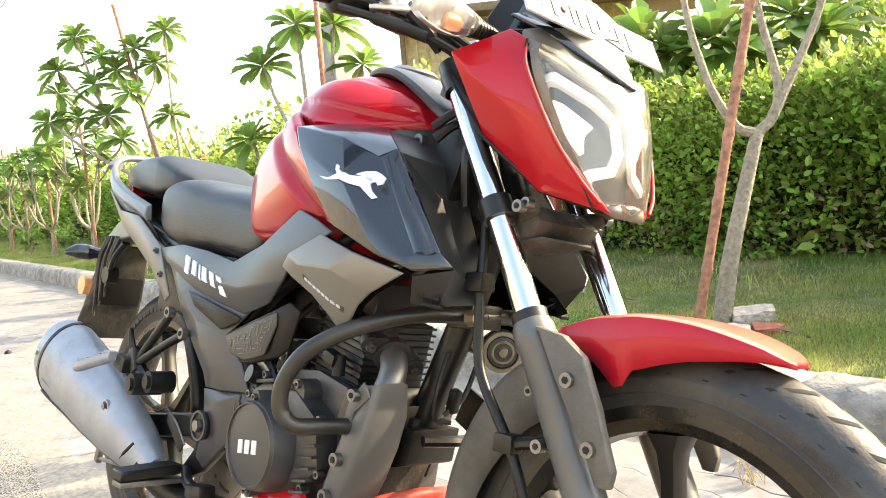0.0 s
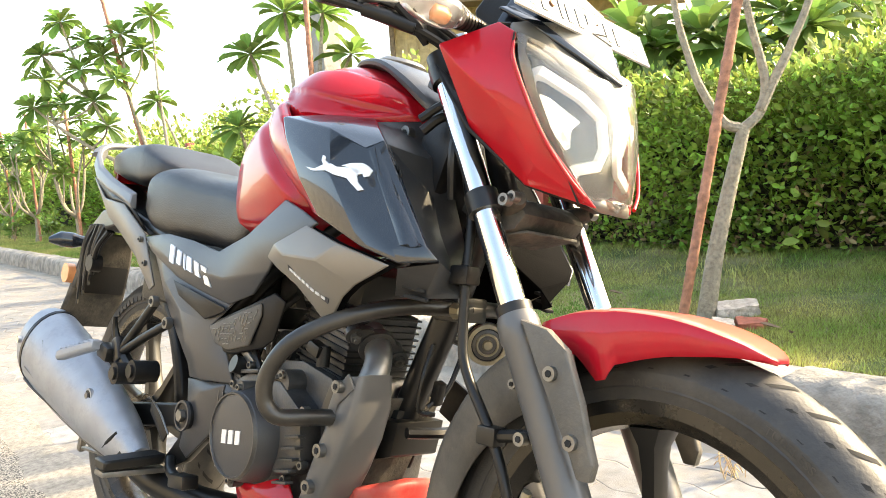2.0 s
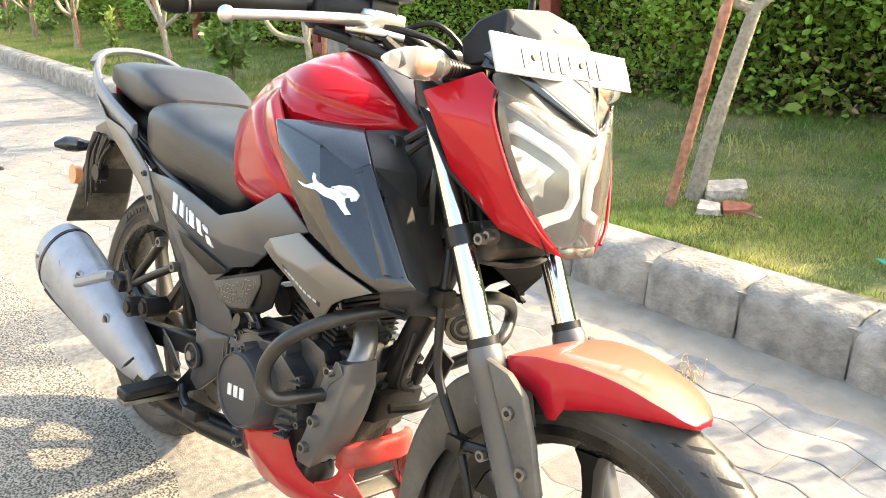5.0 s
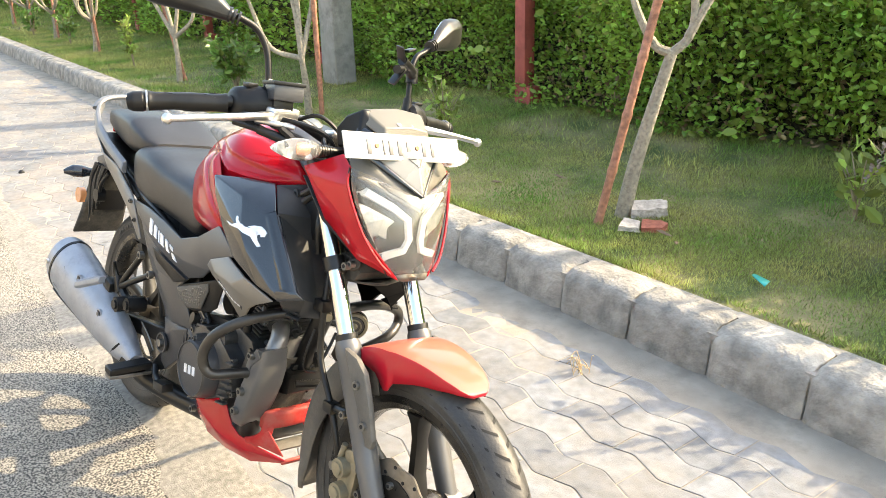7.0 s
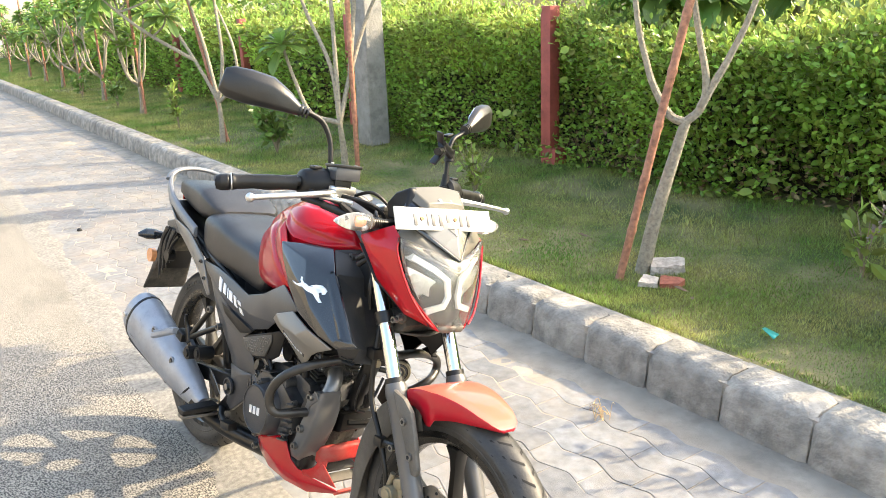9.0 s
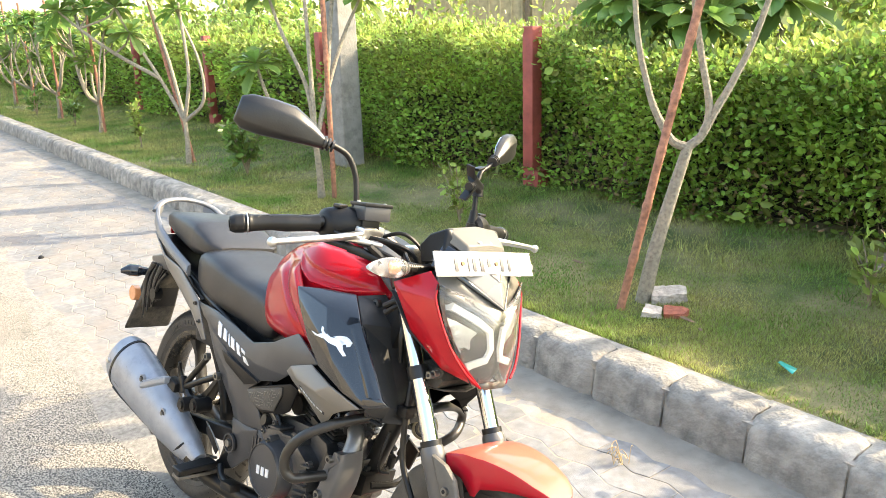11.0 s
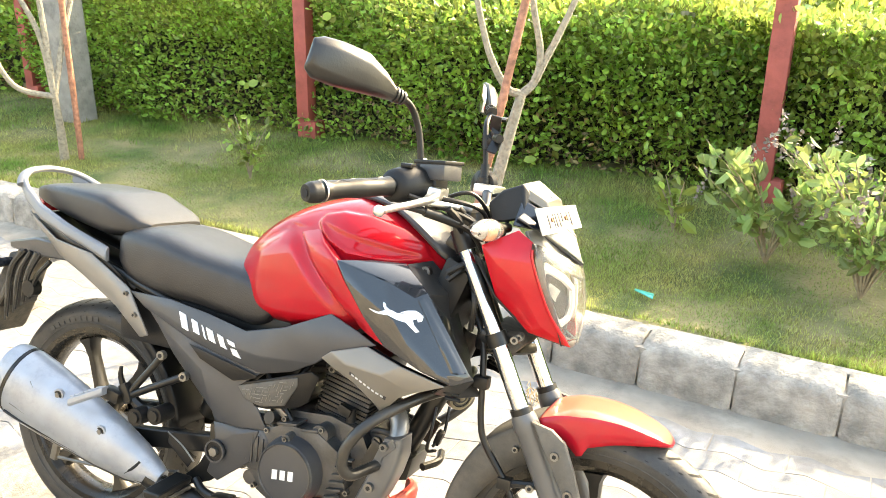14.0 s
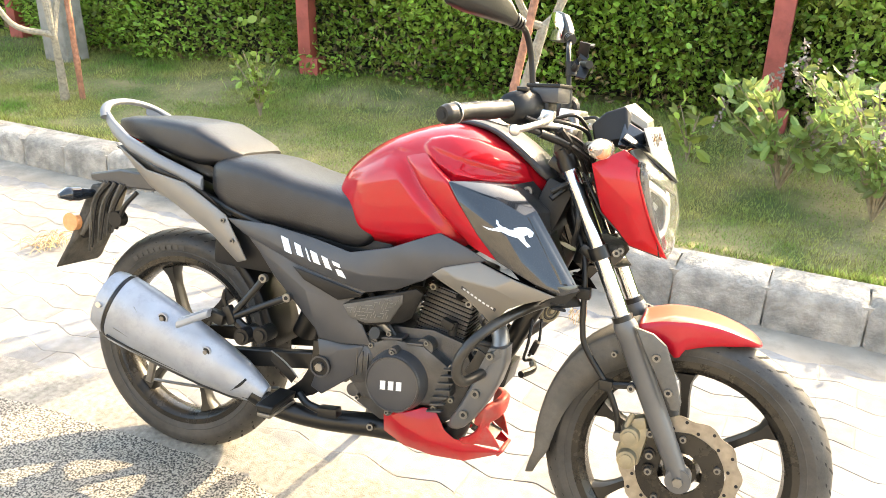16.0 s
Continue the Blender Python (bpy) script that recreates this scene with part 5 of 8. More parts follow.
    part("lower_panel", facets([(0.509, 0.130, 0.444), (0.624, 0.126, 0.448), (0.610, 0.126, 0.408), (0.607, 0.126, 0.375), (0.528, 0.128, 0.313), (0.499, 0.128, 0.327), (0.521, 0.132, 0.393), (0.566, 0.136, 0.428)], [(0, 1, 7), (1, 2, 7), (2, 3, 7), (3, 4, 6, 7), (4, 5, 6), (6, 0, 7)], sg), GREY, sp, "charcoal panel round the pivot", 26, 0.005, 0.004, 1.0 if sg < 0 else -1.0)
    part("inlay_housing", facets([(0.560, 0.128, 0.541), (0.653, 0.128, 0.571), (0.737, 0.124, 0.602), (0.750, 0.112, 0.589), (0.727, 0.112, 0.530), (0.706, 0.116, 0.515), (0.636, 0.122, 0.498), (0.604, 0.126, 0.497)], [(0, 1, 6, 7), (1, 2, 5, 6), (2, 3, 4, 5)], sg), PLASTIC, sp, "black inlay housing", 30, 0.006, 0.003, 1.0 if sg < 0 else -1.0)
    inl = part("grid_inlay", facets([(0.568, 0.1345, 0.537), (0.640, 0.1335, 0.561), (0.710, 0.130, 0.584), (0.710, 0.128, 0.564), (0.682, 0.128, 0.516), (0.627, 0.131, 0.503), (0.588, 0.134, 0.511)], [(0, 1, 5, 6), (1, 2, 3, 4), (1, 4, 5)], sg), DIRTYPLASTIC, sp, "black inlay with a broken grid of lines", 40, 0.004, 0.002, 1.0 if sg < 0 else -1.0)
    g = bmesh.new()
    gr = random.Random(11)
    zone = [(0.576, 0.535), (0.705, 0.578), (0.705, 0.565), (0.679, 0.521), (0.627, 0.508), (0.591, 0.516)]
    for row in range(10):
        for col in range(16):
            cx_, cz_ = 0.572 + col * 0.0092 + 0.003 * (row % 2), 0.508 + row * 0.0080 + col * 0.0009
            ends = [(cx_ + 0.0042, cz_ + 0.0010), (cx_ - 0.0042, cz_ - 0.0010)] if gr.random() < 0.5 else [(cx_ + 0.0016, cz_ + 0.0046), (cx_ - 0.0016, cz_ - 0.0046)]
            if gr.random() < 0.88 and all(inside(px_, pz_, zone) > 0 for px_, pz_ in ends):
                yy = [surf_y(inl, px_, pz_, sg) for px_, pz_ in ends]
                cyl((ends[0][0], yy[0] + sg * 0.0003, ends[0][1]), (ends[1][0], yy[1] + sg * 0.0003, ends[1][1]), 0.0009, 5, bm=g)
    part("grid_pattern", g, WARMGREY, inl)
    # model name as plain slanted bars
    for x0, wd, hg in ((0.404, 0.028, 0.031), (0.441, 0.024, 0.024), (0.471, 0.0075, 0.024), (0.484, 0.025, 0.024), (0.514, 0.023, 0.024), (0.541, 0.028, 0.031)):
        z0 = 0.669 - (x0 - 0.404) * 0.25
        k = hg * 0.55
        decal("name_bar", [(x0, z0), (x0 + wd * 0.68, z0 - 0.0045), (x0 + wd * 0.68 + k, z0 - 0.0045 - hg), (x0 + k, z0 - hg)], upp, sg, BADGE, sp, "", 0.003)
    # silver-grey tail panel
    vs = [(-0.105, 0.100, 0.822), (0.000, 0.112, 0.768), (0.120, 0.118, 0.752), (0.240, 0.120, 0.690), (0.300, 0.118, 0.590), (0.272, 0.112, 0.580), (0.190, 0.108, 0.640), (0.090, 0.104, 0.690), (0.000, 0.098, 0.728), (-0.070, 0.092, 0.790), (0.180, 0.124, 0.690)]
    tp = part("tail_panel", facets(vs, [(0, 1, 8, 9), (1, 2, 7, 8), (2, 10, 7), (2, 3, 10), (10, 6, 7), (3, 4, 10), (4, 5, 6, 10)], sg), TAILGREY, sp, "silver-grey tail panel", 28, 0.005, 0.003, 1.0 if sg < 0 else -1.0)
    bolt(0.236, 0.678, sg * 0.120, 0.007, tp, sg)
    bolt(0.262, 0.632, sg * 0.118, 0.007, tp, sg)
    part("tail_underside", facets([(-0.100, 0.095, 0.815), (0.10, 0.11, 0.745), (0.250, 0.112, 0.690), (0.19, 0.0, 0.72), (0.0, 0.0, 0.77), (-0.10, 0.0, 0.82)], [(0, 1, 4, 5), (1, 2, 3, 4)], sg), PLASTIC, sp, "", 30, 0.004)
    part("under_rail_gap", facets([(-0.080, 0.100, 0.812), (0.070, 0.114, 0.770), (0.170, 0.117, 0.740), (0.240, 0.118, 0.695), (0.12, 0.112, 0.748), (0.0, 0.105, 0.764)], [(0, 1, 5), (1, 2, 4, 5), (2, 3, 4)], sg), PLASTIC, sp, "", 30, 0.004)

seat = new("seat")
seat.parent = bike
part("rider_seat", sell(refine([(0.168, 0.070, 0.795, 0.750), (0.185, 0.105, 0.815, 0.725), (0.23, 0.120, 0.828, 0.694), (0.31, 0.127, 0.826, 0.678), (0.40, 0.126, 0.806, 0.670), (0.49, 0.123, 0.792, 0.660), (0.56, 0.123, 0.778, 0.652), (0.605, 0.124, 0.758, 0.668), (0.630, 0.116, 0.735, 0.712)]), 40, 4.2, 0.008), VINYL, seat, "black vinyl rider seat", 60)
part("pillion_seat", sell([(-0.150, 0.045, 0.872, 0.852), (-0.138, 0.066, 0.881, 0.845), (-0.10, 0.082, 0.889, 0.835), (-0.02, 0.098, 0.897, 0.815), (0.06, 0.109, 0.896, 0.80), (0.120, 0.115, 0.892, 0.79), (0.130, 0.1155, 0.888, 0.79), (0.20, 0.112, 0.857, 0.80), (0.222, 0.105, 0.846, 0.805), (0.242, 0.085, 0.834, 0.815)], 56, 4.6, 0.022), VINYL, seat, "black vinyl pillion seat", 30)
rail = new("grab_rail")
rail.parent = bike
for sg in BOTH:
    rings = []
    for x, y, z, h in ((-0.166, 0.066, 0.898, 0.010), (-0.150, 0.082, 0.880, 0.015), (-0.120, 0.096, 0.858, 0.018), (-0.06, 0.110, 0.826, 0.017), (0.03, 0.118, 0.796, 0.015), (0.10, 0.123, 0.778, 0.014), (0.170, 0.126, 0.757, 0.016)):
        y = y if sg < 0 else y + 0.03
        h *= 1.1
        rings.append([(x, sg * (y - 0.014), z + h), (x, sg * (y - 0.002), z + h * 0.8), (x + 0.002, sg * (y + 0.003), z - h * 0.4), (x + 0.004, sg * (y - 0.004), z - h), (x, sg * (y - 0.016), z - h)])
    part("rail_arm", loft(rings), RAILGREY, rail, "cast blue-grey grab rail arm", 60, 0, 0.003)
rings = []
HP = spline([(-0.150, -0.082, 0.880), (-0.166, -0.066, 0.898), (-0.178, -0.035, 0.912), (-0.182, 0.020, 0.918), (-0.172, 0.075, 0.912), (-0.148, 0.112, 0.897), (-0.105, 0.130, 0.872)], 5)
for i, p in enumerate(HP):
    d = (HP[min(i + 1, len(HP) - 1)] - HP[max(i - 1, 0)]).normalized()
    o = Vector((0, 0, 1)).cross(d).normalized()
    u = d.cross(o)
    rings.append([p + o * 0.012 * math.cos(t) + u * 0.008 * math.sin(t) for t in [2 * math.pi * k / 12 for k in range(12)]])
part("rail_handle", loft(rings), RAILGREY, rail, "cast blue-grey grab rail handle", 60)
part("tail_lamp", loft([[(-0.156, -0.03, 0.862), (-0.156, 0.06, 0.862), (-0.150, 0.06, 0.838), (-0.150, -0.03, 0.838)], [(-0.125, -0.04, 0.84), (-0.125, 0.07, 0.84), (-0.125, 0.07, 0.815), (-0.125, -0.04, 0.815)]]), mat("red_tail_lens", (0.35, 0.01, 0.015), 0.15, 0, 0.1, 30, coat=0.6), rail, "red tail lamp", 40, 0, 0.003)

# rear fender with reflector, indicators
rf = new("rear_fender")
rf.parent = bike
part("mount", loft([[(-0.240, -0.040, 0.726), (-0.240, 0.060, 0.726), (-0.236, 0.060, 0.708), (-0.236, -0.040, 0.708)], [(-0.12, -0.065, 0.752), (-0.12, 0.085, 0.752), (-0.11, 0.085, 0.706), (-0.11, -0.065, 0.706)], [(0.02, -0.08, 0.750), (0.02, 0.095, 0.750), (0.0, 0.095, 0.712), (0.0, -0.08, 0.712)]]), GREY, rf, "dark grey fender mount", 40, 0, 0.005)
part("flap", loft([[(-0.225, -0.050, 0.700), (-0.225, 0.050, 0.700), (-0.182, 0.045, 0.700), (-0.182, -0.045, 0.700)], [(-0.245, -0.062, 0.640), (-0.245, 0.062, 0.640), (-0.212, 0.056, 0.640), (-0.212, -0.056, 0.640)], [(-0.280, -0.072, 0.540), (-0.280, 0.072, 0.540), (-0.255, 0.066, 0.555), (-0.255, -0.066, 0.555)],
                   [(-0.320, -0.080, 0.462), (-0.320, 0.080, 0.462), (-0.300, 0.072, 0.478), (-0.300, -0.072, 0.478)]]), MUDDY, rf, "mud-caked black fender flap", 40, 0, 0.006)
part("mud_ridge", tube([(-0.172, -0.050, 0.70), (-0.200, -0.060, 0.64), (-0.238, -0.068, 0.565)], [0.014, 0.011, 0.006], 8), MUDDY, rf)
for k in range(6):
    part("mud_root", tube([(-0.10 - 0.012 * k, -0.062 - 0.004 * (k % 3), 0.715), (-0.125 - 0.015 * k, -0.072, 0.66 - 0.01 * (k % 2)), (-0.145 - 0.014 * k, -0.070 + 0.006 * (k % 2), 0.585 - 0.012 * k)], [0.006, 0.004, 0.003], 6, 4), MUDDY if k % 2 else PLASTIC, rf)
part("number_board", box(-0.235, 0.0, 0.60, 0.012, 0.11, 0.10, 0.004, (0, 18, 0)), PLASTIC, rf)
part("wiring_clip", tube([(-0.13, -0.035, 0.705), (-0.150, -0.045, 0.680), (-0.165, -0.052, 0.645), (-0.150, -0.050, 0.625), (-0.125, -0.060, 0.625)], 0.008, 8), PLASTIC, rf)
part("hugger_boss", cyl((-0.115, -0.085, 0.625), (-0.115, -0.060, 0.625), 0.020, 18), PLASTIC, rf)
for sg in BOTH:
    if sg < 0:
        part("reflector", cyl((-0.262, -0.066, 0.597), (-0.262, -0.084, 0.597), 0.024, 24), AMBER, rf, "round amber reflector")
    ind = part("rear_indicator", tube([(-0.215, sg * 0.045, 0.676), (-0.225, sg * 0.070, 0.676), (-0.232, sg * 0.085, 0.676), (-0.240, sg * 0.11, 0.676), (-0.247, sg * 0.135, 0.672)], [0.010, 0.014, 0.019, 0.019, 0.006], 14), BLACKGLOSS, rf, "black-backed rear indicator")
    part("indicator_lens", tube([(-0.250, sg * 0.080, 0.676), (-0.256, sg * 0.105, 0.676), (-0.256, sg * 0.128, 0.673)], [0.012, 0.015, 0.005], 12), CLEARIND, ind)
part("tail_stay", tube([(-0.06, -0.07, 0.70), (-0.09, -0.08, 0.66), (-0.12, -0.075, 0.60)], 0.006, 8), FRAMEBLACK, rf)

# swing arm, stays, shock, chain guard
fr = new("frame")
fr.parent = bike
for sg in BOTH:
    part("swing_arm", loft([[(0.54, sg * 0.075, 0.405), (0.54, sg * 0.105, 0.405), (0.54, sg * 0.105, 0.365), (0.54, sg * 0.075, 0.365)], [(0.30, sg * 0.085, 0.370), (0.30, sg * 0.108, 0.370), (0.30, sg * 0.108, 0.325), (0.30, sg * 0.085, 0.325)], [(-0.02, sg * 0.088, 0.325), (-0.02, sg * 0.105, 0.325), (-0.02, sg * 0.105, 0.290), (-0.02, sg * 0.088, 0.290)]]), FRAMEBLACK, fr, "black box-section swing arm", 40, 0, 0.004)
    part("sub_frame_tube", tube([(0.58, sg * 0.09, 0.60), (0.35, sg * 0.095, 0.67), (0.10, sg * 0.085, 0.735), (-0.06, sg * 0.06, 0.775)], 0.012, 10), FRAMEBLACK, fr)
    part("frame_spar", tube([(0.985, sg * 0.03, 0.80), (0.85, sg * 0.09, 0.72), (0.66, sg * 0.10, 0.62), (0.53, sg * 0.105, 0.50), (0.525, sg * 0.10, 0.38)], 0.016, 10), FRAMEBLACK, fr)
    part("axle_nut", cyl((RX, sg * 0.10, RZ), (RX, sg * 0.125, RZ), 0.014, 6), STEEL, fr)
    # pillion peg hanger
    ys = sg * 0.160
    hg = part("peg_hanger", tube([(0.365, sg * 0.138, 0.563), (0.340, sg * 0.148, 0.525), (0.300, sg * 0.164, 0.468)], 0.0085, 10), FRAMEBLACK, fr)
    part("hanger_arm", tube([(0.431, sg * 0.140, 0.529), (0.375, sg * 0.152, 0.501), (0.300, sg * 0.165, 0.462)], 0.0085, 10), FRAMEBLACK, hg)
    bolt(0.365, 0.563, sg * 0.140, 0.012, hg, sg)
    bolt(0.431, 0.529, sg * 0.142, 0.012, hg, sg)
    part("hanger_lug", box(0.296, sg * 0.166, 0.468, 0.024, 0.020, 0.046, 0.006, (0, -28, 0)), FRAMEBLACK, hg)
    part("peg_block", box(0.266, sg * 0.174, 0.460, 0.046, 0.026, 0.028, 0.006, (0, 12, 0)), FRAMEBLACK, hg)
    part("hanger_prong", tube([(0.288, sg * 0.165, 0.475), (0.281, sg * 0.172, 0.505), (0.285, sg * 0.176, 0.528)], [0.008, 0.006, 0.004], 8), FRAMEBLACK, hg)
    PGA, PGB = Vector((0.258, sg * 0.192, 0.472)), Vector((0.205, sg * 0.236, 0.446))
    pg = part("pillion_peg", loft([[PGA + (PGB - PGA) * f + Vector((0, sg * a, b)) for a, b in ((-0.010, 0.009), (0.010, 0.009), (0.011, -0.004), (0.006, -0.010), (-0.006, -0.010), (-0.011, -0.004))] for f in (0, 0.04, 0.5, 0.96, 1.0)]), MUFFLER, hg, "ribbed dull aluminium pillion peg", 30, 0, 0.002)
    for k in range(7):
        q = PGA + (PGB - PGA) * (0.12 + 0.125 * k)
        part("peg_rib", box(q.x, q.y, q.z + 0.0105, 0.004, 0.021, 0.004, 0.001, (0, -20, 26 * sg)), MUFFLER, pg)
    for bx, bz, by in ((0.387, 0.439, 0.180), (0.345, 0.430, 0.192)):
        part("rubber_bush", cyl((bx, sg * 0.135, bz), (bx, sg * by, bz), 0.0195, 20), PLASTIC, hg)
        part("bush_cap", cyl((bx, sg * (by - 0.004), bz), (bx, sg * (by + 0.005), bz), 0.012, 16), CABLE, hg)
    part("bush_stay", tube([(0.300, sg * 0.160, 0.462), (0.335, sg * 0.158, 0.440), (0.387, sg * 0.155, 0.439)], 0.012, 8), FRAMEBLACK, hg)
    # rider peg
    pb = part("peg_plate", prism([(0.490, 0.430), (0.600, 0.455), (0.585, 0.400), (0.555, 0.345), (0.500, 0.300), (0.440, 0.275), (0.420, 0.290), (0.470, 0.330), (0.495, 0.375)], sg * 0.105, sg * 0.120, 0.003), FRAMEBLACK, fr, "black foot peg plate")
    piv = part("pivot_bolt", cyl((0.527, sg * 0.108, 0.384), (0.527, sg * 0.146, 0.384), 0.023, 24), PLASTIC, pb)
    part("pivot_ring", revolve([(0.021, sg * 0.144), (0.021, sg * 0.149), (0.025, sg * 0.149), (0.025, sg * 0.144)], 0.527, 0.384, 28), GREY, pb)
    part("pivot_nut", cyl((0.527, sg * 0.140, 0.384), (0.527, sg * 0.154, 0.384), 0.0105, 6), STEEL, pb)
    part("foot_peg", loft([[(0.420, sg * (0.135 + 0.105 * a), 0.302 + 0.006 * (1 - a)), (0.465, sg * (0.135 + 0.105 * a), 0.302 + 0.006 * (1 - a)), (0.462, sg * (0.135 + 0.105 * a), 0.284 + 0.006 * (1 - a)), (0.424, sg * (0.135 + 0.105 * a), 0.284 + 0.006 * (1 - a))] for a in (0, 0.15, 0.9, 1)]), CABLE, fr, "ribbed rubber foot peg", 40, 0, 0.004)
    part("peg_base", box(0.443, sg * 0.185, 0.279, 0.034, 0.11, 0.010, 0.003), STEEL, fr)
part("swing_pivot_tube", cyl((0.527, -0.11, 0.384), (0.527, 0.11, 0.384), 0.02, 16), FRAMEBLACK, fr)
part("brake_pedal", tube([(0.47, -0.130, 0.300), (0.50, -0.142, 0.286), (0.545, -0.148, 0.280)], [0.009, 0.009, 0.010], 10), FRAMEBLACK, fr)
part("pedal_pad", box(0.560, -0.150, 0.284, 0.050, 0.030, 0.022, 0.004, (0, -6, 0)), FRAMEBLACK, fr)
part("brake_rod", tube([(0.40, -0.105, 0.29), (0.2, -0.11, 0.25), (0.04, -0.11, 0.235)], 0.004, 8), STEEL, fr)
part("drum_lever", box(0.03, -0.108, 0.262, 0.018, 0.012, 0.075, 0.003, (0, 12, 0)), STEEL, fr)
part("heel_guard", facets([(0.40, -0.138, 0.392), (0.465, -0.135, 0.345), (0.452, -0.136, 0.325), (0.395, -0.138, 0.370)], [(0, 1, 2, 3)]), PLASTIC, fr, "", 30, 0.003, 0.001)
part("guard_edge", tube([(0.395, -0.141, 0.394), (0.435, -0.140, 0.372), (0.468, -0.138, 0.342)], 0.0018, 6), STEEL, fr)
part("spring_shock", tube([(0.40, 0.0, 0.40), (0.47, 0, 0.58)], [0.03, 0.03], 14), FRAMEBLACK, fr)
part("inner_fender", arc_shell(RX, RZ, 12, 52, 10, lin((0, 0.335), (1, 0.345)), lin((0, 0.065), (1, 0.07)), lin((0, 0.03), (1, 0.02))), PLASTIC, fr, "", 45, 0.003)
part("down_tube", tube([(1.03, 0, 0.72), (0.985, 0, 0.605), (0.934, 0, 0.494), (0.905, 0, 0.43), (0.890, 0, 0.39)], 0.0215, 16), FRAMEBLACK, fr)
part("down_tube_gusset", prism([(0.91, 0.44), (0.945, 0.44), (0.935, 0.39), (0.90, 0.38)], -0.045, 0.045, 0.004), FRAMEBLACK, fr)
part("backbone", tube([(1.0, 0, 0.84), (0.8, 0, 0.78), (0.55, 0, 0.66)], 0.03, 12), FRAMEBLACK, fr)
part("side_stand", tube([(0.56, 0.10, 0.26), (0.52, 0.17, 0.16), (0.47, 0.245, 0.062)], 0.0105, 12), FRAMEBLACK, fr, "black side stand")
part("stand_foot", box(0.465, 0.250, 0.060, 0.06, 0.035, 0.010, 0.003, (13, 0, 0)), FRAMEBLACK, fr)

part("battery_box", box(0.36, 0.0, 0.625, 0.34, 0.185, 0.13, 0.015), PLASTIC, fr)
part("inner_cover", box(0.56, 0.0, 0.655, 0.20, 0.19, 0.06, 0.015), PLASTIC, fr)
# crash guard
cg = new("crash_guard")
cg.parent = bike
CGP = [(1.015, 0.0, 0.602), (1.010, 0.040, 0.602), (0.985, 0.100, 0.598), (0.943, 0.160, 0.576), (0.904, 0.203, 0.542), (0.879, 0.218, 0.500), (0.874, 0.216, 0.464), (0.884, 0.202, 0.444), (0.895, 0.165, 0.443), (0.905, 0.115, 0.443)]
CGL = [(1.015, 0.0, 0.602), (1.012, 0.050, 0.604), (0.998, 0.110, 0.600), (0.978, 0.175, 0.585), (0.960, 0.222, 0.560), (0.957, 0.226, 0.530), (0.972, 0.190, 0.510), (0.945, 0.155, 0.478), (0.905, 0.125, 0.448)]
for sg in BOTH:
    part("guard_tube", tube([(x, y * sg, z) for x, y, z in CGP] if sg < 0 else CGL, 0.0112, 14), GUARDTUBE, cg, "scratched black guard tube")
    part("guard_plate", box(0.900, sg * 0.118, 0.452, 0.055, 0.007, 0.062, 0.003, (0, 25, 0)), GUARDTUBE, cg)
part("guard_bolt", tube([(1.028, -0.035, 0.600), (1.045, -0.04, 0.600)], [0.012, 0.009], 8), GOLD, cg)
part("guard_clamp", box(1.0, 0, 0.602, 0.05, 0.06, 0.034, 0.005), FRAMEBLACK, cg)

# horn
horn = new("horn")
horn.parent = bike
part("shell", revolve([(0.0, -0.018), (0.030, -0.018), (0.040, -0.006), (0.040, 0.006), (0.024, 0.02), (0.0, 0.022)], 0, 0, 30, closed=False), PLASTIC, horn)
part("disc_face", revolve([(0.0, -0.0195), (0.020, -0.0195), (0.028, -0.018), (0.031, -0.016), (0.0, -0.016)], 0, 0, 30, closed=False), ENGINE, horn)
part("rim_ring", revolve([(0.030, -0.016), (0.031, -0.021), (0.038, -0.020), (0.040, -0.012), (0.034, -0.012)], 0, 0, 36), GOLD, horn, "tarnished brass horn ring")
part("centre_cap", cyl((0, -0.018, 0), (0, -0.025, 0), 0.011, 18, 0.008), GOLD, horn)
part("inner_ring", revolve([(0.017, -0.019), (0.018, -0.0215), (0.021, -0.0215), (0.022, -0.019)], 0, 0, 30), GOLD, horn)
horn.matrix_basis = pose(0.985, 0.075, 0.556, 8, 0, 55) @ Matrix.Scale(0.78, 4)
part("horn_bracket", tube([(0.97, 0.02, 0.56), (0.975, 0.055, 0.55), (0.975, 0.085, 0.54)], 0.007, 8), FRAMEBLACK, bike)
for k, pts in enumerate(([(0.975, -0.02, 0.55), (0.975, -0.035, 0.50), (0.968, -0.03, 0.46), (0.98, -0.01, 0.455)], [(0.985, 0.03, 0.54), (0.99, 0.0, 0.49), (0.975, -0.02, 0.465)])):
    part("horn_wire", tube(pts, 0.0035, 6), CABLE, bike)
part("wire_connector", box(0.985, -0.012, 0.485, 0.014, 0.014, 0.034, 0.003, (10, 20, 0)), PLASTIC, bike)

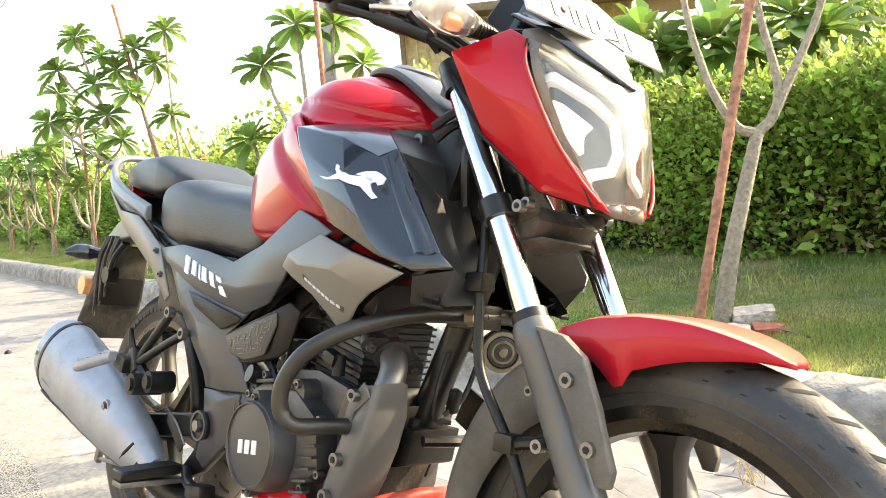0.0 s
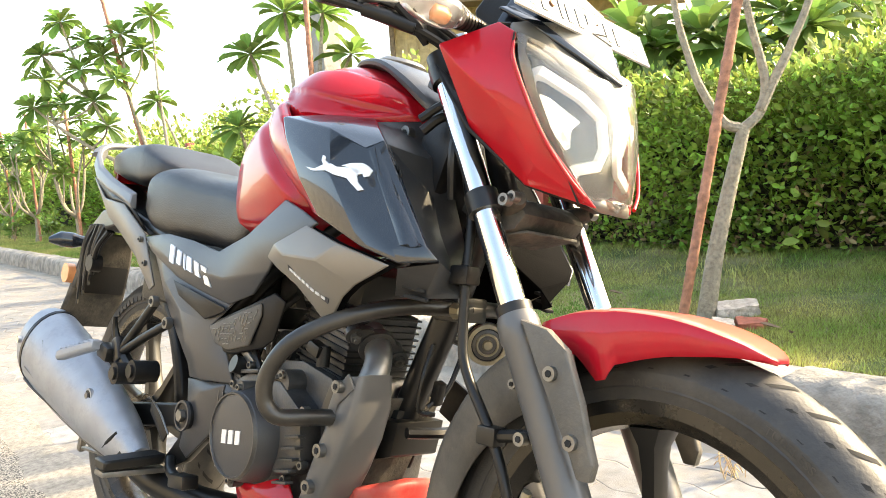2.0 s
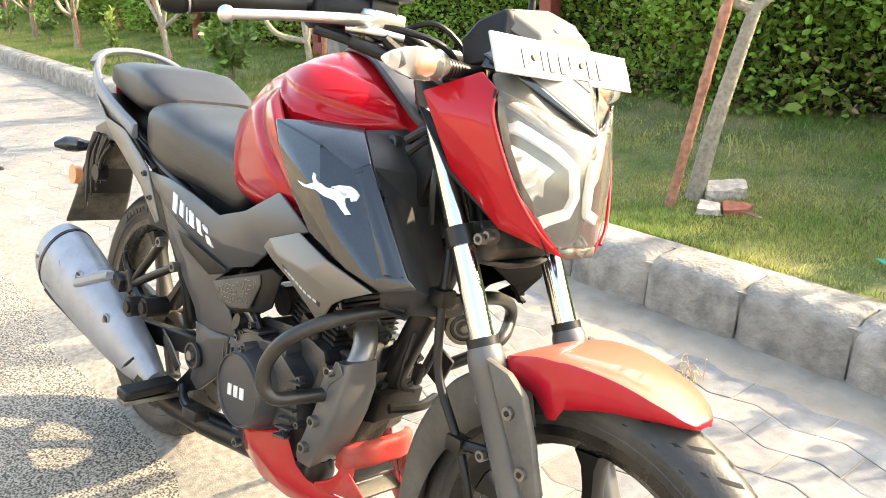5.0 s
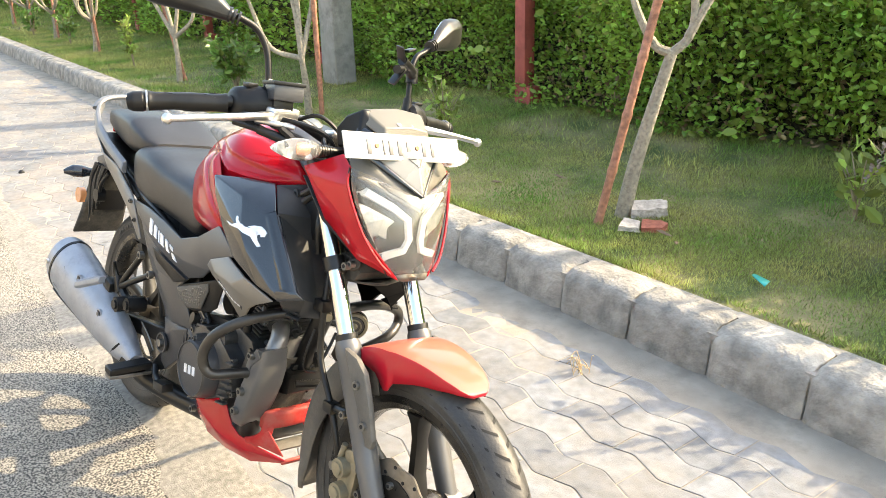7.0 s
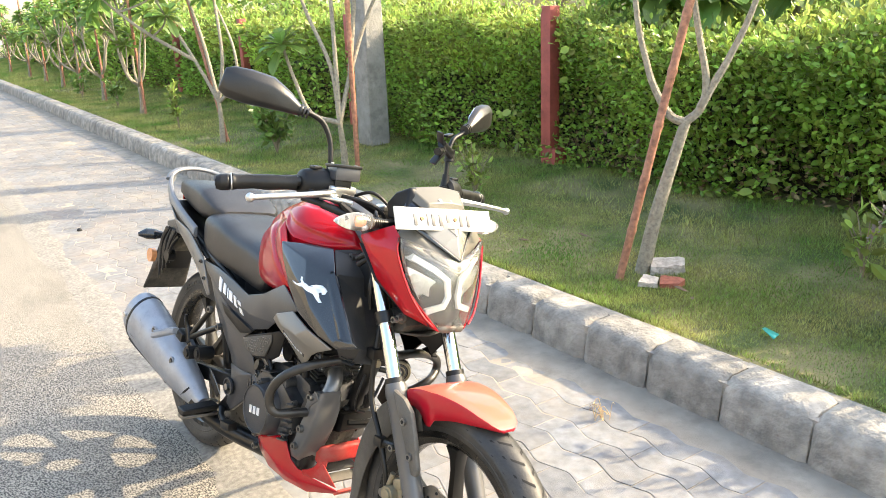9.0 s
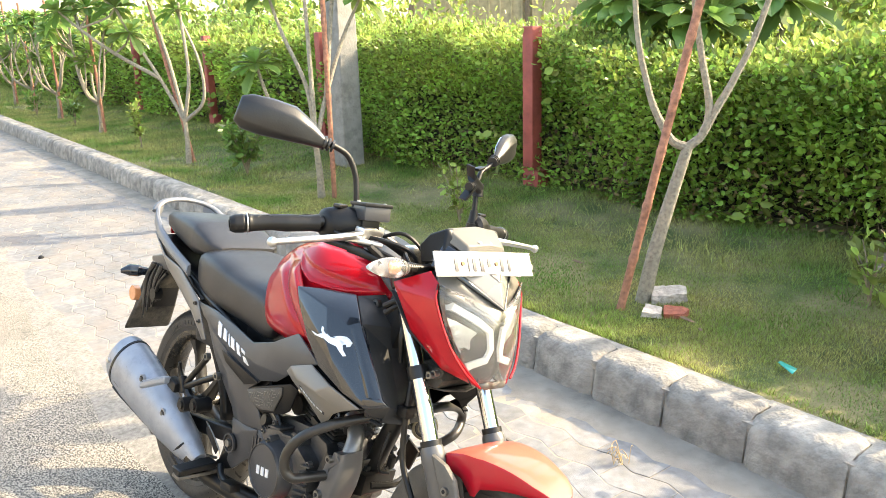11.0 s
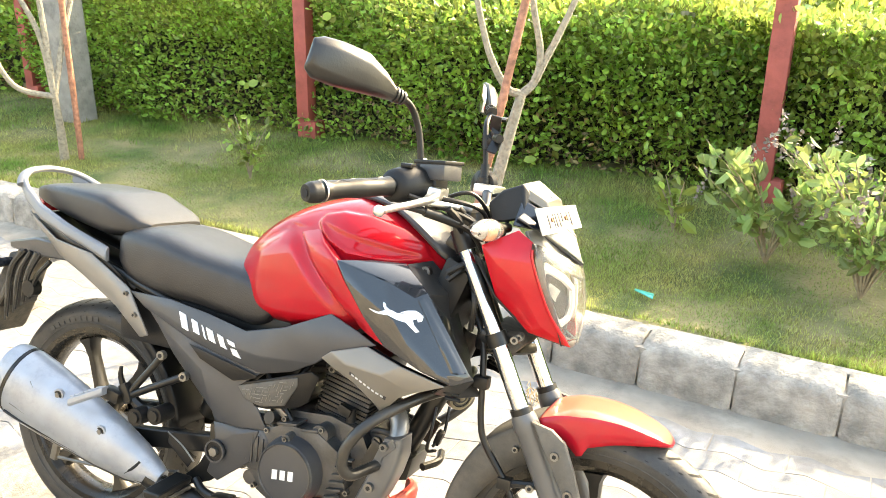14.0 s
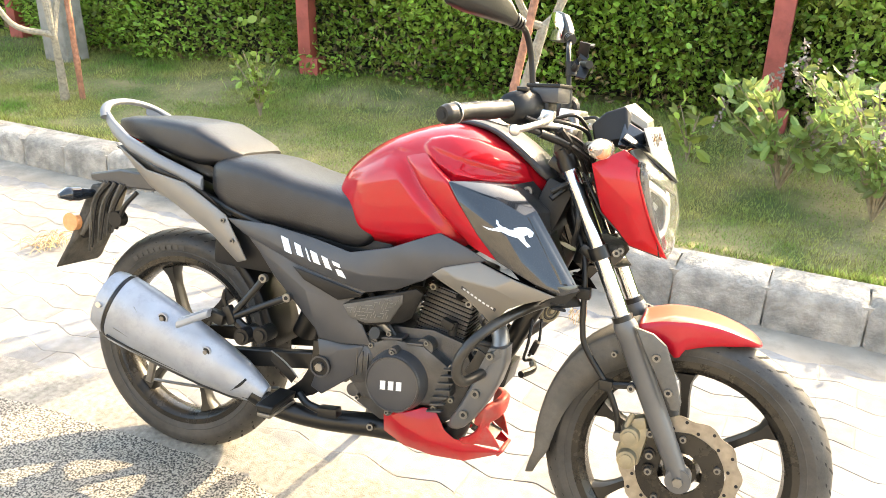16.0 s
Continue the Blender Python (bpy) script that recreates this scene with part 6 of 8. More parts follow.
# engine
eng = new("engine")
eng.parent = bike
part("crankcase", prism([(0.575, 0.350), (0.600, 0.455), (0.665, 0.490), (0.770, 0.500), (0.840, 0.485), (0.868, 0.430), (0.855, 0.330), (0.80, 0.285), (0.66, 0.270), (0.600, 0.300)], -0.085, 0.095, 0.012), ENGINE, eng, "black cast crankcase")
part("clutch_case", prism([(0.590, 0.365), (0.615, 0.445), (0.680, 0.478), (0.765, 0.474), (0.825, 0.440), (0.838, 0.370), (0.800, 0.340), (0.700, 0.326), (0.625, 0.322)], -0.125, -0.080, 0.012), ENGINE, eng, "black clutch case")
cc = part("round_cover", revolve([(0.0, -0.161), (0.0610, -0.161), (0.0625, -0.1605), (0.0650, -0.157), (0.0705, -0.136), (0.072, -0.12), (0.0, -0.12)], 0.712, 0.386, 56, closed=False), GREY, eng, "round dark grey clutch cover", 20)
part("cover_rim", revolve([(0.0590, -0.1605), (0.0602, -0.1632), (0.0625, -0.1632), (0.0640, -0.1585)], 0.712, 0.386, 56), ENGINE, cc, "", 40)
for a in (97, 262):
    part("cover_lug", cyl((0.712 + 0.070 * math.cos(radians(a)), -0.118, 0.386 + 0.070 * math.sin(radians(a))), (0.712 + 0.070 * math.cos(radians(a)), -0.150, 0.386 + 0.070 * math.sin(radians(a))), 0.010, 12), ENGINE, cc)
    bolt(0.712 + 0.070 * math.cos(radians(a)), 0.386 + 0.070 * math.sin(radians(a)), -0.148, 0.006, cc)
for x0 in (0.685, 0.704, 0.723):
    z0 = 0.390 + (x0 - 0.685) * 0.12
    part("maker_bar", prism([(x0, z0), (x0 + 0.012, z0 + 0.0015), (x0 + 0.0125, z0 - 0.0185), (x0 + 0.0005, z0 - 0.020)], -0.1625, -0.160), BADGE, cc)
for x, z in ((0.605, 0.450), (0.680, 0.486), (0.770, 0.482), (0.832, 0.440), (0.838, 0.365), (0.80, 0.338), (0.615, 0.322)):
    bolt(x, z, -0.118, 0.007, eng)
for i in range(7):
    part("case_rib", box(0.805 + 0.005 * i, -0.128, 0.335 + i * 0.017, 0.035, 0.014, 0.004, 0.001, (0, -10, 0)), ENGINE, eng)
for x, z, r in ((0.632, 0.455, 0.022), (0.600, 0.405, 0.018), (0.765, 0.470, 0.02)):
    part("case_boss", cyl((x, -0.08, z), (x, -0.120, z), r, 18), ENGINE, eng)
for x, z, l in ((0.690, 0.478, 0.05), (0.745, 0.476, 0.04)):
    part("case_rib", box(x, -0.105, z, l, 0.05, 0.006, 0.002, (0, -8, 0)), ENGINE, eng)
part("case_flange", prism([(0.578, 0.352), (0.600, 0.458), (0.668, 0.494), (0.770, 0.503), (0.843, 0.486), (0.872, 0.430), (0.858, 0.328), (0.80, 0.281), (0.66, 0.266), (0.598, 0.297)], -0.088, -0.080, 0.002), ENGINE, eng)
part("sensor", cyl((0.815, -0.085, 0.500), (0.815, -0.085, 0.530), 0.010, 12), PLASTIC, eng)
part("sensor_plug", box(0.805, -0.090, 0.525, 0.03, 0.02, 0.018, 0.003, (0, 20, 0)), CABLE, eng)
rc = part("rear_case_cover", loft([[(0.612 + r * 1.0 * math.cos(t), y, 0.405 + r * 1.25 * math.sin(t)) for t in [2 * math.pi * k / 24 for k in range(24)]] for y, r in ((-0.085, 0.046), (-0.118, 0.044), (-0.128, 0.036), (-0.131, 0.0))]), ENGINE, eng, "rounded black rear case cover", 50)
for k in range(5):
    part("cover_rib", box(0.585 + k * 0.013, -0.128, 0.408, 0.0035, 0.010, 0.062 - 0.006 * abs(k - 2), 0.001), ENGINE, rc)
for x, z in ((0.580, 0.362), (0.640, 0.452), (0.585, 0.452)):
    part("case_lug", cyl((x, -0.08, z), (x, -0.122, z), 0.0115, 14), ENGINE, eng)
    bolt(x, z, -0.120, 0.007, eng)
part("gear_shaft_boss", cyl((0.600, -0.09, 0.335), (0.600, -0.118, 0.335), 0.016, 16), ENGINE, eng)
part("filler_plug", cyl((0.655, -0.10, 0.475), (0.650, -0.135, 0.485), 0.014, 16), FRAMEBLACK, eng)
# cylinder with fins, leaning forward
CM = Matrix.Translation((0.775, 0.0, 0.48)) @ Euler((0, radians(12), 0)).to_matrix().to_4x4()
b = box(0, 0, 0.05, 0.113, 0.126, 0.13, 0.004)
bmesh.ops.transform(b, matrix=CM, verts=b.verts)
part("barrel", b, ENGINE, eng)
for i in range(12):
    b = box(0, 0, -0.002 + i * 0.0102, 0.122 - 0.004 * (i % 2), 0.136, 0.0032, 0.001)
    bmesh.ops.transform(b, matrix=CM, verts=b.verts)
    part("fin", b, FIN, eng)
b = box(0, 0, 0.150, 0.125, 0.13, 0.055, 0.012)
bmesh.ops.transform(b, matrix=CM, verts=b.verts)
part("cylinder_head", b, FIN, eng)
for x, z in ((0.76, 0.60), (0.845, 0.575)):
    bolt(x, z, -0.078, 0.009, eng)
part("intake", tube([(0.71, -0.01, 0.60), (0.66, -0.02, 0.60), (0.60, -0.02, 0.61)], 0.024, 12), PLASTIC, eng)
part("throttle_body", box(0.66, -0.02, 0.602, 0.05, 0.07, 0.05, 0.008), STEEL, eng)
part("air_box", box(0.56, 0, 0.60, 0.13, 0.17, 0.13, 0.02), PLASTIC, eng)
part("spark_plug_cap", tube([(0.82, -0.075, 0.585), (0.835, -0.095, 0.60), (0.86, -0.09, 0.63)], 0.009, 10), CABLE, eng)
part("starter_motor", cyl((0.66, -0.05, 0.515), (0.66, 0.06, 0.515), 0.026, 16), ENGINE, eng)
for pts in ([(0.60, -0.10, 0.59), (0.63, -0.105, 0.55), (0.665, -0.11, 0.51), (0.69, -0.11, 0.48)], [(0.70, -0.06, 0.60), (0.68, -0.09, 0.56), (0.66, -0.10, 0.50)], [(0.58, -0.10, 0.47), (0.60, -0.12, 0.47), (0.63, -0.12, 0.465)]):
    part("engine_hose", tube(pts, 0.0065, 8), CABLE, eng)
part("clutch_cable_arm", box(0.66, -0.115, 0.50, 0.05, 0.012, 0.014, 0.003, (0, 30, 0)), STEEL, eng)
for sg in BOTH:
    eb = part("engine_bracket", prism([(0.845, 0.478), (0.865, 0.490), (0.915, 0.480), (0.922, 0.462), (0.895, 0.400), (0.875, 0.355), (0.840, 0.352), (0.828, 0.385)], sg * 0.052 - 0.002, sg * 0.052 + 0.002, 0.001), ENGINE, eng, "black pressed engine bracket")
    bolt(0.865, 0.462, sg * 0.054, 0.012, eb, sg)
    part("bracket_flange", tube([(0.852, sg * 0.056, 0.484), (0.890, sg * 0.060, 0.487), (0.920, sg * 0.056, 0.478)], 0.006, 8), ENGINE, eb)
gp_ = part("guard_plate", loft([[(0.926, -0.052, 0.470), (0.926, 0.052, 0.470), (0.922, 0.052, 0.470), (0.922, -0.052, 0.470)], [(0.902, -0.050, 0.418), (0.902, 0.050, 0.418), (0.898, 0.050, 0.418), (0.898, -0.050, 0.418)], [(0.874, -0.046, 0.352), (0.874, 0.046, 0.352), (0.870, 0.046, 0.352), (0.870, -0.046, 0.352)], [(0.852, -0.044, 0.300), (0.852, 0.044, 0.300), (0.848, 0.044, 0.300), (0.848, -0.044, 0.300)]]), MUDDY, eng, "mud-spattered plate ahead of the engine", 30, 0, 0.002)
part("plate_slot", prism([(0.911, 0.452), (0.928, 0.452), (0.917, 0.424), (0.900, 0.424)], -0.030, 0.030), GROOVE, gp_)
part("heat_flap", facets([(0.932, 0.128, 0.505), (0.905, 0.128, 0.478), (0.890, 0.128, 0.438), (0.905, 0.128, 0.425), (0.915, 0.128, 0.462), (0.940, 0.122, 0.486)], [(0, 1, 5), (1, 4, 5), (1, 2, 4), (2, 3, 4)], -1), SLIDER, eng, "dark bent guard tab", 30, 0.004, 0.001, 0.0)
bolt(0.918, 0.486, -0.130, 0.010, eng)
part("front_mount_bar", tube([(0.97, -0.05, 0.43), (0.985, 0, 0.43), (0.97, 0.05, 0.43)], 0.008, 8), FRAMEBLACK, eng)

# exhaust
STEELDARK = mat("stained_header_steel", (0.24, 0.235, 0.23), 0.4, 0.8, 0.25, 25, dust=0.15)
ex = new("exhaust")
ex.parent = bike
part("header_pipe", tube([(0.870, -0.044, 0.556), (0.900, -0.055, 0.536), (0.920, -0.070, 0.514), (0.925, -0.086, 0.485), (0.915, -0.092, 0.455), (0.895, -0.092, 0.400), (0.862, -0.090, 0.320)], 0.0195, 16), STEELDARK, ex, "stained grey exhaust header pipe")
part("collector_pipe", tube([(0.862, -0.088, 0.320), (0.83, -0.066, 0.265), (0.74, -0.058, 0.240), (0.64, -0.072, 0.240), (0.52, -0.100, 0.238), (0.42, -0.135, 0.256), (0.36, -0.160, 0.290)], [0.020, 0.026, 0.028, 0.028, 0.026, 0.024, 0.022], 16), FRAMEBLACK, ex, "black collector pipe under the engine")
FC, FN, FW = Vector((0.896, -0.054, 0.538)), Vector((0.76, -0.30, -0.56)).normalized(), Vector((0.21, 0.90, -0.38)).normalized()
fl = part("header_flange", cyl(FC - FN * 0.008, FC + FN * 0.004, 0.027, 24), ENGINE, ex, "black header flange")
for k in (-1, 1):
    ear = FC + FW * 0.039 * k
    part("flange_ear", cyl(ear - FN * 0.008, ear + FN * 0.003, 0.0135, 16), ENGINE, fl)
    web = FC + FW * 0.024 * k
    part("flange_web", cyl(web - FN * 0.008, web + FN * 0.002, 0.020, 18), ENGINE, fl)
    part("flange_stud", cyl(ear - FN * 0.03, ear + FN * 0.016, 0.0038, 8), STEEL, fl)
    part("flange_nut", cyl(ear + FN * 0.002, ear + FN * 0.011, 0.0078, 6), STEEL, fl)
HG = [(0.928, -0.090, 0.500, 0.021, 0.030), (0.922, -0.092, 0.455, 0.028, 0.036), (0.908, -0.094, 0.412, 0.031, 0.038), (0.888, -0.094, 0.366, 0.031, 0.037), (0.866, -0.092, 0.326, 0.029, 0.035), (0.854, -0.088, 0.304, 0.021, 0.030), (0.848, -0.084, 0.292, 0.009, 0.018)]
hs = part("heat_guard", loft([[(x + a * math.copysign(abs(math.cos(t)) ** 0.38, math.cos(t)), y - b_ * math.copysign(abs(math.sin(t)) ** 0.55, math.sin(t)), z + 0.25 * a * math.cos(t)) for t in [2 * math.pi * k / 28 for k in range(28)]] for x, y, z, a, b_ in HG]), SLIDER, ex, "dark rounded header heat guard", 45)
bolt(0.896, 0.398, -0.134, 0.011, hs)
bolt(0.874, 0.345, -0.131, 0.011, hs)
bolt(0.650, 0.255, -0.112, 0.010, ex)
# muffler: egg-shaped can from the low front to the high rear, under a silver shield
A, B = Vector((0.372, -0.150, 0.295)), Vector((-0.030, -0.185, 0.448))
ax = (B - A).normalized()
upm = Vector((0, 0, 1)) - ax * ax.z
upm.normalize()
sdm = ax.cross(upm).normalized()
if sdm.y > 0:
    sdm = -sdm
rings = []
for f, a_, b_ in ((-0.05, 0.020, 0.020), (0.0, 0.030, 0.026), (0.12, 0.050, 0.036), (0.30, 0.064, 0.045), (0.55, 0.076, 0.054), (0.78, 0.084, 0.060), (0.92, 0.085, 0.060)):
    c = A + (B - A) * f
    rings.append([c + upm * a_ * math.sin(t) + sdm * b_ * math.cos(t) for t in [2 * math.pi * i / 28 for i in range(28)]])
can = part("heat_shield", loft(rings), MUFFLER, ex, "scuffed silver muffler heat shield", 60)
rings = []
for f, k in ((0.905, 0.93), (0.943, 0.93), (0.946, 1.0), (0.985, 0.985), (1.028, 0.91), (1.034, 0.55), (1.00, 0.5)):
    c = A + (B - A) * f + Vector((0, 0, 0.0))
    rings.append([c + upm * 0.083 * k * math.sin(t) + sdm * 0.059 * k * math.cos(t) for t in [2 * math.pi * i / 28 for i in range(28)]])
part("end_cap", loft(rings), MUFFLER, ex, "silver muffler end cap", 40)
c = A + (B - A) * 0.928
part("band", loft([[c + ax * o + upm * 0.0865 * math.sin(t) + sdm * 0.0615 * math.cos(t) for t in [2 * math.pi * i / 28 for i in range(28)]] for o in (-0.003, 0.005)]), FRAMEBLACK, ex, "black band at the muffler end")


def on_can(f, u, lift=0.0):
    """A point on the outer face of the shield: f along it, u up (-1 to 1)."""
    a_ = 0.030 + 0.056 * min(1, f / 0.85) ** 0.7
    b_ = a_ * 0.71
    c = A + (B - A) * f
    return c + upm * a_ * u + sdm * (b_ * math.sqrt(max(0, 1 - u * u)) + lift)


for f, u in ((0.63, 0.70), (0.33, 0.58)):
    p, q = on_can(f, u, -0.004), on_can(f, u, 0.007)
    bo = part("shield_bolt", cyl(p, q, 0.0062, 6), STEEL, ex)
    part("shield_washer", cyl(on_can(f, u, -0.004), on_can(f, u, 0.0035), 0.0135, 20), MUFFLER, ex)
    part("washer_recess", cyl(on_can(f, u, -0.004), on_can(f, u, 0.0042), 0.0098, 20), FRAMEBLACK, ex)
part("shield_slot", tube([on_can(0.12, -0.45, 0.001), on_can(0.085, 0.1, 0.002), on_can(0.07, 0.55, 0.001)], 0.004, 8), GROOVE, ex)
part("can_body", loft([[A + (B - A) * f - upm * 0.010 - sdm * 0.006 + upm * a_ * math.sin(t) + sdm * b_ * math.cos(t) for t in [2 * math.pi * i / 24 for i in range(24)]] for f, a_, b_ in ((-0.03, 0.020, 0.018), (0.12, 0.047, 0.036), (0.30, 0.061, 0.045), (0.55, 0.073, 0.054), (0.78, 0.081, 0.060), (0.93, 0.082, 0.060))]), FRAMEBLACK, ex, "black muffler can under the shield", 60)
part("shield_bead", tube([on_can(f, -0.86, 0.001) for f in (0.02, 0.2, 0.4, 0.6, 0.8, 0.9)], 0.0028, 8), MUFFLER, ex)
for q, (f0, u0, f1, u1) in enumerate(((0.80, 0.55, 0.72, 0.20), (0.55, -0.25, 0.48, 0.05), (0.50, -0.20, 0.44, -0.05), (0.86, -0.3, 0.62, -0.55), (0.42, 0.30, 0.38, 0.18))):
    part("scratch", tube([on_can(f0, u0, 0.0003), on_can((f0 + f1) / 2, (u0 + u1) / 2 + 0.06, 0.0003), on_can(f1, u1, 0.0003)], 0.0009, 5), STEEL, ex)
part("shield_edge", tube([on_can(f, -0.72, 0.001) for f in (0.0, 0.2, 0.4, 0.6, 0.8, 0.9)], 0.0035, 8), FRAMEBLACK, ex)
part("cap_bolt", cyl(on_can(0.985, 0.1, -0.006), on_can(0.985, 0.1, 0.003), 0.007, 12), ALU, ex)

# belly pan: two red sides that meet in a pointed nose, under a dusty cage with slats
bp = new("belly_pan")
bp.parent = bike
for sg in BOTH:
    vs = [(0.686, 0.128, 0.312), (0.737, 0.127, 0.317), (0.775, 0.116, 0.333), (0.800, 0.110, 0.330), (0.813, 0.109, 0.310), (0.824, 0.105, 0.286), (0.845, 0.097, 0.268), (0.876, 0.082, 0.258), (0.942, 0.034, 0.236), (0.938, 0.030, 0.228), (0.868, 0.076, 0.212), (0.800, 0.100, 0.219), (0.735, 0.112, 0.232), (0.684, 0.112, 0.256),
          (0.735, 0.134, 0.287), (0.795, 0.124, 0.262), (0.860, 0.092, 0.240)]
    part("side", facets(vs, [(0, 1, 14), (1, 2, 15, 14), (2, 3, 4, 15), (4, 5, 15), (5, 6, 15), (6, 7, 16, 15), (7, 8, 16), (8, 9, 16), (9, 10, 16), (10, 11, 15, 16), (11, 12, 14, 15), (12, 13, 14), (13, 0, 14)], sg), RED, bp, "glossy red belly pan side", 40, 0.004, 0.004, 1.0 if sg < 0 else -1.0)
    # flat straps: one climbs from the side to the cross beam, one from the nose, with a mesh window between their feet
    def strap(pts, wd, th):
        line = spline([(x, y * sg, z) for x, y, z in pts], 5)
        rings = []
        for i, p in enumerate(line):
            d_ = (line[min(i + 1, len(line) - 1)] - line[max(i - 1, 0)]).normalized()
            o_ = Vector((0.75, 0.66 * sg, 0.0))
            w_ = d_.cross(o_).normalized()
            rings.append([p + w_ * wd + o_ * th, p - w_ * wd + o_ * th, p - w_ * wd - o_ * th, p + w_ * wd - o_ * th])
        return loft(rings)
    arm = part("cage_arm", strap([(0.862, 0.090, 0.256), (0.885, 0.078, 0.268), (0.900, 0.067, 0.286), (0.905, 0.063, 0.312)], 0.013, 0.004), FADEDRED, bp, "dusty faded red cage arm", 40, 0, 0.002)
    part("cage_foot", facets([(0.868, 0.088, 0.262), (0.940, 0.038, 0.244), (0.924, 0.053, 0.276), (0.908, 0.063, 0.300), (0.890, 0.074, 0.282)], [(0, 1, 2, 4), (2, 3, 4)], sg), FADEDRED, arm, "", 30, 0.004, 0.002, 1.0 if sg < 0 else -1.0)
beam = part("cross_beam", loft([[(x + dx, y, z + dz) for dx, dz in ((0.010, 0.022), (0.016, 0.014), (0.012, -0.018), (0.004, -0.026), (-0.010, -0.022), (-0.006, 0.020))] for x, y, z in ((0.890, -0.074, 0.322), (0.905, -0.056, 0.326), (0.918, -0.03, 0.331), (0.922, 0, 0.334), (0.918, 0.03, 0.331), (0.905, 0.056, 0.326), (0.890, 0.074, 0.322))]), FADEDRED, bp, "dust-caked faded red cross beam", 50, 0, 0.004)
part("nose", facets([(0.942, -0.036, 0.240), (0.942, 0.036, 0.240), (0.930, 0.042, 0.226), (0.930, -0.042, 0.226)], [(0, 1, 2, 3)]), FADEDRED, bp, "", 30, 0.008, 0.003)
for i in range(4):
    part("louvre", box(0.905 - 0.022 * i, 0, 0.254 + i * 0.020, 0.030, 0.096, 0.006, 0.002, (0, 20, 0)), DIRTYPLASTIC, bp)


# ---- pavers: those nearest to the motorcycle one by one, the rest in one piece ----
PL, PW, PG = 0.225, 0.1125, 0.0042


def paver_outline(flip, g=PG):
    a, z = PL - g, -0.016 if flip else 0.016
    xs = (0, a * 0.22, a * 0.28, a * 0.72, a * 0.78, a)
    zz = (0, z, z, -z, -z, 0)
    lo = [(x, d) for x, d in zip(xs, zz)]
    hi = [(x, d + PW - g) for x, d in zip(xs, zz)]
    return lo + hi[::-1]


OUTLINES = (paver_outline(False), paver_outline(True))


def paver_verts(top, flip):
    PO = OUTLINES[flip]
    c = (sum(p[0] for p in PO) / 12, sum(p[1] for p in PO) / 12)
    v = [(x, y, -0.01) for x, y in PO] + [(x, y, top - 0.0009) for x, y in PO]
    v += [(x + (c[0] - x) * 0.035, y + (c[1] - y) * 0.06, top) for x, y in PO]
    f = []
    for k in (0, 12):
        f += [(k + i, k + (i + 1) % 12, k + 12 + (i + 1) % 12, k + 12 + i) for i in range(12)]
    t = 24
    f += [(t + i, t + i + 1, t + 10 - i, t + 11 - i) for i in range(5)]
    return v, f


pms = []
for i in range(6):
    v, f = paver_verts(0.0030 + 0.0004 * (i // 2), i % 2)
    me = bpy.data.meshes.new("paver")
    me.from_pydata(v, [], f)
    me.materials.append(PAVER)
    pms.append(me)
pr_ = random.Random(21)
far_v, far_f = [], []
rows = int((KERB_V - 0.12 - BORDER_V) / PW)
for j in range(rows):
    for i in range(-130, 40):
        s, v0 = i * PL + (0.5 * PL if j % 2 else 0), BORDER_V + 0.012 + j * PW
        near = -1.35 < s < 2.35
        dz = pr_.uniform(-0.0008, 0.0008)
        rot = pr_.uniform(-0.6, 0.6)
        if near:
            o = new("paver", pms[2 * pr_.randrange(3) + j % 2])
            o.parent = pavement
            o.matrix_basis = pose(s, v0, dz, 0, 0, rot)
        else:
            k = len(far_v)
            vv, ff = paver_verts(0.0032, j % 2)
            far_v += [(x + s, y + v0, z + dz) for x, y, z in vv[12:]]
            far_f += [tuple(q - 12 + k for q in f) for f in ff[12:]]
bulk("paving_field", far_v, far_f, PAVERFAR, "the paver field further along the strip", "", parent=pavement)

DRIFT = mat("pale_dust_drift", (0.22, 0.205, 0.18), 0.95, 0, 0.3, 60, 0.002, 240, stain=0.35, stain_scale=9)
drift = bmesh.new()
rows = []
for i in range(420):
    s = -9 + i * 0.03
    n0 = noise.noise((s * 2.1, 1.3, 0)) * 0.07 + noise.noise((s * 9, 4.1, 0)) * 0.025
    n1 = noise.noise((s * 1.7, 7.3, 0)) * 0.10 + noise.noise((s * 7, 9.1, 0)) * 0.03
    rows.append([(s, BORDER_V - 0.11 + n0, -0.0046), (s, BORDER_V - 0.02 + n0 * 0.5, 0.0036), (s, BORDER_V + 0.03 + n1 * 0.5, 0.0042), (s, BORDER_V + 0.075 + n1, 0.0024)])
loft(rows, closed=False, caps=False, bm=drift)
dd = part("dust_drift", drift, DRIFT, pavement, "pale dust blown over the pavement edge")

# ---- hedge ----


def hedge_top(s):
    """Height of the clipped top, lower towards the near end."""
    return 1.27 - 0.16 * np.clip((s + 1.9) / 1.6, 0, 1)


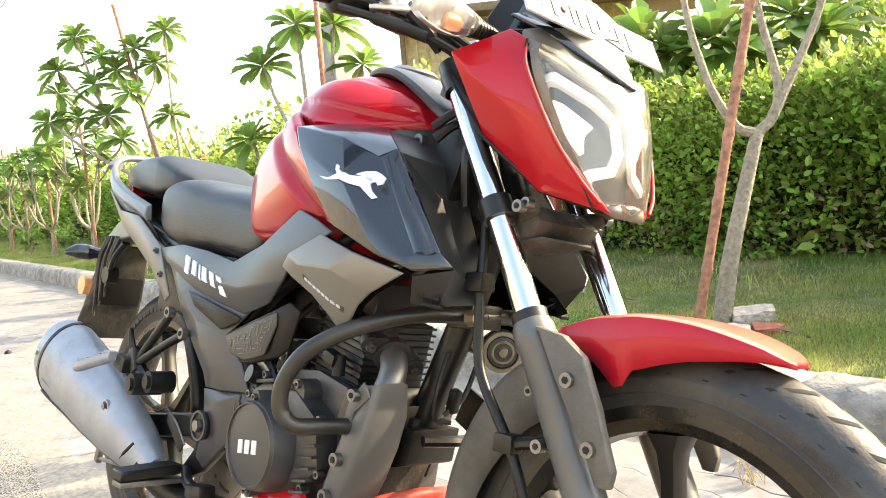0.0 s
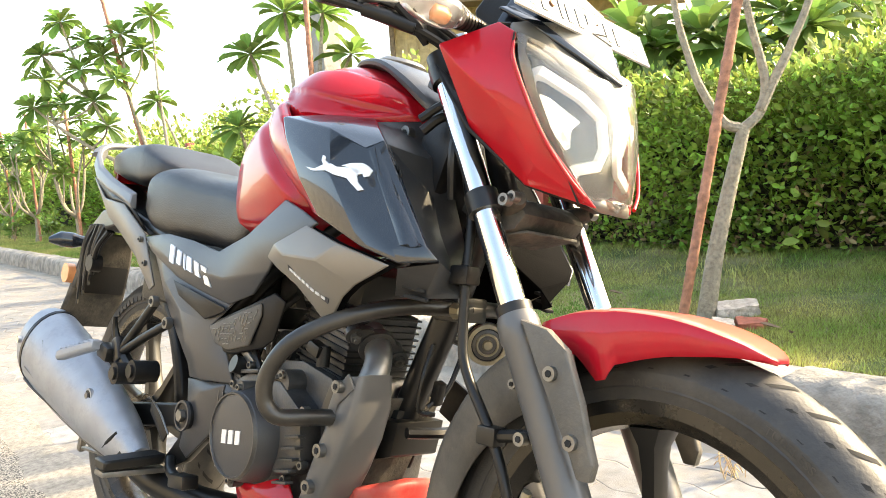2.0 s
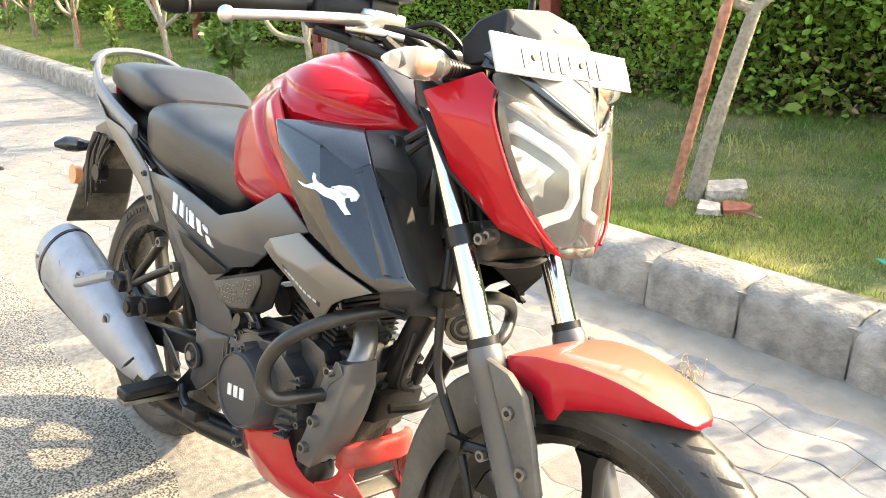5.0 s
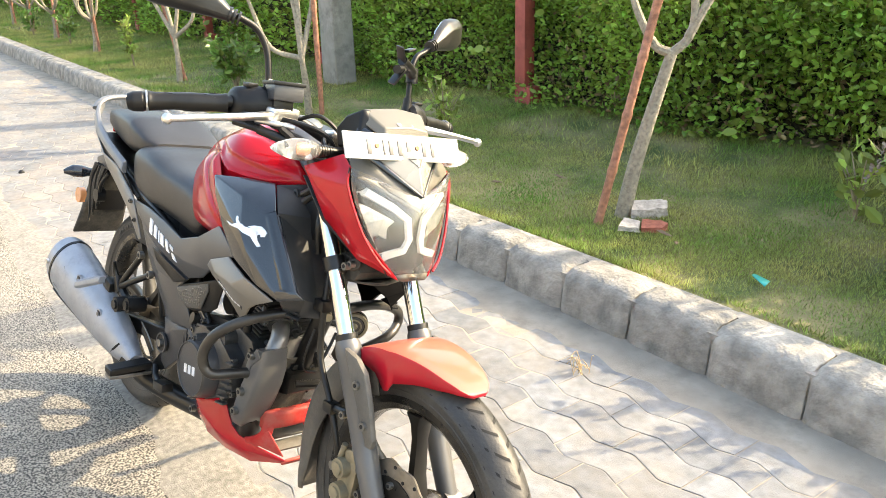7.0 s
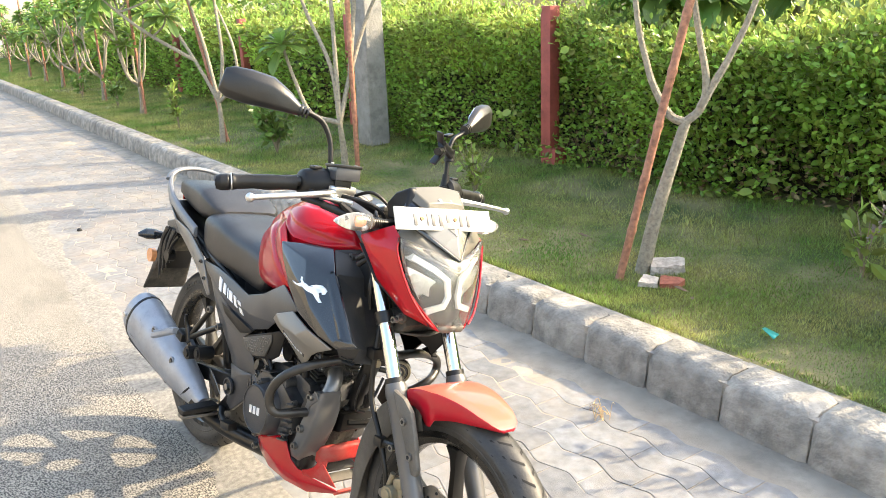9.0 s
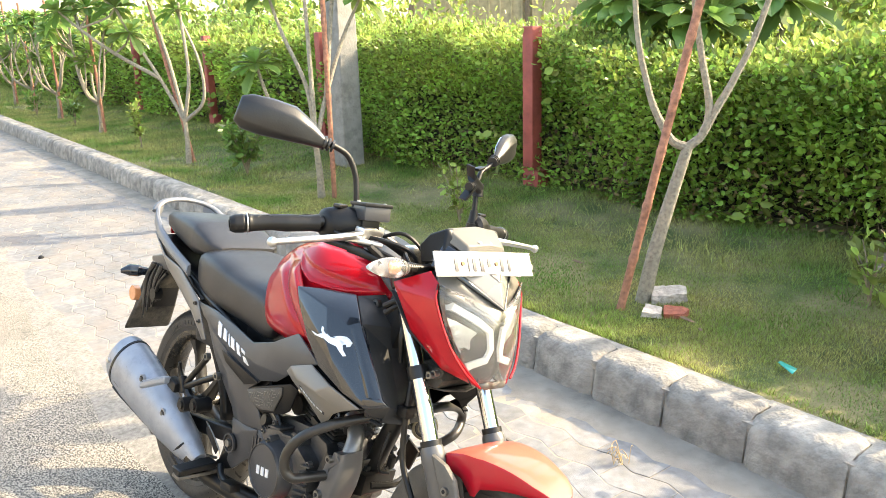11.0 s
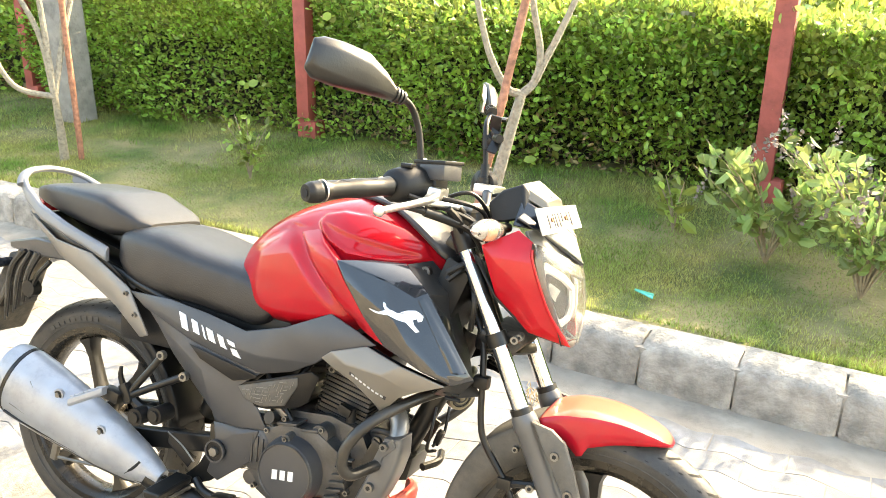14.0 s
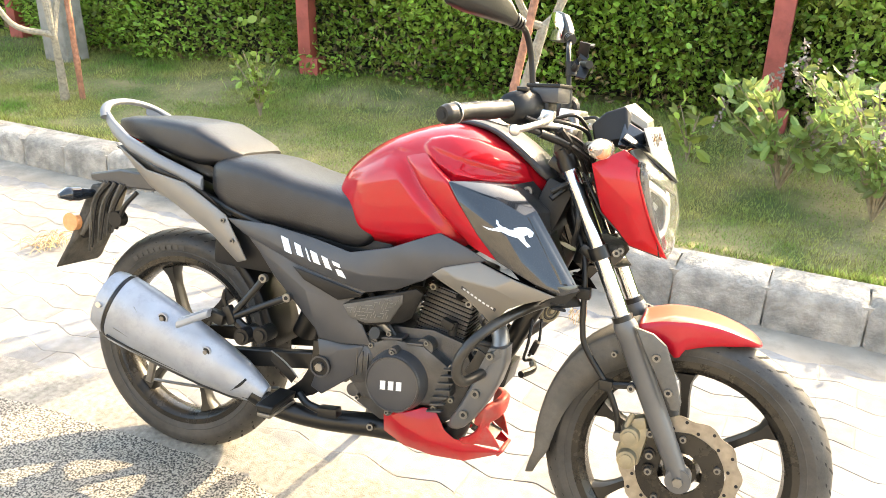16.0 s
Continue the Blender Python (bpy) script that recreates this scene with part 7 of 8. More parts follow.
def hedge(s0, s1, dens, size, name_seed):
    r = np.random.default_rng(name_seed)
    chunks, light = [], []
    n = int((s1 - s0) * 1.45 * dens)
    s = r.uniform(s0, s1, n)
    z = HEDGE_Z + r.uniform(0.0, 1.0, n) ** 0.85 * (hedge_top(s) - HEDGE_Z + 0.06)
    bulge = 0.10 * np.sin(s * 2.1) + 0.07 * np.sin(s * 4.7 + z * 3.0) + 0.08 * np.sin(z * 5.1 + s)
    v = HEDGE_V + bulge - 0.04 + 0.32 * r.uniform(0, 1, n) ** 1.5 + 0.10 * np.clip(0.4 - z, 0, 1)
    pos = np.stack([s, v, z], 1)
    up = z > 1.05 - 0.57 * np.clip((s - 0.6) / 2.2, 0, 1) + 0.12 * np.sin(s * 2.3) + r.normal(0, 0.16, n)
    up |= r.uniform(0, 1, n) < 0.42 * np.clip((s - 0.2) / 1.6, 0, 1)
    chunks.append(leaf_arrays(r, pos[~up], np.array([[0, -0.9, 0.35]]), size, 0.62, 0.55, 0.1))
    light.append(leaf_arrays(r, pos[up], np.array([[0, -0.8, 0.45]]), size, 0.62, 0.55, 0.1))
    n = int((s1 - s0) * 0.7 * dens)
    s, v = r.uniform(s0, s1, n), HEDGE_V + r.uniform(0.1, 1.0, n)
    z = 0.85 + (hedge_top(s) - 0.83) * r.uniform(0, 1, n)
    chunks.append(leaf_arrays(r, np.stack([s, v, z], 1), np.array([[0, -0.5, 0.5]]), size * 1.2, 0.62, 0.8))
    n = int((s1 - s0) * 0.08 * dens)
    s, z = r.uniform(s0, s1, n), HEDGE_Z + np.abs(r.normal(0, 0.28, n))
    dry.append(leaf_arrays(r, np.stack([s, HEDGE_V + 0.10 * np.sin(s * 2.1) + r.uniform(0.03, 0.17, n), z], 1), np.array([[0, -0.7, 0.1]]), size * 0.9, 0.55, 0.9))
    # loose shoots over the top, and the top itself
    n = int((s1 - s0) * 0.9 * dens)
    s, v = r.uniform(s0, s1, n), HEDGE_V + 0.05 + r.uniform(0, 1.2, n)
    z = hedge_top(s) - 0.02 + 0.05 * np.sin(s * 3.3) + 0.05 * np.sin(s * 1.3 + v * 2) + np.abs(r.normal(0, 0.07, n))
    light.append(leaf_arrays(r, np.stack([s, v, z], 1), np.array([[0, -0.2, 0.9]]), size * 1.1, 0.55, 0.6))
    for _ in range(int((s1 - s0) * 7)):
        b = np.array([r.uniform(s0, s1), HEDGE_V + r.uniform(0.0, 1.1), 0.0])
        b[2] = hedge_top(b[0])
        d = np.array([r.normal(0, 0.25), r.normal(-0.1, 0.25), 1.0])
        h = r.uniform(0.12, 0.28 if b[0] > -1.5 else 0.45)
        m = int(h * 55 * min(1, dens / 700)) + 4
        t = r.uniform(0, 1, m)[:, None]
        light.append(leaf_arrays(r, b + d * h * t + r.normal(0, 0.03, (m, 3)), np.array([[0, -0.2, 0.5]]), size * 1.15, 0.5, 0.9))
    # larger creeper leaves in patches
    for _ in range(int((s1 - s0) * 1.1)):
        c = np.array([r.uniform(s0, s1), HEDGE_V - 0.03, r.uniform(0.35, 1.2)])
        m = r.integers(6, 18)
        light.append(leaf_arrays(r, c + r.normal(0, 0.10, (m, 3)) * np.array([1, 0.25, 1]), np.array([[0, -0.8, 0.2]]), size * 1.6, 0.75, 0.7, 0.3))
    return chunks, light


hd = thing("hedge", STREET, "dense clipped green hedge with sunlit shoots on top", "hedge")
cs, ls = [], []
dry = []
for a, b, d, z, sd in ((4.5, 9.0, 500, 0.07, 4), (-0.8, 4.5, 3300, 0.042, 1), (-5.0, -0.8, 3500, 0.038, 6), (-13, -5.0, 1000, 0.058, 2), (-34, -13, 260, 0.09, 3)):
    c_, l_ = hedge(a, b, d, z, sd)
    cs += c_
    ls += l_
bulk("leaves", *gather(cs), LEAF, "dark green small hedge leaves", "", parent=hd)
bulk("young_leaves", *gather(ls), LEAFLIGHT, "yellow-green young shoots", "", parent=hd)
bulk("dry_leaves", *gather(dry), DRYLEAF, "dry brown leaves inside the hedge", "", parent=hd)
# solid filler behind the leaves, coloured near-black for the hedge's inner shade
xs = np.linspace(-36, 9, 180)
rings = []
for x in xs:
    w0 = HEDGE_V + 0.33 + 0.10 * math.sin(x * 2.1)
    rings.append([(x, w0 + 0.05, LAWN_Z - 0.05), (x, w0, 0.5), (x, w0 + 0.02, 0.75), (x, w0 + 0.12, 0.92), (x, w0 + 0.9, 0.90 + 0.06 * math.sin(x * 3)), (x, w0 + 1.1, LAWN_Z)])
part("core", loft(rings), HEDGESHADE, hd, "solid hedge filler, inner shade and twig brown put into its colour")
tr_ = random.Random(5)
for i in range(70):
    s, z = tr_.uniform(-5, 4), HEDGE_Z - 0.02
    o = part("twig", tube([(s, HEDGE_V + 0.14, z), (s + tr_.uniform(-0.06, 0.06), HEDGE_V + 0.12, z + 0.12), (s + tr_.uniform(-0.12, 0.12), HEDGE_V + 0.09, z + tr_.uniform(0.2, 0.3))], 0.0022, 4, 2), DARKWOOD, hd)

# ---- lawn grass ----
def grass(s0, s1, v0, v1, n, h, seed):
    r = np.random.default_rng(seed)
    s, v = r.uniform(s0, s1, n), r.uniform(v0, v1, n)
    keep = np.array([noise.noise((a * 1.1, b * 1.1, 9.0)) + 0.5 * noise.noise((a * 4, b * 4, 2.0)) for a, b in zip(s, v)]) + r.normal(0, 0.25, n) > -0.36
    s, v = s[keep], v[keep]
    n = len(s)
    base = np.stack([s, v, LAWN_Z - 0.016 + 0.095 * np.clip((v - 2.15) / 1.25, 0, 1)], 1)
    up = np.stack([r.normal(0, 0.45, n), r.normal(0, 0.45, n), np.ones(n)], 1)
    H = (h * r.uniform(0.5, 1.5, n))[:, None]
    side_ = np.stack([r.normal(0, 1, n), r.normal(0, 1, n), np.zeros(n)], 1)
    side_ /= np.linalg.norm(side_, axis=1)[:, None]
    wd = H * 0.05 + 0.0010
    vv = np.stack([base - side_ * wd, base + side_ * wd, base + up * H], 1).reshape(-1, 3)
    i = np.arange(n) * 3
    return vv, np.stack([i, i + 1, i + 2], 1)


gr_ = bulk("grass", *gather([grass(-4, 3.4, KERB_V + 0.228, HEDGE_V + 0.2, 460000, 0.0140, 4), grass(-14, -4, KERB_V + 0.228, HEDGE_V + 0.2, 130000, 0.030, 5), grass(-34, -14, KERB_V + 0.22, HEDGE_V + 0.2, 70000, 0.055, 7), grass(-4, 3.4, HEDGE_V - 0.7, HEDGE_V + 0.1, 7000, 0.040, 6), grass(-3.5, 3.4, KERB_V + 0.218, KERB_V + 0.26, 7000, 0.030, 8)]), GRASS, "short green grass, dry in patches", "grass")
gr_.matrix_basis = STREET

# ---- posts, pole ----
def world_at(s, v):
    return Matrix.Translation(street(s, v, lawn_z(v) - 0.02)) @ STREET


for s in (-11.2, -8.13, -5.05, -1.965, 1.114, 4.19):
    p = thing("fence_post", world_at(s, HEDGE_V + 0.03), "red painted square fence post in the hedge", "post", "red posts in the hedge")
    part("post", box(0, 0, 0.57, 0.105, 0.095, 1.16, 0.008), REDPOST, p)
    part("footing", box(0.03, 0.01, 0.06, 0.16, 0.12, 0.14, 0.02), REDPOST, p)
pole = thing("utility_pole", world_at(-3.98, 3.02), "grey concrete utility pole at the hedge", "pole")
part("shaft", loft([[(-0.13 * k, -0.10 * k, z), (0.13 * k, -0.10 * k, z), (0.13 * k, 0.10 * k, z), (-0.13 * k, 0.10 * k, z)] for z, k in ((0, 1.0), (1.5, 0.93), (4.0, 0.8), (6.5, 0.66))]), CONCRETE, pole, "", 30, 0, 0.012)

# ---- young trees with bamboo stakes ----
def rosette(r, c, up, size, n=17):
    """A tuft of long leaves, widest past the middle, with blunt tips that hang a little."""
    d0 = np.array(up) / np.linalg.norm(up)
    a = np.cross(d0, [0.3, 0.5, 0.8])
    a /= np.linalg.norm(a)
    b = np.cross(d0, a)
    dn = np.array([0, 0, -1.0])
    vs, fs = [], []
    for i in range(n):
        t = 2.4 * i
        el = 1.25 - 1.75 * (i / n) ** 0.8 + r.normal(0, 0.12)
        d = math.cos(el) * (math.cos(t) * a + math.sin(t) * b) + math.sin(el) * d0
        s = np.cross(d, d0 + 0.01)
        s /= np.linalg.norm(s)
        L, k = size * r.uniform(0.75, 1.15) * (0.75 + 0.35 * i / n), len(vs)
        wd = L * 0.215
        lift = np.cross(s, d) * wd * 0.4
        for f, w_, dr in ((0.18, 0.30, 0.0), (0.45, 0.75, 0.03), (0.75, 1.0, 0.09), (0.93, 0.65, 0.16)):
            p = c + d * L * f + dn * L * dr
            vs += [p + s * wd * w_ + lift * w_, p, p - s * wd * w_ + lift * w_]
        vs += [c, c + d * L + dn * L * 0.2]
        for q in range(3):
            o = k + 3 * q
            fs += [(o, o + 3, o + 4), (o, o + 4, o + 1), (o + 1, o + 4, o + 5), (o + 1, o + 5, o + 2)]
        fs += [(k + 12, k, k + 1), (k + 12, k + 1, k + 2), (k + 9, k + 13, k + 10), (k + 10, k + 13, k + 11)]
    return np.array(vs), np.array(fs)


def grow(name, base, trunk, limbs, stakes, leaf, seed, label, extra=()):
    """trunk: points; limbs: list of point lists; all relative to the base."""
    r = np.random.default_rng(seed)
    t = thing(name, Matrix.Translation(base), label, "tree", "young trees along the kerb")
    k = len(trunk)
    part("trunk", tube(trunk, [(0.036 if seed == 31 else 0.031) * (1 - 0.35 * i / (k - 1)) for i in range(k)], 12), BARK, t)
    for l in limbs:
        m = len(l)
        part("limb", tube(l, [0.021 * (1 - 0.5 * i / (m - 1)) for i in range(m)], 9), BARK, t)
    ch = []
    for l in limbs:
        e, p = np.array(l[-1]), np.array(l[-2])
        ch.append(rosette(r, e, e - p + np.array([0, 0, 0.1]), leaf, 24))
    for e in extra:
        foot = min((p for l in limbs for p in l[1:3]), key=lambda p: (Vector(p) - Vector(e)).length + (2 if p[2] > e[2] - 0.1 else 0))
        bend = (Vector(foot) + Vector(e)) / 2 + Vector((e[0] - foot[0], e[1] - foot[1], 0)) * 0.25
        part("twig", tube([foot, tuple(bend), e], [0.012, 0.010, 0.008], 7, 4), BARK, t)
        ch.append(rosette(r, np.array(e), np.array([r.normal(0, 0.3), r.normal(0, 0.3), 1]), leaf, 22))
    if ch:
        bulk("crown", *gather(ch), ROSETTE, "rosettes of long glossy leaves", "", parent=t)
    for a, b in stakes:
        st = thing("stake", Matrix.Translation(base), "reddish bamboo stake beside a young tree", "stake", "bamboo stakes")
        a, b = Vector(a), Vector(b)
        pts, rs = [], []
        m = 9
        for i in range(m):
            for o, q in ((-0.012, 0.019), (0.0, 0.0225), (0.012, 0.019)):
                pts.append(a + (b - a) * min(1, max(0, (i / (m - 1) + o))))
                rs.append(q)
        part("cane", tube(pts, rs, 10, smooth=False), BAMBOO, st)
    return t


grow("plumeria_tree", (0.300, 2.165, 0.145), [(0, 0, 0), (0.035, 0.03, 0.25), (0.080, 0.075, 0.5), (0.126, 0.109, 0.715)],
     [[(0.126, 0.109, 0.715), (0.066, 0.079, 0.745), (0.012, 0.044, 0.85), (-0.028, 0.019, 0.98), (-0.074, -0.016, 1.26), (-0.148, 0.004, 1.95)],
      [(0.126, 0.109, 0.715), (0.176, 0.149, 0.78), (0.192, 0.154, 0.90), (0.152, 0.134, 1.12), (0.116, 0.109, 1.40), (0.092, 0.104, 1.9)],
      [(0.176, 0.144, 0.78), (0.217, 0.169, 0.88), (0.266, 0.209, 1.00), (0.346, 0.259, 1.24), (0.472, 0.324, 1.8)]],
     [((-0.02, -0.150, 0), (0.282, 0.116, 1.9))], 0.36, 31, "young pale-barked tree tied to a leaning bamboo stake")
grow("plumeria_tree", (-2.83, 2.56, 0.145), [(0, 0, 0), (0.025, -0.02, 0.22), (0.06, -0.06, 0.445)],
     [[(0.06, -0.06, 0.44), (-0.12, -0.20, 0.52), (-0.20, -0.28, 0.80), (-0.24, -0.33, 1.04)], [(0.06, -0.06, 0.44), (-0.02, -0.05, 0.85), (-0.22, -0.10, 1.25), (-0.32, -0.14, 1.55)],
      [(0.06, -0.06, 0.44), (0.07, 0.06, 0.80), (0.10, 0.22, 1.20), (0.17, 0.36, 1.50)], [(0.06, -0.06, 0.44), (0.0, -0.02, 1.0), (-0.10, 0.04, 1.45), (-0.16, 0.06, 1.82)], [(0.07, 0.06, 0.80), (0.05, 0.15, 1.30), (0.03, 0.25, 1.80)]],
     [((0.10, 0.05, 0), (0.12, 0.05, 2.1))], 0.235, 40, "young pale-barked tree with leaf rosettes and a bamboo stake")
grow("plumeria_tree", (-5.42, 2.74, 0.145), [(0, 0, 0), (0.0, 0.01, 0.2), (-0.02, 0.02, 0.42)],
     [[(-0.02, 0.02, 0.42), (-0.22, -0.10, 0.85), (-0.52, -0.34, 1.55), (-0.72, -0.48, 2.30)], [(-0.02, 0.02, 0.42), (0.05, 0.08, 0.9), (-0.05, 0.10, 1.6), (-0.13, 0.14, 2.30)], [(-0.02, 0.02, 0.42), (-0.18, 0.0, 1.0), (-0.30, -0.08, 1.6), (-0.33, -0.09, 2.15)],
      [(-0.22, -0.10, 0.85), (-0.50, -0.40, 1.1), (-0.76, -0.62, 1.35), (-0.89, -0.75, 1.52)], [(-0.02, 0.02, 0.42), (0.14, 0.16, 0.62), (0.10, 0.18, 1.0), (-0.09, 0.09, 1.50)], [(-0.52, -0.34, 1.55), (-0.70, -0.50, 1.75), (-0.83, -0.64, 2.0)]],
     [((0.0, 0.06, 0), (-0.55, -0.15, 2.6))], 0.215, 41, "young tree with many leaf rosettes and a leaning bamboo stake",
     [(-0.44, -0.23, 1.96), (-0.59, -0.40, 1.84), (-0.50, -0.34, 1.54), (-0.41, -0.27, 1.30), (-0.62, -0.30, 2.12), (-0.22, 0.06, 2.0), (-0.98, -0.6, 1.8), (-0.25, -0.2, 1.72), (-0.80, -0.5, 1.55)])
TR = random.Random(9)
for i, (x, y, hgt) in enumerate(((-8.85, 3.16, 2.05), (-11.5, 3.5, 1.9), (-13.4, 3.7, 1.8), (-15.4, 3.95, 1.9), (-17.6, 4.2, 1.8), (-20.2, 4.5, 2.0), (-23.5, 4.8, 2.0))):
    q = lambda a: TR.uniform(-a, a)
    tk = [(0, 0, 0), (0.01, 0.02, 0.2), (0.0, 0.02, 0.40)]
    lim = []
    for j in range(5):
        a = 2 * math.pi * j / 5 + q(0.5)
        w_ = TR.uniform(0.25, 0.6)
        hh = hgt * TR.uniform(0.62, 1.0)
        lim.append([(0.0, 0.02, 0.40), (w_ * 0.45 * math.cos(a), w_ * 0.45 * math.sin(a), 0.58), (w_ * 0.75 * math.cos(a), w_ * 0.75 * math.sin(a), (0.40 + hh) * 0.5), (w_ * math.cos(a + 0.3), w_ * math.sin(a + 0.3), hh)])
    ext = [(l[2][0] * 1.2 + q(0.25), l[2][1] * 1.2 + q(0.25), l[2][2] + TR.uniform(0.0, 0.6)) for l in lim for _ in range(2)]
    grow("plumeria_tree", (x, y, 0.145), tk, lim, [((0.11, 0.02, 0), (0.10 + q(0.15), 0.02, hgt * 1.05))], 0.20, 42 + i, "young pale-barked tree with leaf rosettes and a bamboo stake", ext)


# ---- small bushes on the lawn ----
TWIG = mat("brown_twig", (0.26, 0.21, 0.14), 0.9, 0, 0.3, 30)
SHRUBLEAF = mat("dusty_shrub_leaf", (0.19, 0.31, 0.085), 0.5, 0, 0.3, 4, island=0.5, translucent=0.4, tint=(0.31, 0.40, 0.14))
SPIKE = mat("grey_pink_flower_spike", (0.24, 0.20, 0.17), 0.9, 0, 0.2, 30, island=0.25)

def bush(x, y, h, w_, n, leaf, seed, label, stems=9):
    r = np.random.default_rng(seed)
    t = thing("shrub", Matrix.Translation((x, y, lawn_z(0.106 * x + 0.994 * y) - 0.012)), label, "shrub", "small shrubs on the lawn")
    ch = []
    for i in range(stems):
        a, l = r.uniform(0, 6.28), r.uniform(0.6, 1.0)
        e = np.array([w_ * l * math.cos(a) * r.uniform(0.3, 1), w_ * l * math.sin(a) * r.uniform(0.3, 1), h * l])
        part("stem", tube([(0, 0, 0), tuple(e * 0.5 * np.array([0.7, 0.7, 1.1])), tuple(e)], [0.005, 0.004, 0.002], 6, 3), TWIG, t)
        m = n // stems
        tt = r.uniform(0.35, 1.0, m)[:, None]
        ch.append(leaf_arrays(r, e * tt * np.array([0.9, 0.9, 1.0]) + r.normal(0, 0.015, (m, 3)), np.array([[math.cos(a) * 0.4, math.sin(a) * 0.4, 0.5]]), leaf, 0.5, 0.6))
    if "spikes" in label:
        sv = []
        for i in range(14):
            a = r.uniform(0, 6.28)
            c0 = np.array([w_ * r.uniform(0.1, 0.9) * math.cos(a), w_ * r.uniform(0.1, 0.9) * math.sin(a), h * r.uniform(0.3, 0.9)])
            m = 34
            tt = r.uniform(0, 1, m)[:, None]
            sv.append(leaf_arrays(r, c0 + tt * np.array([[r.normal(0, 0.03), r.normal(0, 0.03), 0.16]]) + r.normal(0, 0.006, (m, 3)), np.array([[0, 0, 0.5]]), 0.020, 0.7, 0.9))
        bulk("flower_spike", *gather(sv), SPIKE, "", "", parent=t)
    bulk("foliage", *gather(ch), SHRUBLEAF if "spikes" in label else LEAFLIGHT if seed % 2 else ROSETTE, "", "", parent=t)


for a in ((-1.38, 2.63, 0.40, 0.20, 130, 0.050, 1, "thin straggly shrub on the lawn", 9), (1.55, 2.40, 0.50, 0.45, 300, 0.078, 3, "straggly lawn shrub with grey flower spikes", 18), (1.12, 2.62, 0.30, 0.16, 46, 0.075, 5, "low broad-leaved shrub on the lawn", 5),
          (1.92, 2.16, 0.62, 0.55, 820, 0.050, 7, "straggly lawn shrub with grey flower spikes", 24), (-4.22, 2.72, 0.50, 0.34, 420, 0.075, 2, "bushy dark shrub beside a young tree", 14), (-6.8, 2.85, 0.62, 0.16, 120, 0.07, 9, "slim yellow-green shrub on the lawn", 7),
          (-10.2, 3.3, 0.5, 0.2, 110, 0.08, 4, "slim dark shrub on the lawn", 7), (-12.6, 3.5, 0.5, 0.25, 120, 0.09, 6, "slim dark shrub on the lawn", 7)):
    bush(*a)

# ---- bricks, straw, scraps ----
BR1, BR2 = (0.385, 2.24), (0.468, 2.06)
def slab(pts, h, material, parent, name):
    """A broken slab: an uneven outline with sloping sides."""
    r = random.Random(len(pts) + int(h * 1000))
    lo = [(x * 1.04, y * 1.04, 0) for x, y in pts]
    hi = [(x * r.uniform(0.92, 1.0), y * r.uniform(0.92, 1.0), h + r.uniform(-0.004, 0.004)) for x, y in pts]
    b = loft([lo, [(x * 1.0, y * 1.0, h * 0.5) for x, y in pts], hi])
    bmesh.ops.subdivide_edges(b, edges=b.edges, cuts=3, use_grid_fill=True)
    bmesh.ops.triangulate(b, faces=b.faces)
    for v in b.verts:
        n_ = noise.noise_vector(v.co * 26) * 0.007 + noise.noise_vector(v.co * 70) * 0.003
        v.co += n_ if v.co.z > 0.002 else Vector((n_.x, n_.y, 0))
    return part(name, b, material, parent, "", 25)


bk = thing("brick", pose(BR1[0], BR1[1], LAWN_Z - 0.004, 8, -4, 42) @ Matrix.Diagonal((0.80, 0.95, 0.72, 1)), "whitewashed brick lying at the tree's foot", "brick")
slab([(-0.10, -0.055), (0.02, -0.062), (0.095, -0.050), (0.105, 0.01), (0.088, 0.058), (0.0, 0.050), (-0.09, 0.055)], 0.062, BRICKWHITE, bk, "block")
bk = thing("brick", pose(BR2[0], BR2[1], LAWN_Z - 0.010, 4, 3, 38) @ Matrix.Diagonal((0.84, 1.0, 0.55, 1)), "broken brick with white plaster at the tree's foot", "brick")
slab([(-0.115, -0.045), (-0.01, -0.05), (0.0, 0.04), (-0.085, 0.052)], 0.040, BRICKWHITE, bk, "plaster_end")
slab([(0.004, -0.050), (0.10, -0.040), (0.135, 0.0), (0.11, 0.045), (0.008, 0.040)], 0.046, BRICKRED, bk, "clay_end")


def straw(x, y, z, n, l, seed):
    r = random.Random(seed)
    b = bmesh.new()
    for i in range(n):
        a = r.uniform(0, 6.28)
        o = (r.gauss(0, l * 0.25), r.gauss(0, l * 0.25), 0.002)
        e = (o[0] + l * r.uniform(0.3, 0.7) * math.cos(a), o[1] + l * r.uniform(0.3, 0.7) * math.sin(a), r.uniform(0.004, 0.05))
        tube([o, ((o[0] + e[0]) / 2, (o[1] + e[1]) / 2, e[2] + 0.012), e], 0.0014, 4, 2, bm=b)
    ob = part("straw_wisp", b, STRAW)
    ob.matrix_basis = Matrix.Translation((x, y, z))
    tagged(ob, "wisp of dry straw on the pavers", "straw", "straw on the pavers", "stuff")


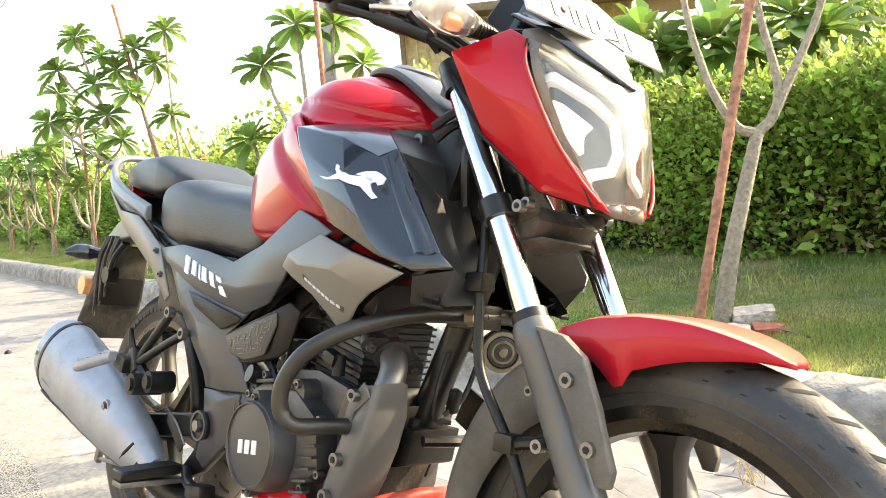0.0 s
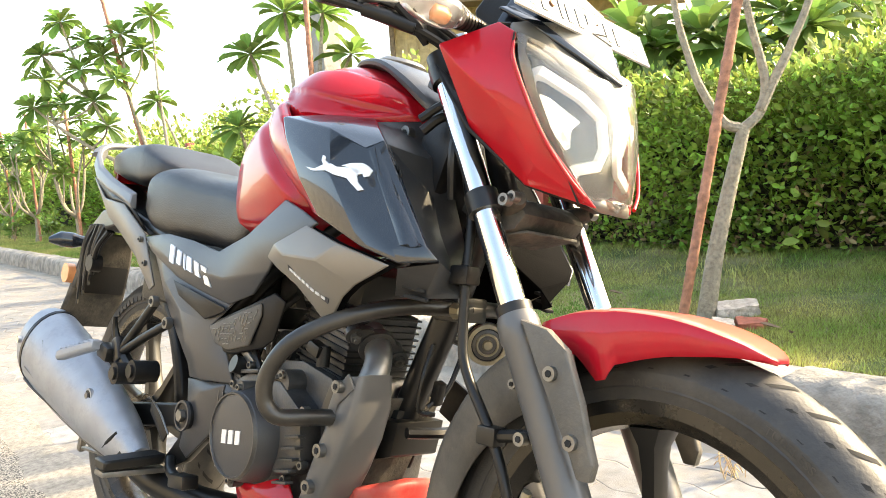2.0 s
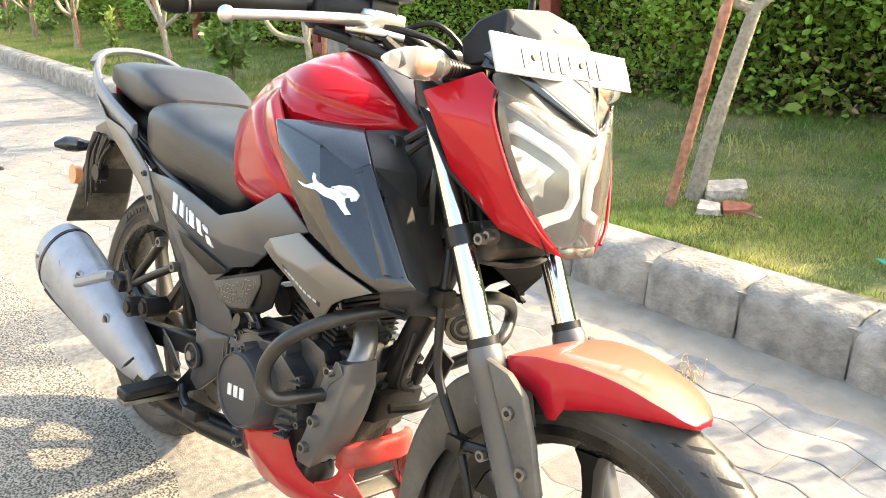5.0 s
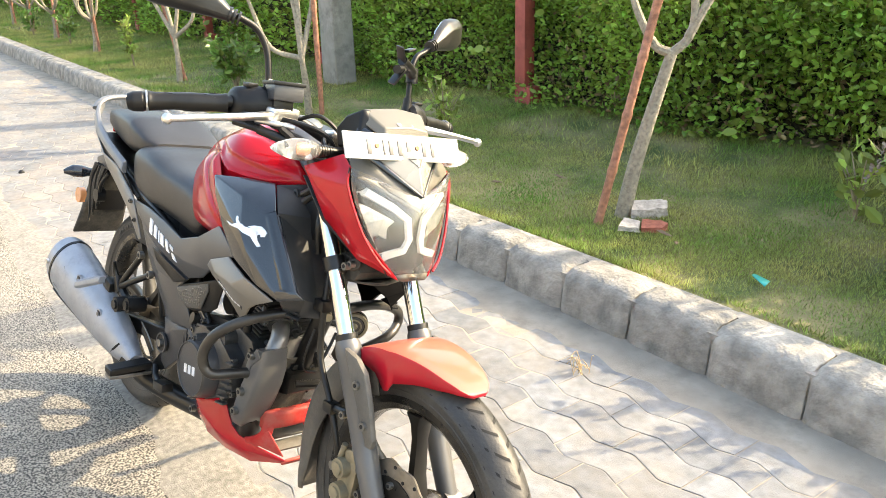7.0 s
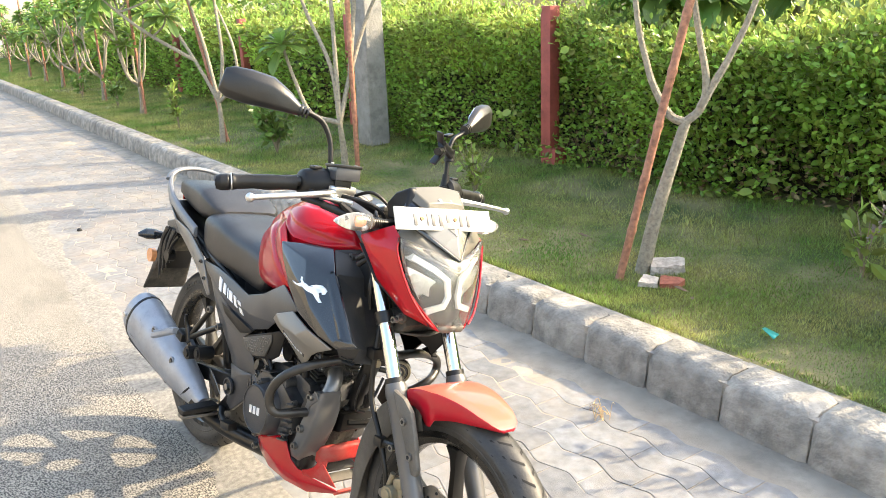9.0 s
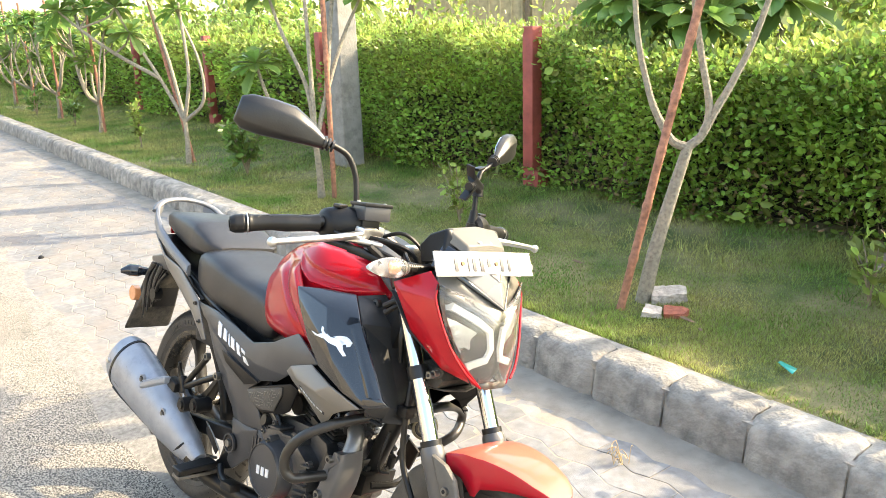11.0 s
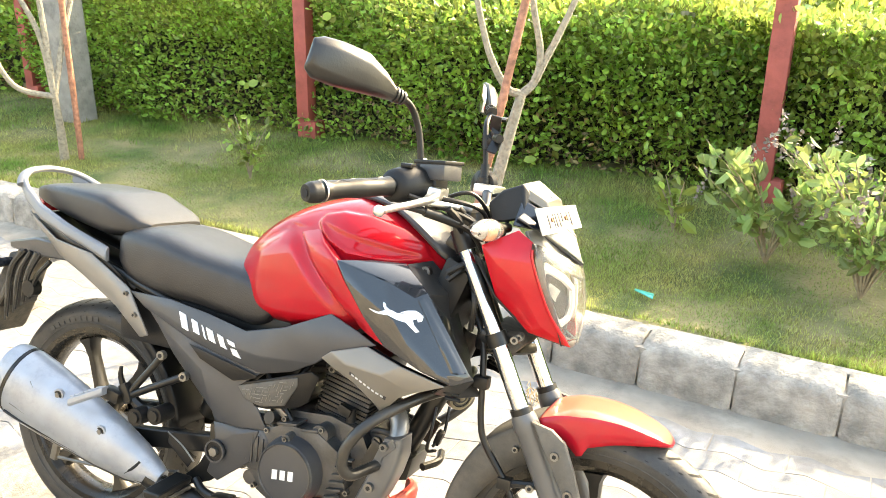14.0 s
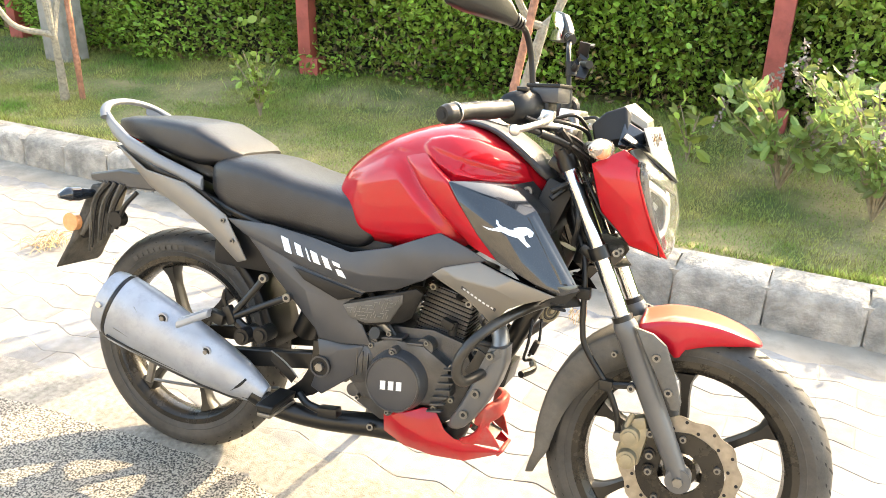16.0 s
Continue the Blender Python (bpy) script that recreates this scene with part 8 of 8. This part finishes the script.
straw(0.896, 1.116, 0.006, 14, 0.07, 3)
straw(-1.35, 0.93, 0.006, 60, 0.14, 4)
straw(-0.9, 0.85, 0.006, 6, 0.05, 6)
sc = part("plastic_scrap", facets([(0, 0, 0), (0.10, 0.012, 0.012), (0.13, -0.02, 0.006), (0.02, -0.02, 0.004)], [(0, 1, 2, 3)]), TEAL, None, "", 30, 0.001)
sc.matrix_basis = pose(1.08, 1.87, 0.175, 0, 0, -40)
tagged(sc, "torn teal plastic scrap lying in the grass", "litter")
for x, y, a in ((-0.22, 2.35, 20), (-0.42, 2.10, 70), (0.72, 1.93, 120), (0.62, 2.0, 10)):
    lf = thing("dry_leaf", pose(x, y, lawn_z(0.106 * x + 0.994 * y) + 0.014, 10, 14, a) @ Matrix.Scale(0.7, 4), "curled dark dry leaf on the lawn", "leaf", "dry leaves on the lawn")
    part("blade", facets([(-0.05, 0, 0.006), (-0.02, 0.014, 0.014), (0.03, 0.012, 0.010), (0.055, 0, 0.012), (0.03, -0.012, 0.012), (-0.02, -0.013, 0.010), (0.0, 0, 0)], [(0, 1, 6), (1, 2, 6), (2, 3, 6), (3, 4, 6), (4, 5, 6), (5, 0, 6)]), DARKWOOD, lf, "", 40, 0.001)
pb_ = thing("pebble", Matrix.Translation((-3.33, 0.64, 0.004)), "small black stone on the pavers", "stone")
b = bmesh.new()
bmesh.ops.create_icosphere(b, subdivisions=2, radius=0.02)
part("stone", b, CABLE, pb_)

# ---- beyond the hedge: hut, far bushes, wires ----
tall = []
tr2 = np.random.default_rng(55)
for i in range(150):
    s_ = tr2.uniform(-34, 4.2)
    v_ = HEDGE_V + (tr2.uniform(1.8, 3.2) if s_ > -4 else tr2.uniform(0.75, 2.6))
    h_ = tr2.uniform(1.5, 1.95) if s_ > -4 else tr2.uniform(1.6, 2.3)
    m = 150 if s_ > -8 else 90
    t = tr2.uniform(0.25, 1.0, m)
    p = np.stack([s_ + tr2.normal(0, 0.30, m) * (1.1 - 0.6 * t), v_ + tr2.normal(0, 0.25, m) * (1.1 - 0.6 * t), h_ * t], 1)
    tall.append(leaf_arrays(tr2, p, np.array([[0, -0.3, 0.6]]), 0.085 if s_ > -8 else 0.12, 0.55, 0.8))
for i in range(85):
    s_, v_ = tr2.uniform(-1.8, 9.0), HEDGE_V + tr2.uniform(2.4, 3.8)
    h_ = tr2.uniform(2.1, 2.9) if s_ < 1.6 else tr2.uniform(1.6, 2.3)
    m = 110 if s_ < 1.6 else 60
    t = tr2.uniform(0.2, 1.0, m)
    p = np.stack([s_ + tr2.normal(0, 0.30, m) * (1.1 - 0.6 * t), v_ + tr2.normal(0, 0.25, m) * (1.1 - 0.6 * t), h_ * t], 1)
    tall.append(leaf_arrays(tr2, p, np.array([[0, -0.3, 0.6]]), 0.085, 0.55, 0.8))
for i in range(70):
    s_, v_ = tr2.uniform(-2.3, 1.6), HEDGE_V + tr2.uniform(2.5, 3.8)
    h_ = tr2.uniform(1.9, 2.7)
    m = 130
    t = tr2.uniform(0.3, 1.0, m)
    p = np.stack([s_ + tr2.normal(0, 0.30, m) * (1.1 - 0.6 * t), v_ + tr2.normal(0, 0.25, m) * (1.1 - 0.6 * t), h_ * t], 1)
    tall.append(leaf_arrays(tr2, p, np.array([[0, -0.3, 0.6]]), 0.085, 0.55, 0.8))
ts = bulk("tall_shrubs", *gather(tall), LEAFLIGHT, "loose sunlit shrubs growing behind the hedge", "shrubs")
ts.matrix_basis = STREET
hut = thing("hut", pose(-8.5, 11.6, 0.15, 0, 0, 40), "bamboo-mat hut with a low dark roof behind the hedge", "hut")
part("wall", box(0, 0, 1.8, 4.2, 3.0, 3.6, 0), THATCH, hut, "bamboo mat wall")
for i in range(22):
    part("batten", box(-2.05 + i * 0.195, -1.52, 1.8, 0.03, 0.04, 3.6, 0.004), THATCH, hut)
for x in (-2.1, 0, 2.1):
    part("post", box(x, -1.56, 1.8, 0.09, 0.09, 3.6, 0.01), DARKWOOD, hut)
part("roof", box(2.2, -0.3, 3.72, 9.4, 4.4, 0.14, 0.02, (6, 0, 0)), DARKWOOD, hut, "low dark timber roof")
fr_ = np.random.default_rng(77)
ch = []
for i in range(60):
    s, v, h = fr_.uniform(-60, 30), fr_.uniform(7, 30), fr_.uniform(1.2, 3.2)
    if -17 < s < -5 and v < 14:
        continue
    m = 260
    p = fr_.normal(0, 1, (m, 3))
    p /= np.linalg.norm(p, axis=1)[:, None]
    p = p * fr_.uniform(0.6, 1.05, (m, 1)) * np.array([h * 0.8, h * 0.7, h * 0.55]) + np.array([s, v, h * 0.5])
    ch.append(leaf_arrays(fr_, p, np.array([[0, -0.2, 0.6]]), 0.32, 0.6, 0.8))
fb = bulk("far_bushes", *gather(ch), WOODS, "loose green bushes beyond the hedge", "bushes")
fb.matrix_basis = STREET
# strap-leaved palm-like plants over the hedge
for i, (x, y, z, l) in enumerate(((-1.05, 3.95, 1.58, 0.42), (-0.62, 4.05, 1.50, 0.42), (-1.45, 4.45, 1.50, 0.40), (-0.30, 4.45, 1.62, 0.40), (1.2, 4.3, 1.1, 0.6))):
    r = np.random.default_rng(90 + i)
    pl = thing("broad_leaf_plant", Matrix.Translation((x, y, z)), "long-leaved plant rising behind the hedge", "plant", "plants behind the hedge")
    bulk("fronds", *gather([rosette(r, np.array([0, 0, 0.0]), np.array([0, -0.15, 1.0]), l, 26), rosette(r, np.array([0.18, -0.05, -0.12]), np.array([0.3, -0.3, 1.0]), l * 0.9, 22)]), ROSETTE, "", "", parent=pl)
    part("stem", tube([(0, 0, -z + 0.1), (0, 0, -0.4), (0, 0, 0)], 0.03, 8), BARK, pl)
    part("stem", tube([(0, 0, -0.45), (0.13, -0.03, -0.32), (0.18, -0.05, -0.12)], 0.02, 8), BARK, pl)
wr = thing("overhead_wires", Matrix.Identity(4), "thin dark overhead wires", "wire")
for o in (0, 0.35, 0.6):
    part("wire", tube([(-60, 2 + o * 3, 9.5 - o), (-30, 6 + o, 7.2 - o), (-3.64, 3.40, 6.30 - o * 0.3)], 0.012, 5), CABLE, wr)
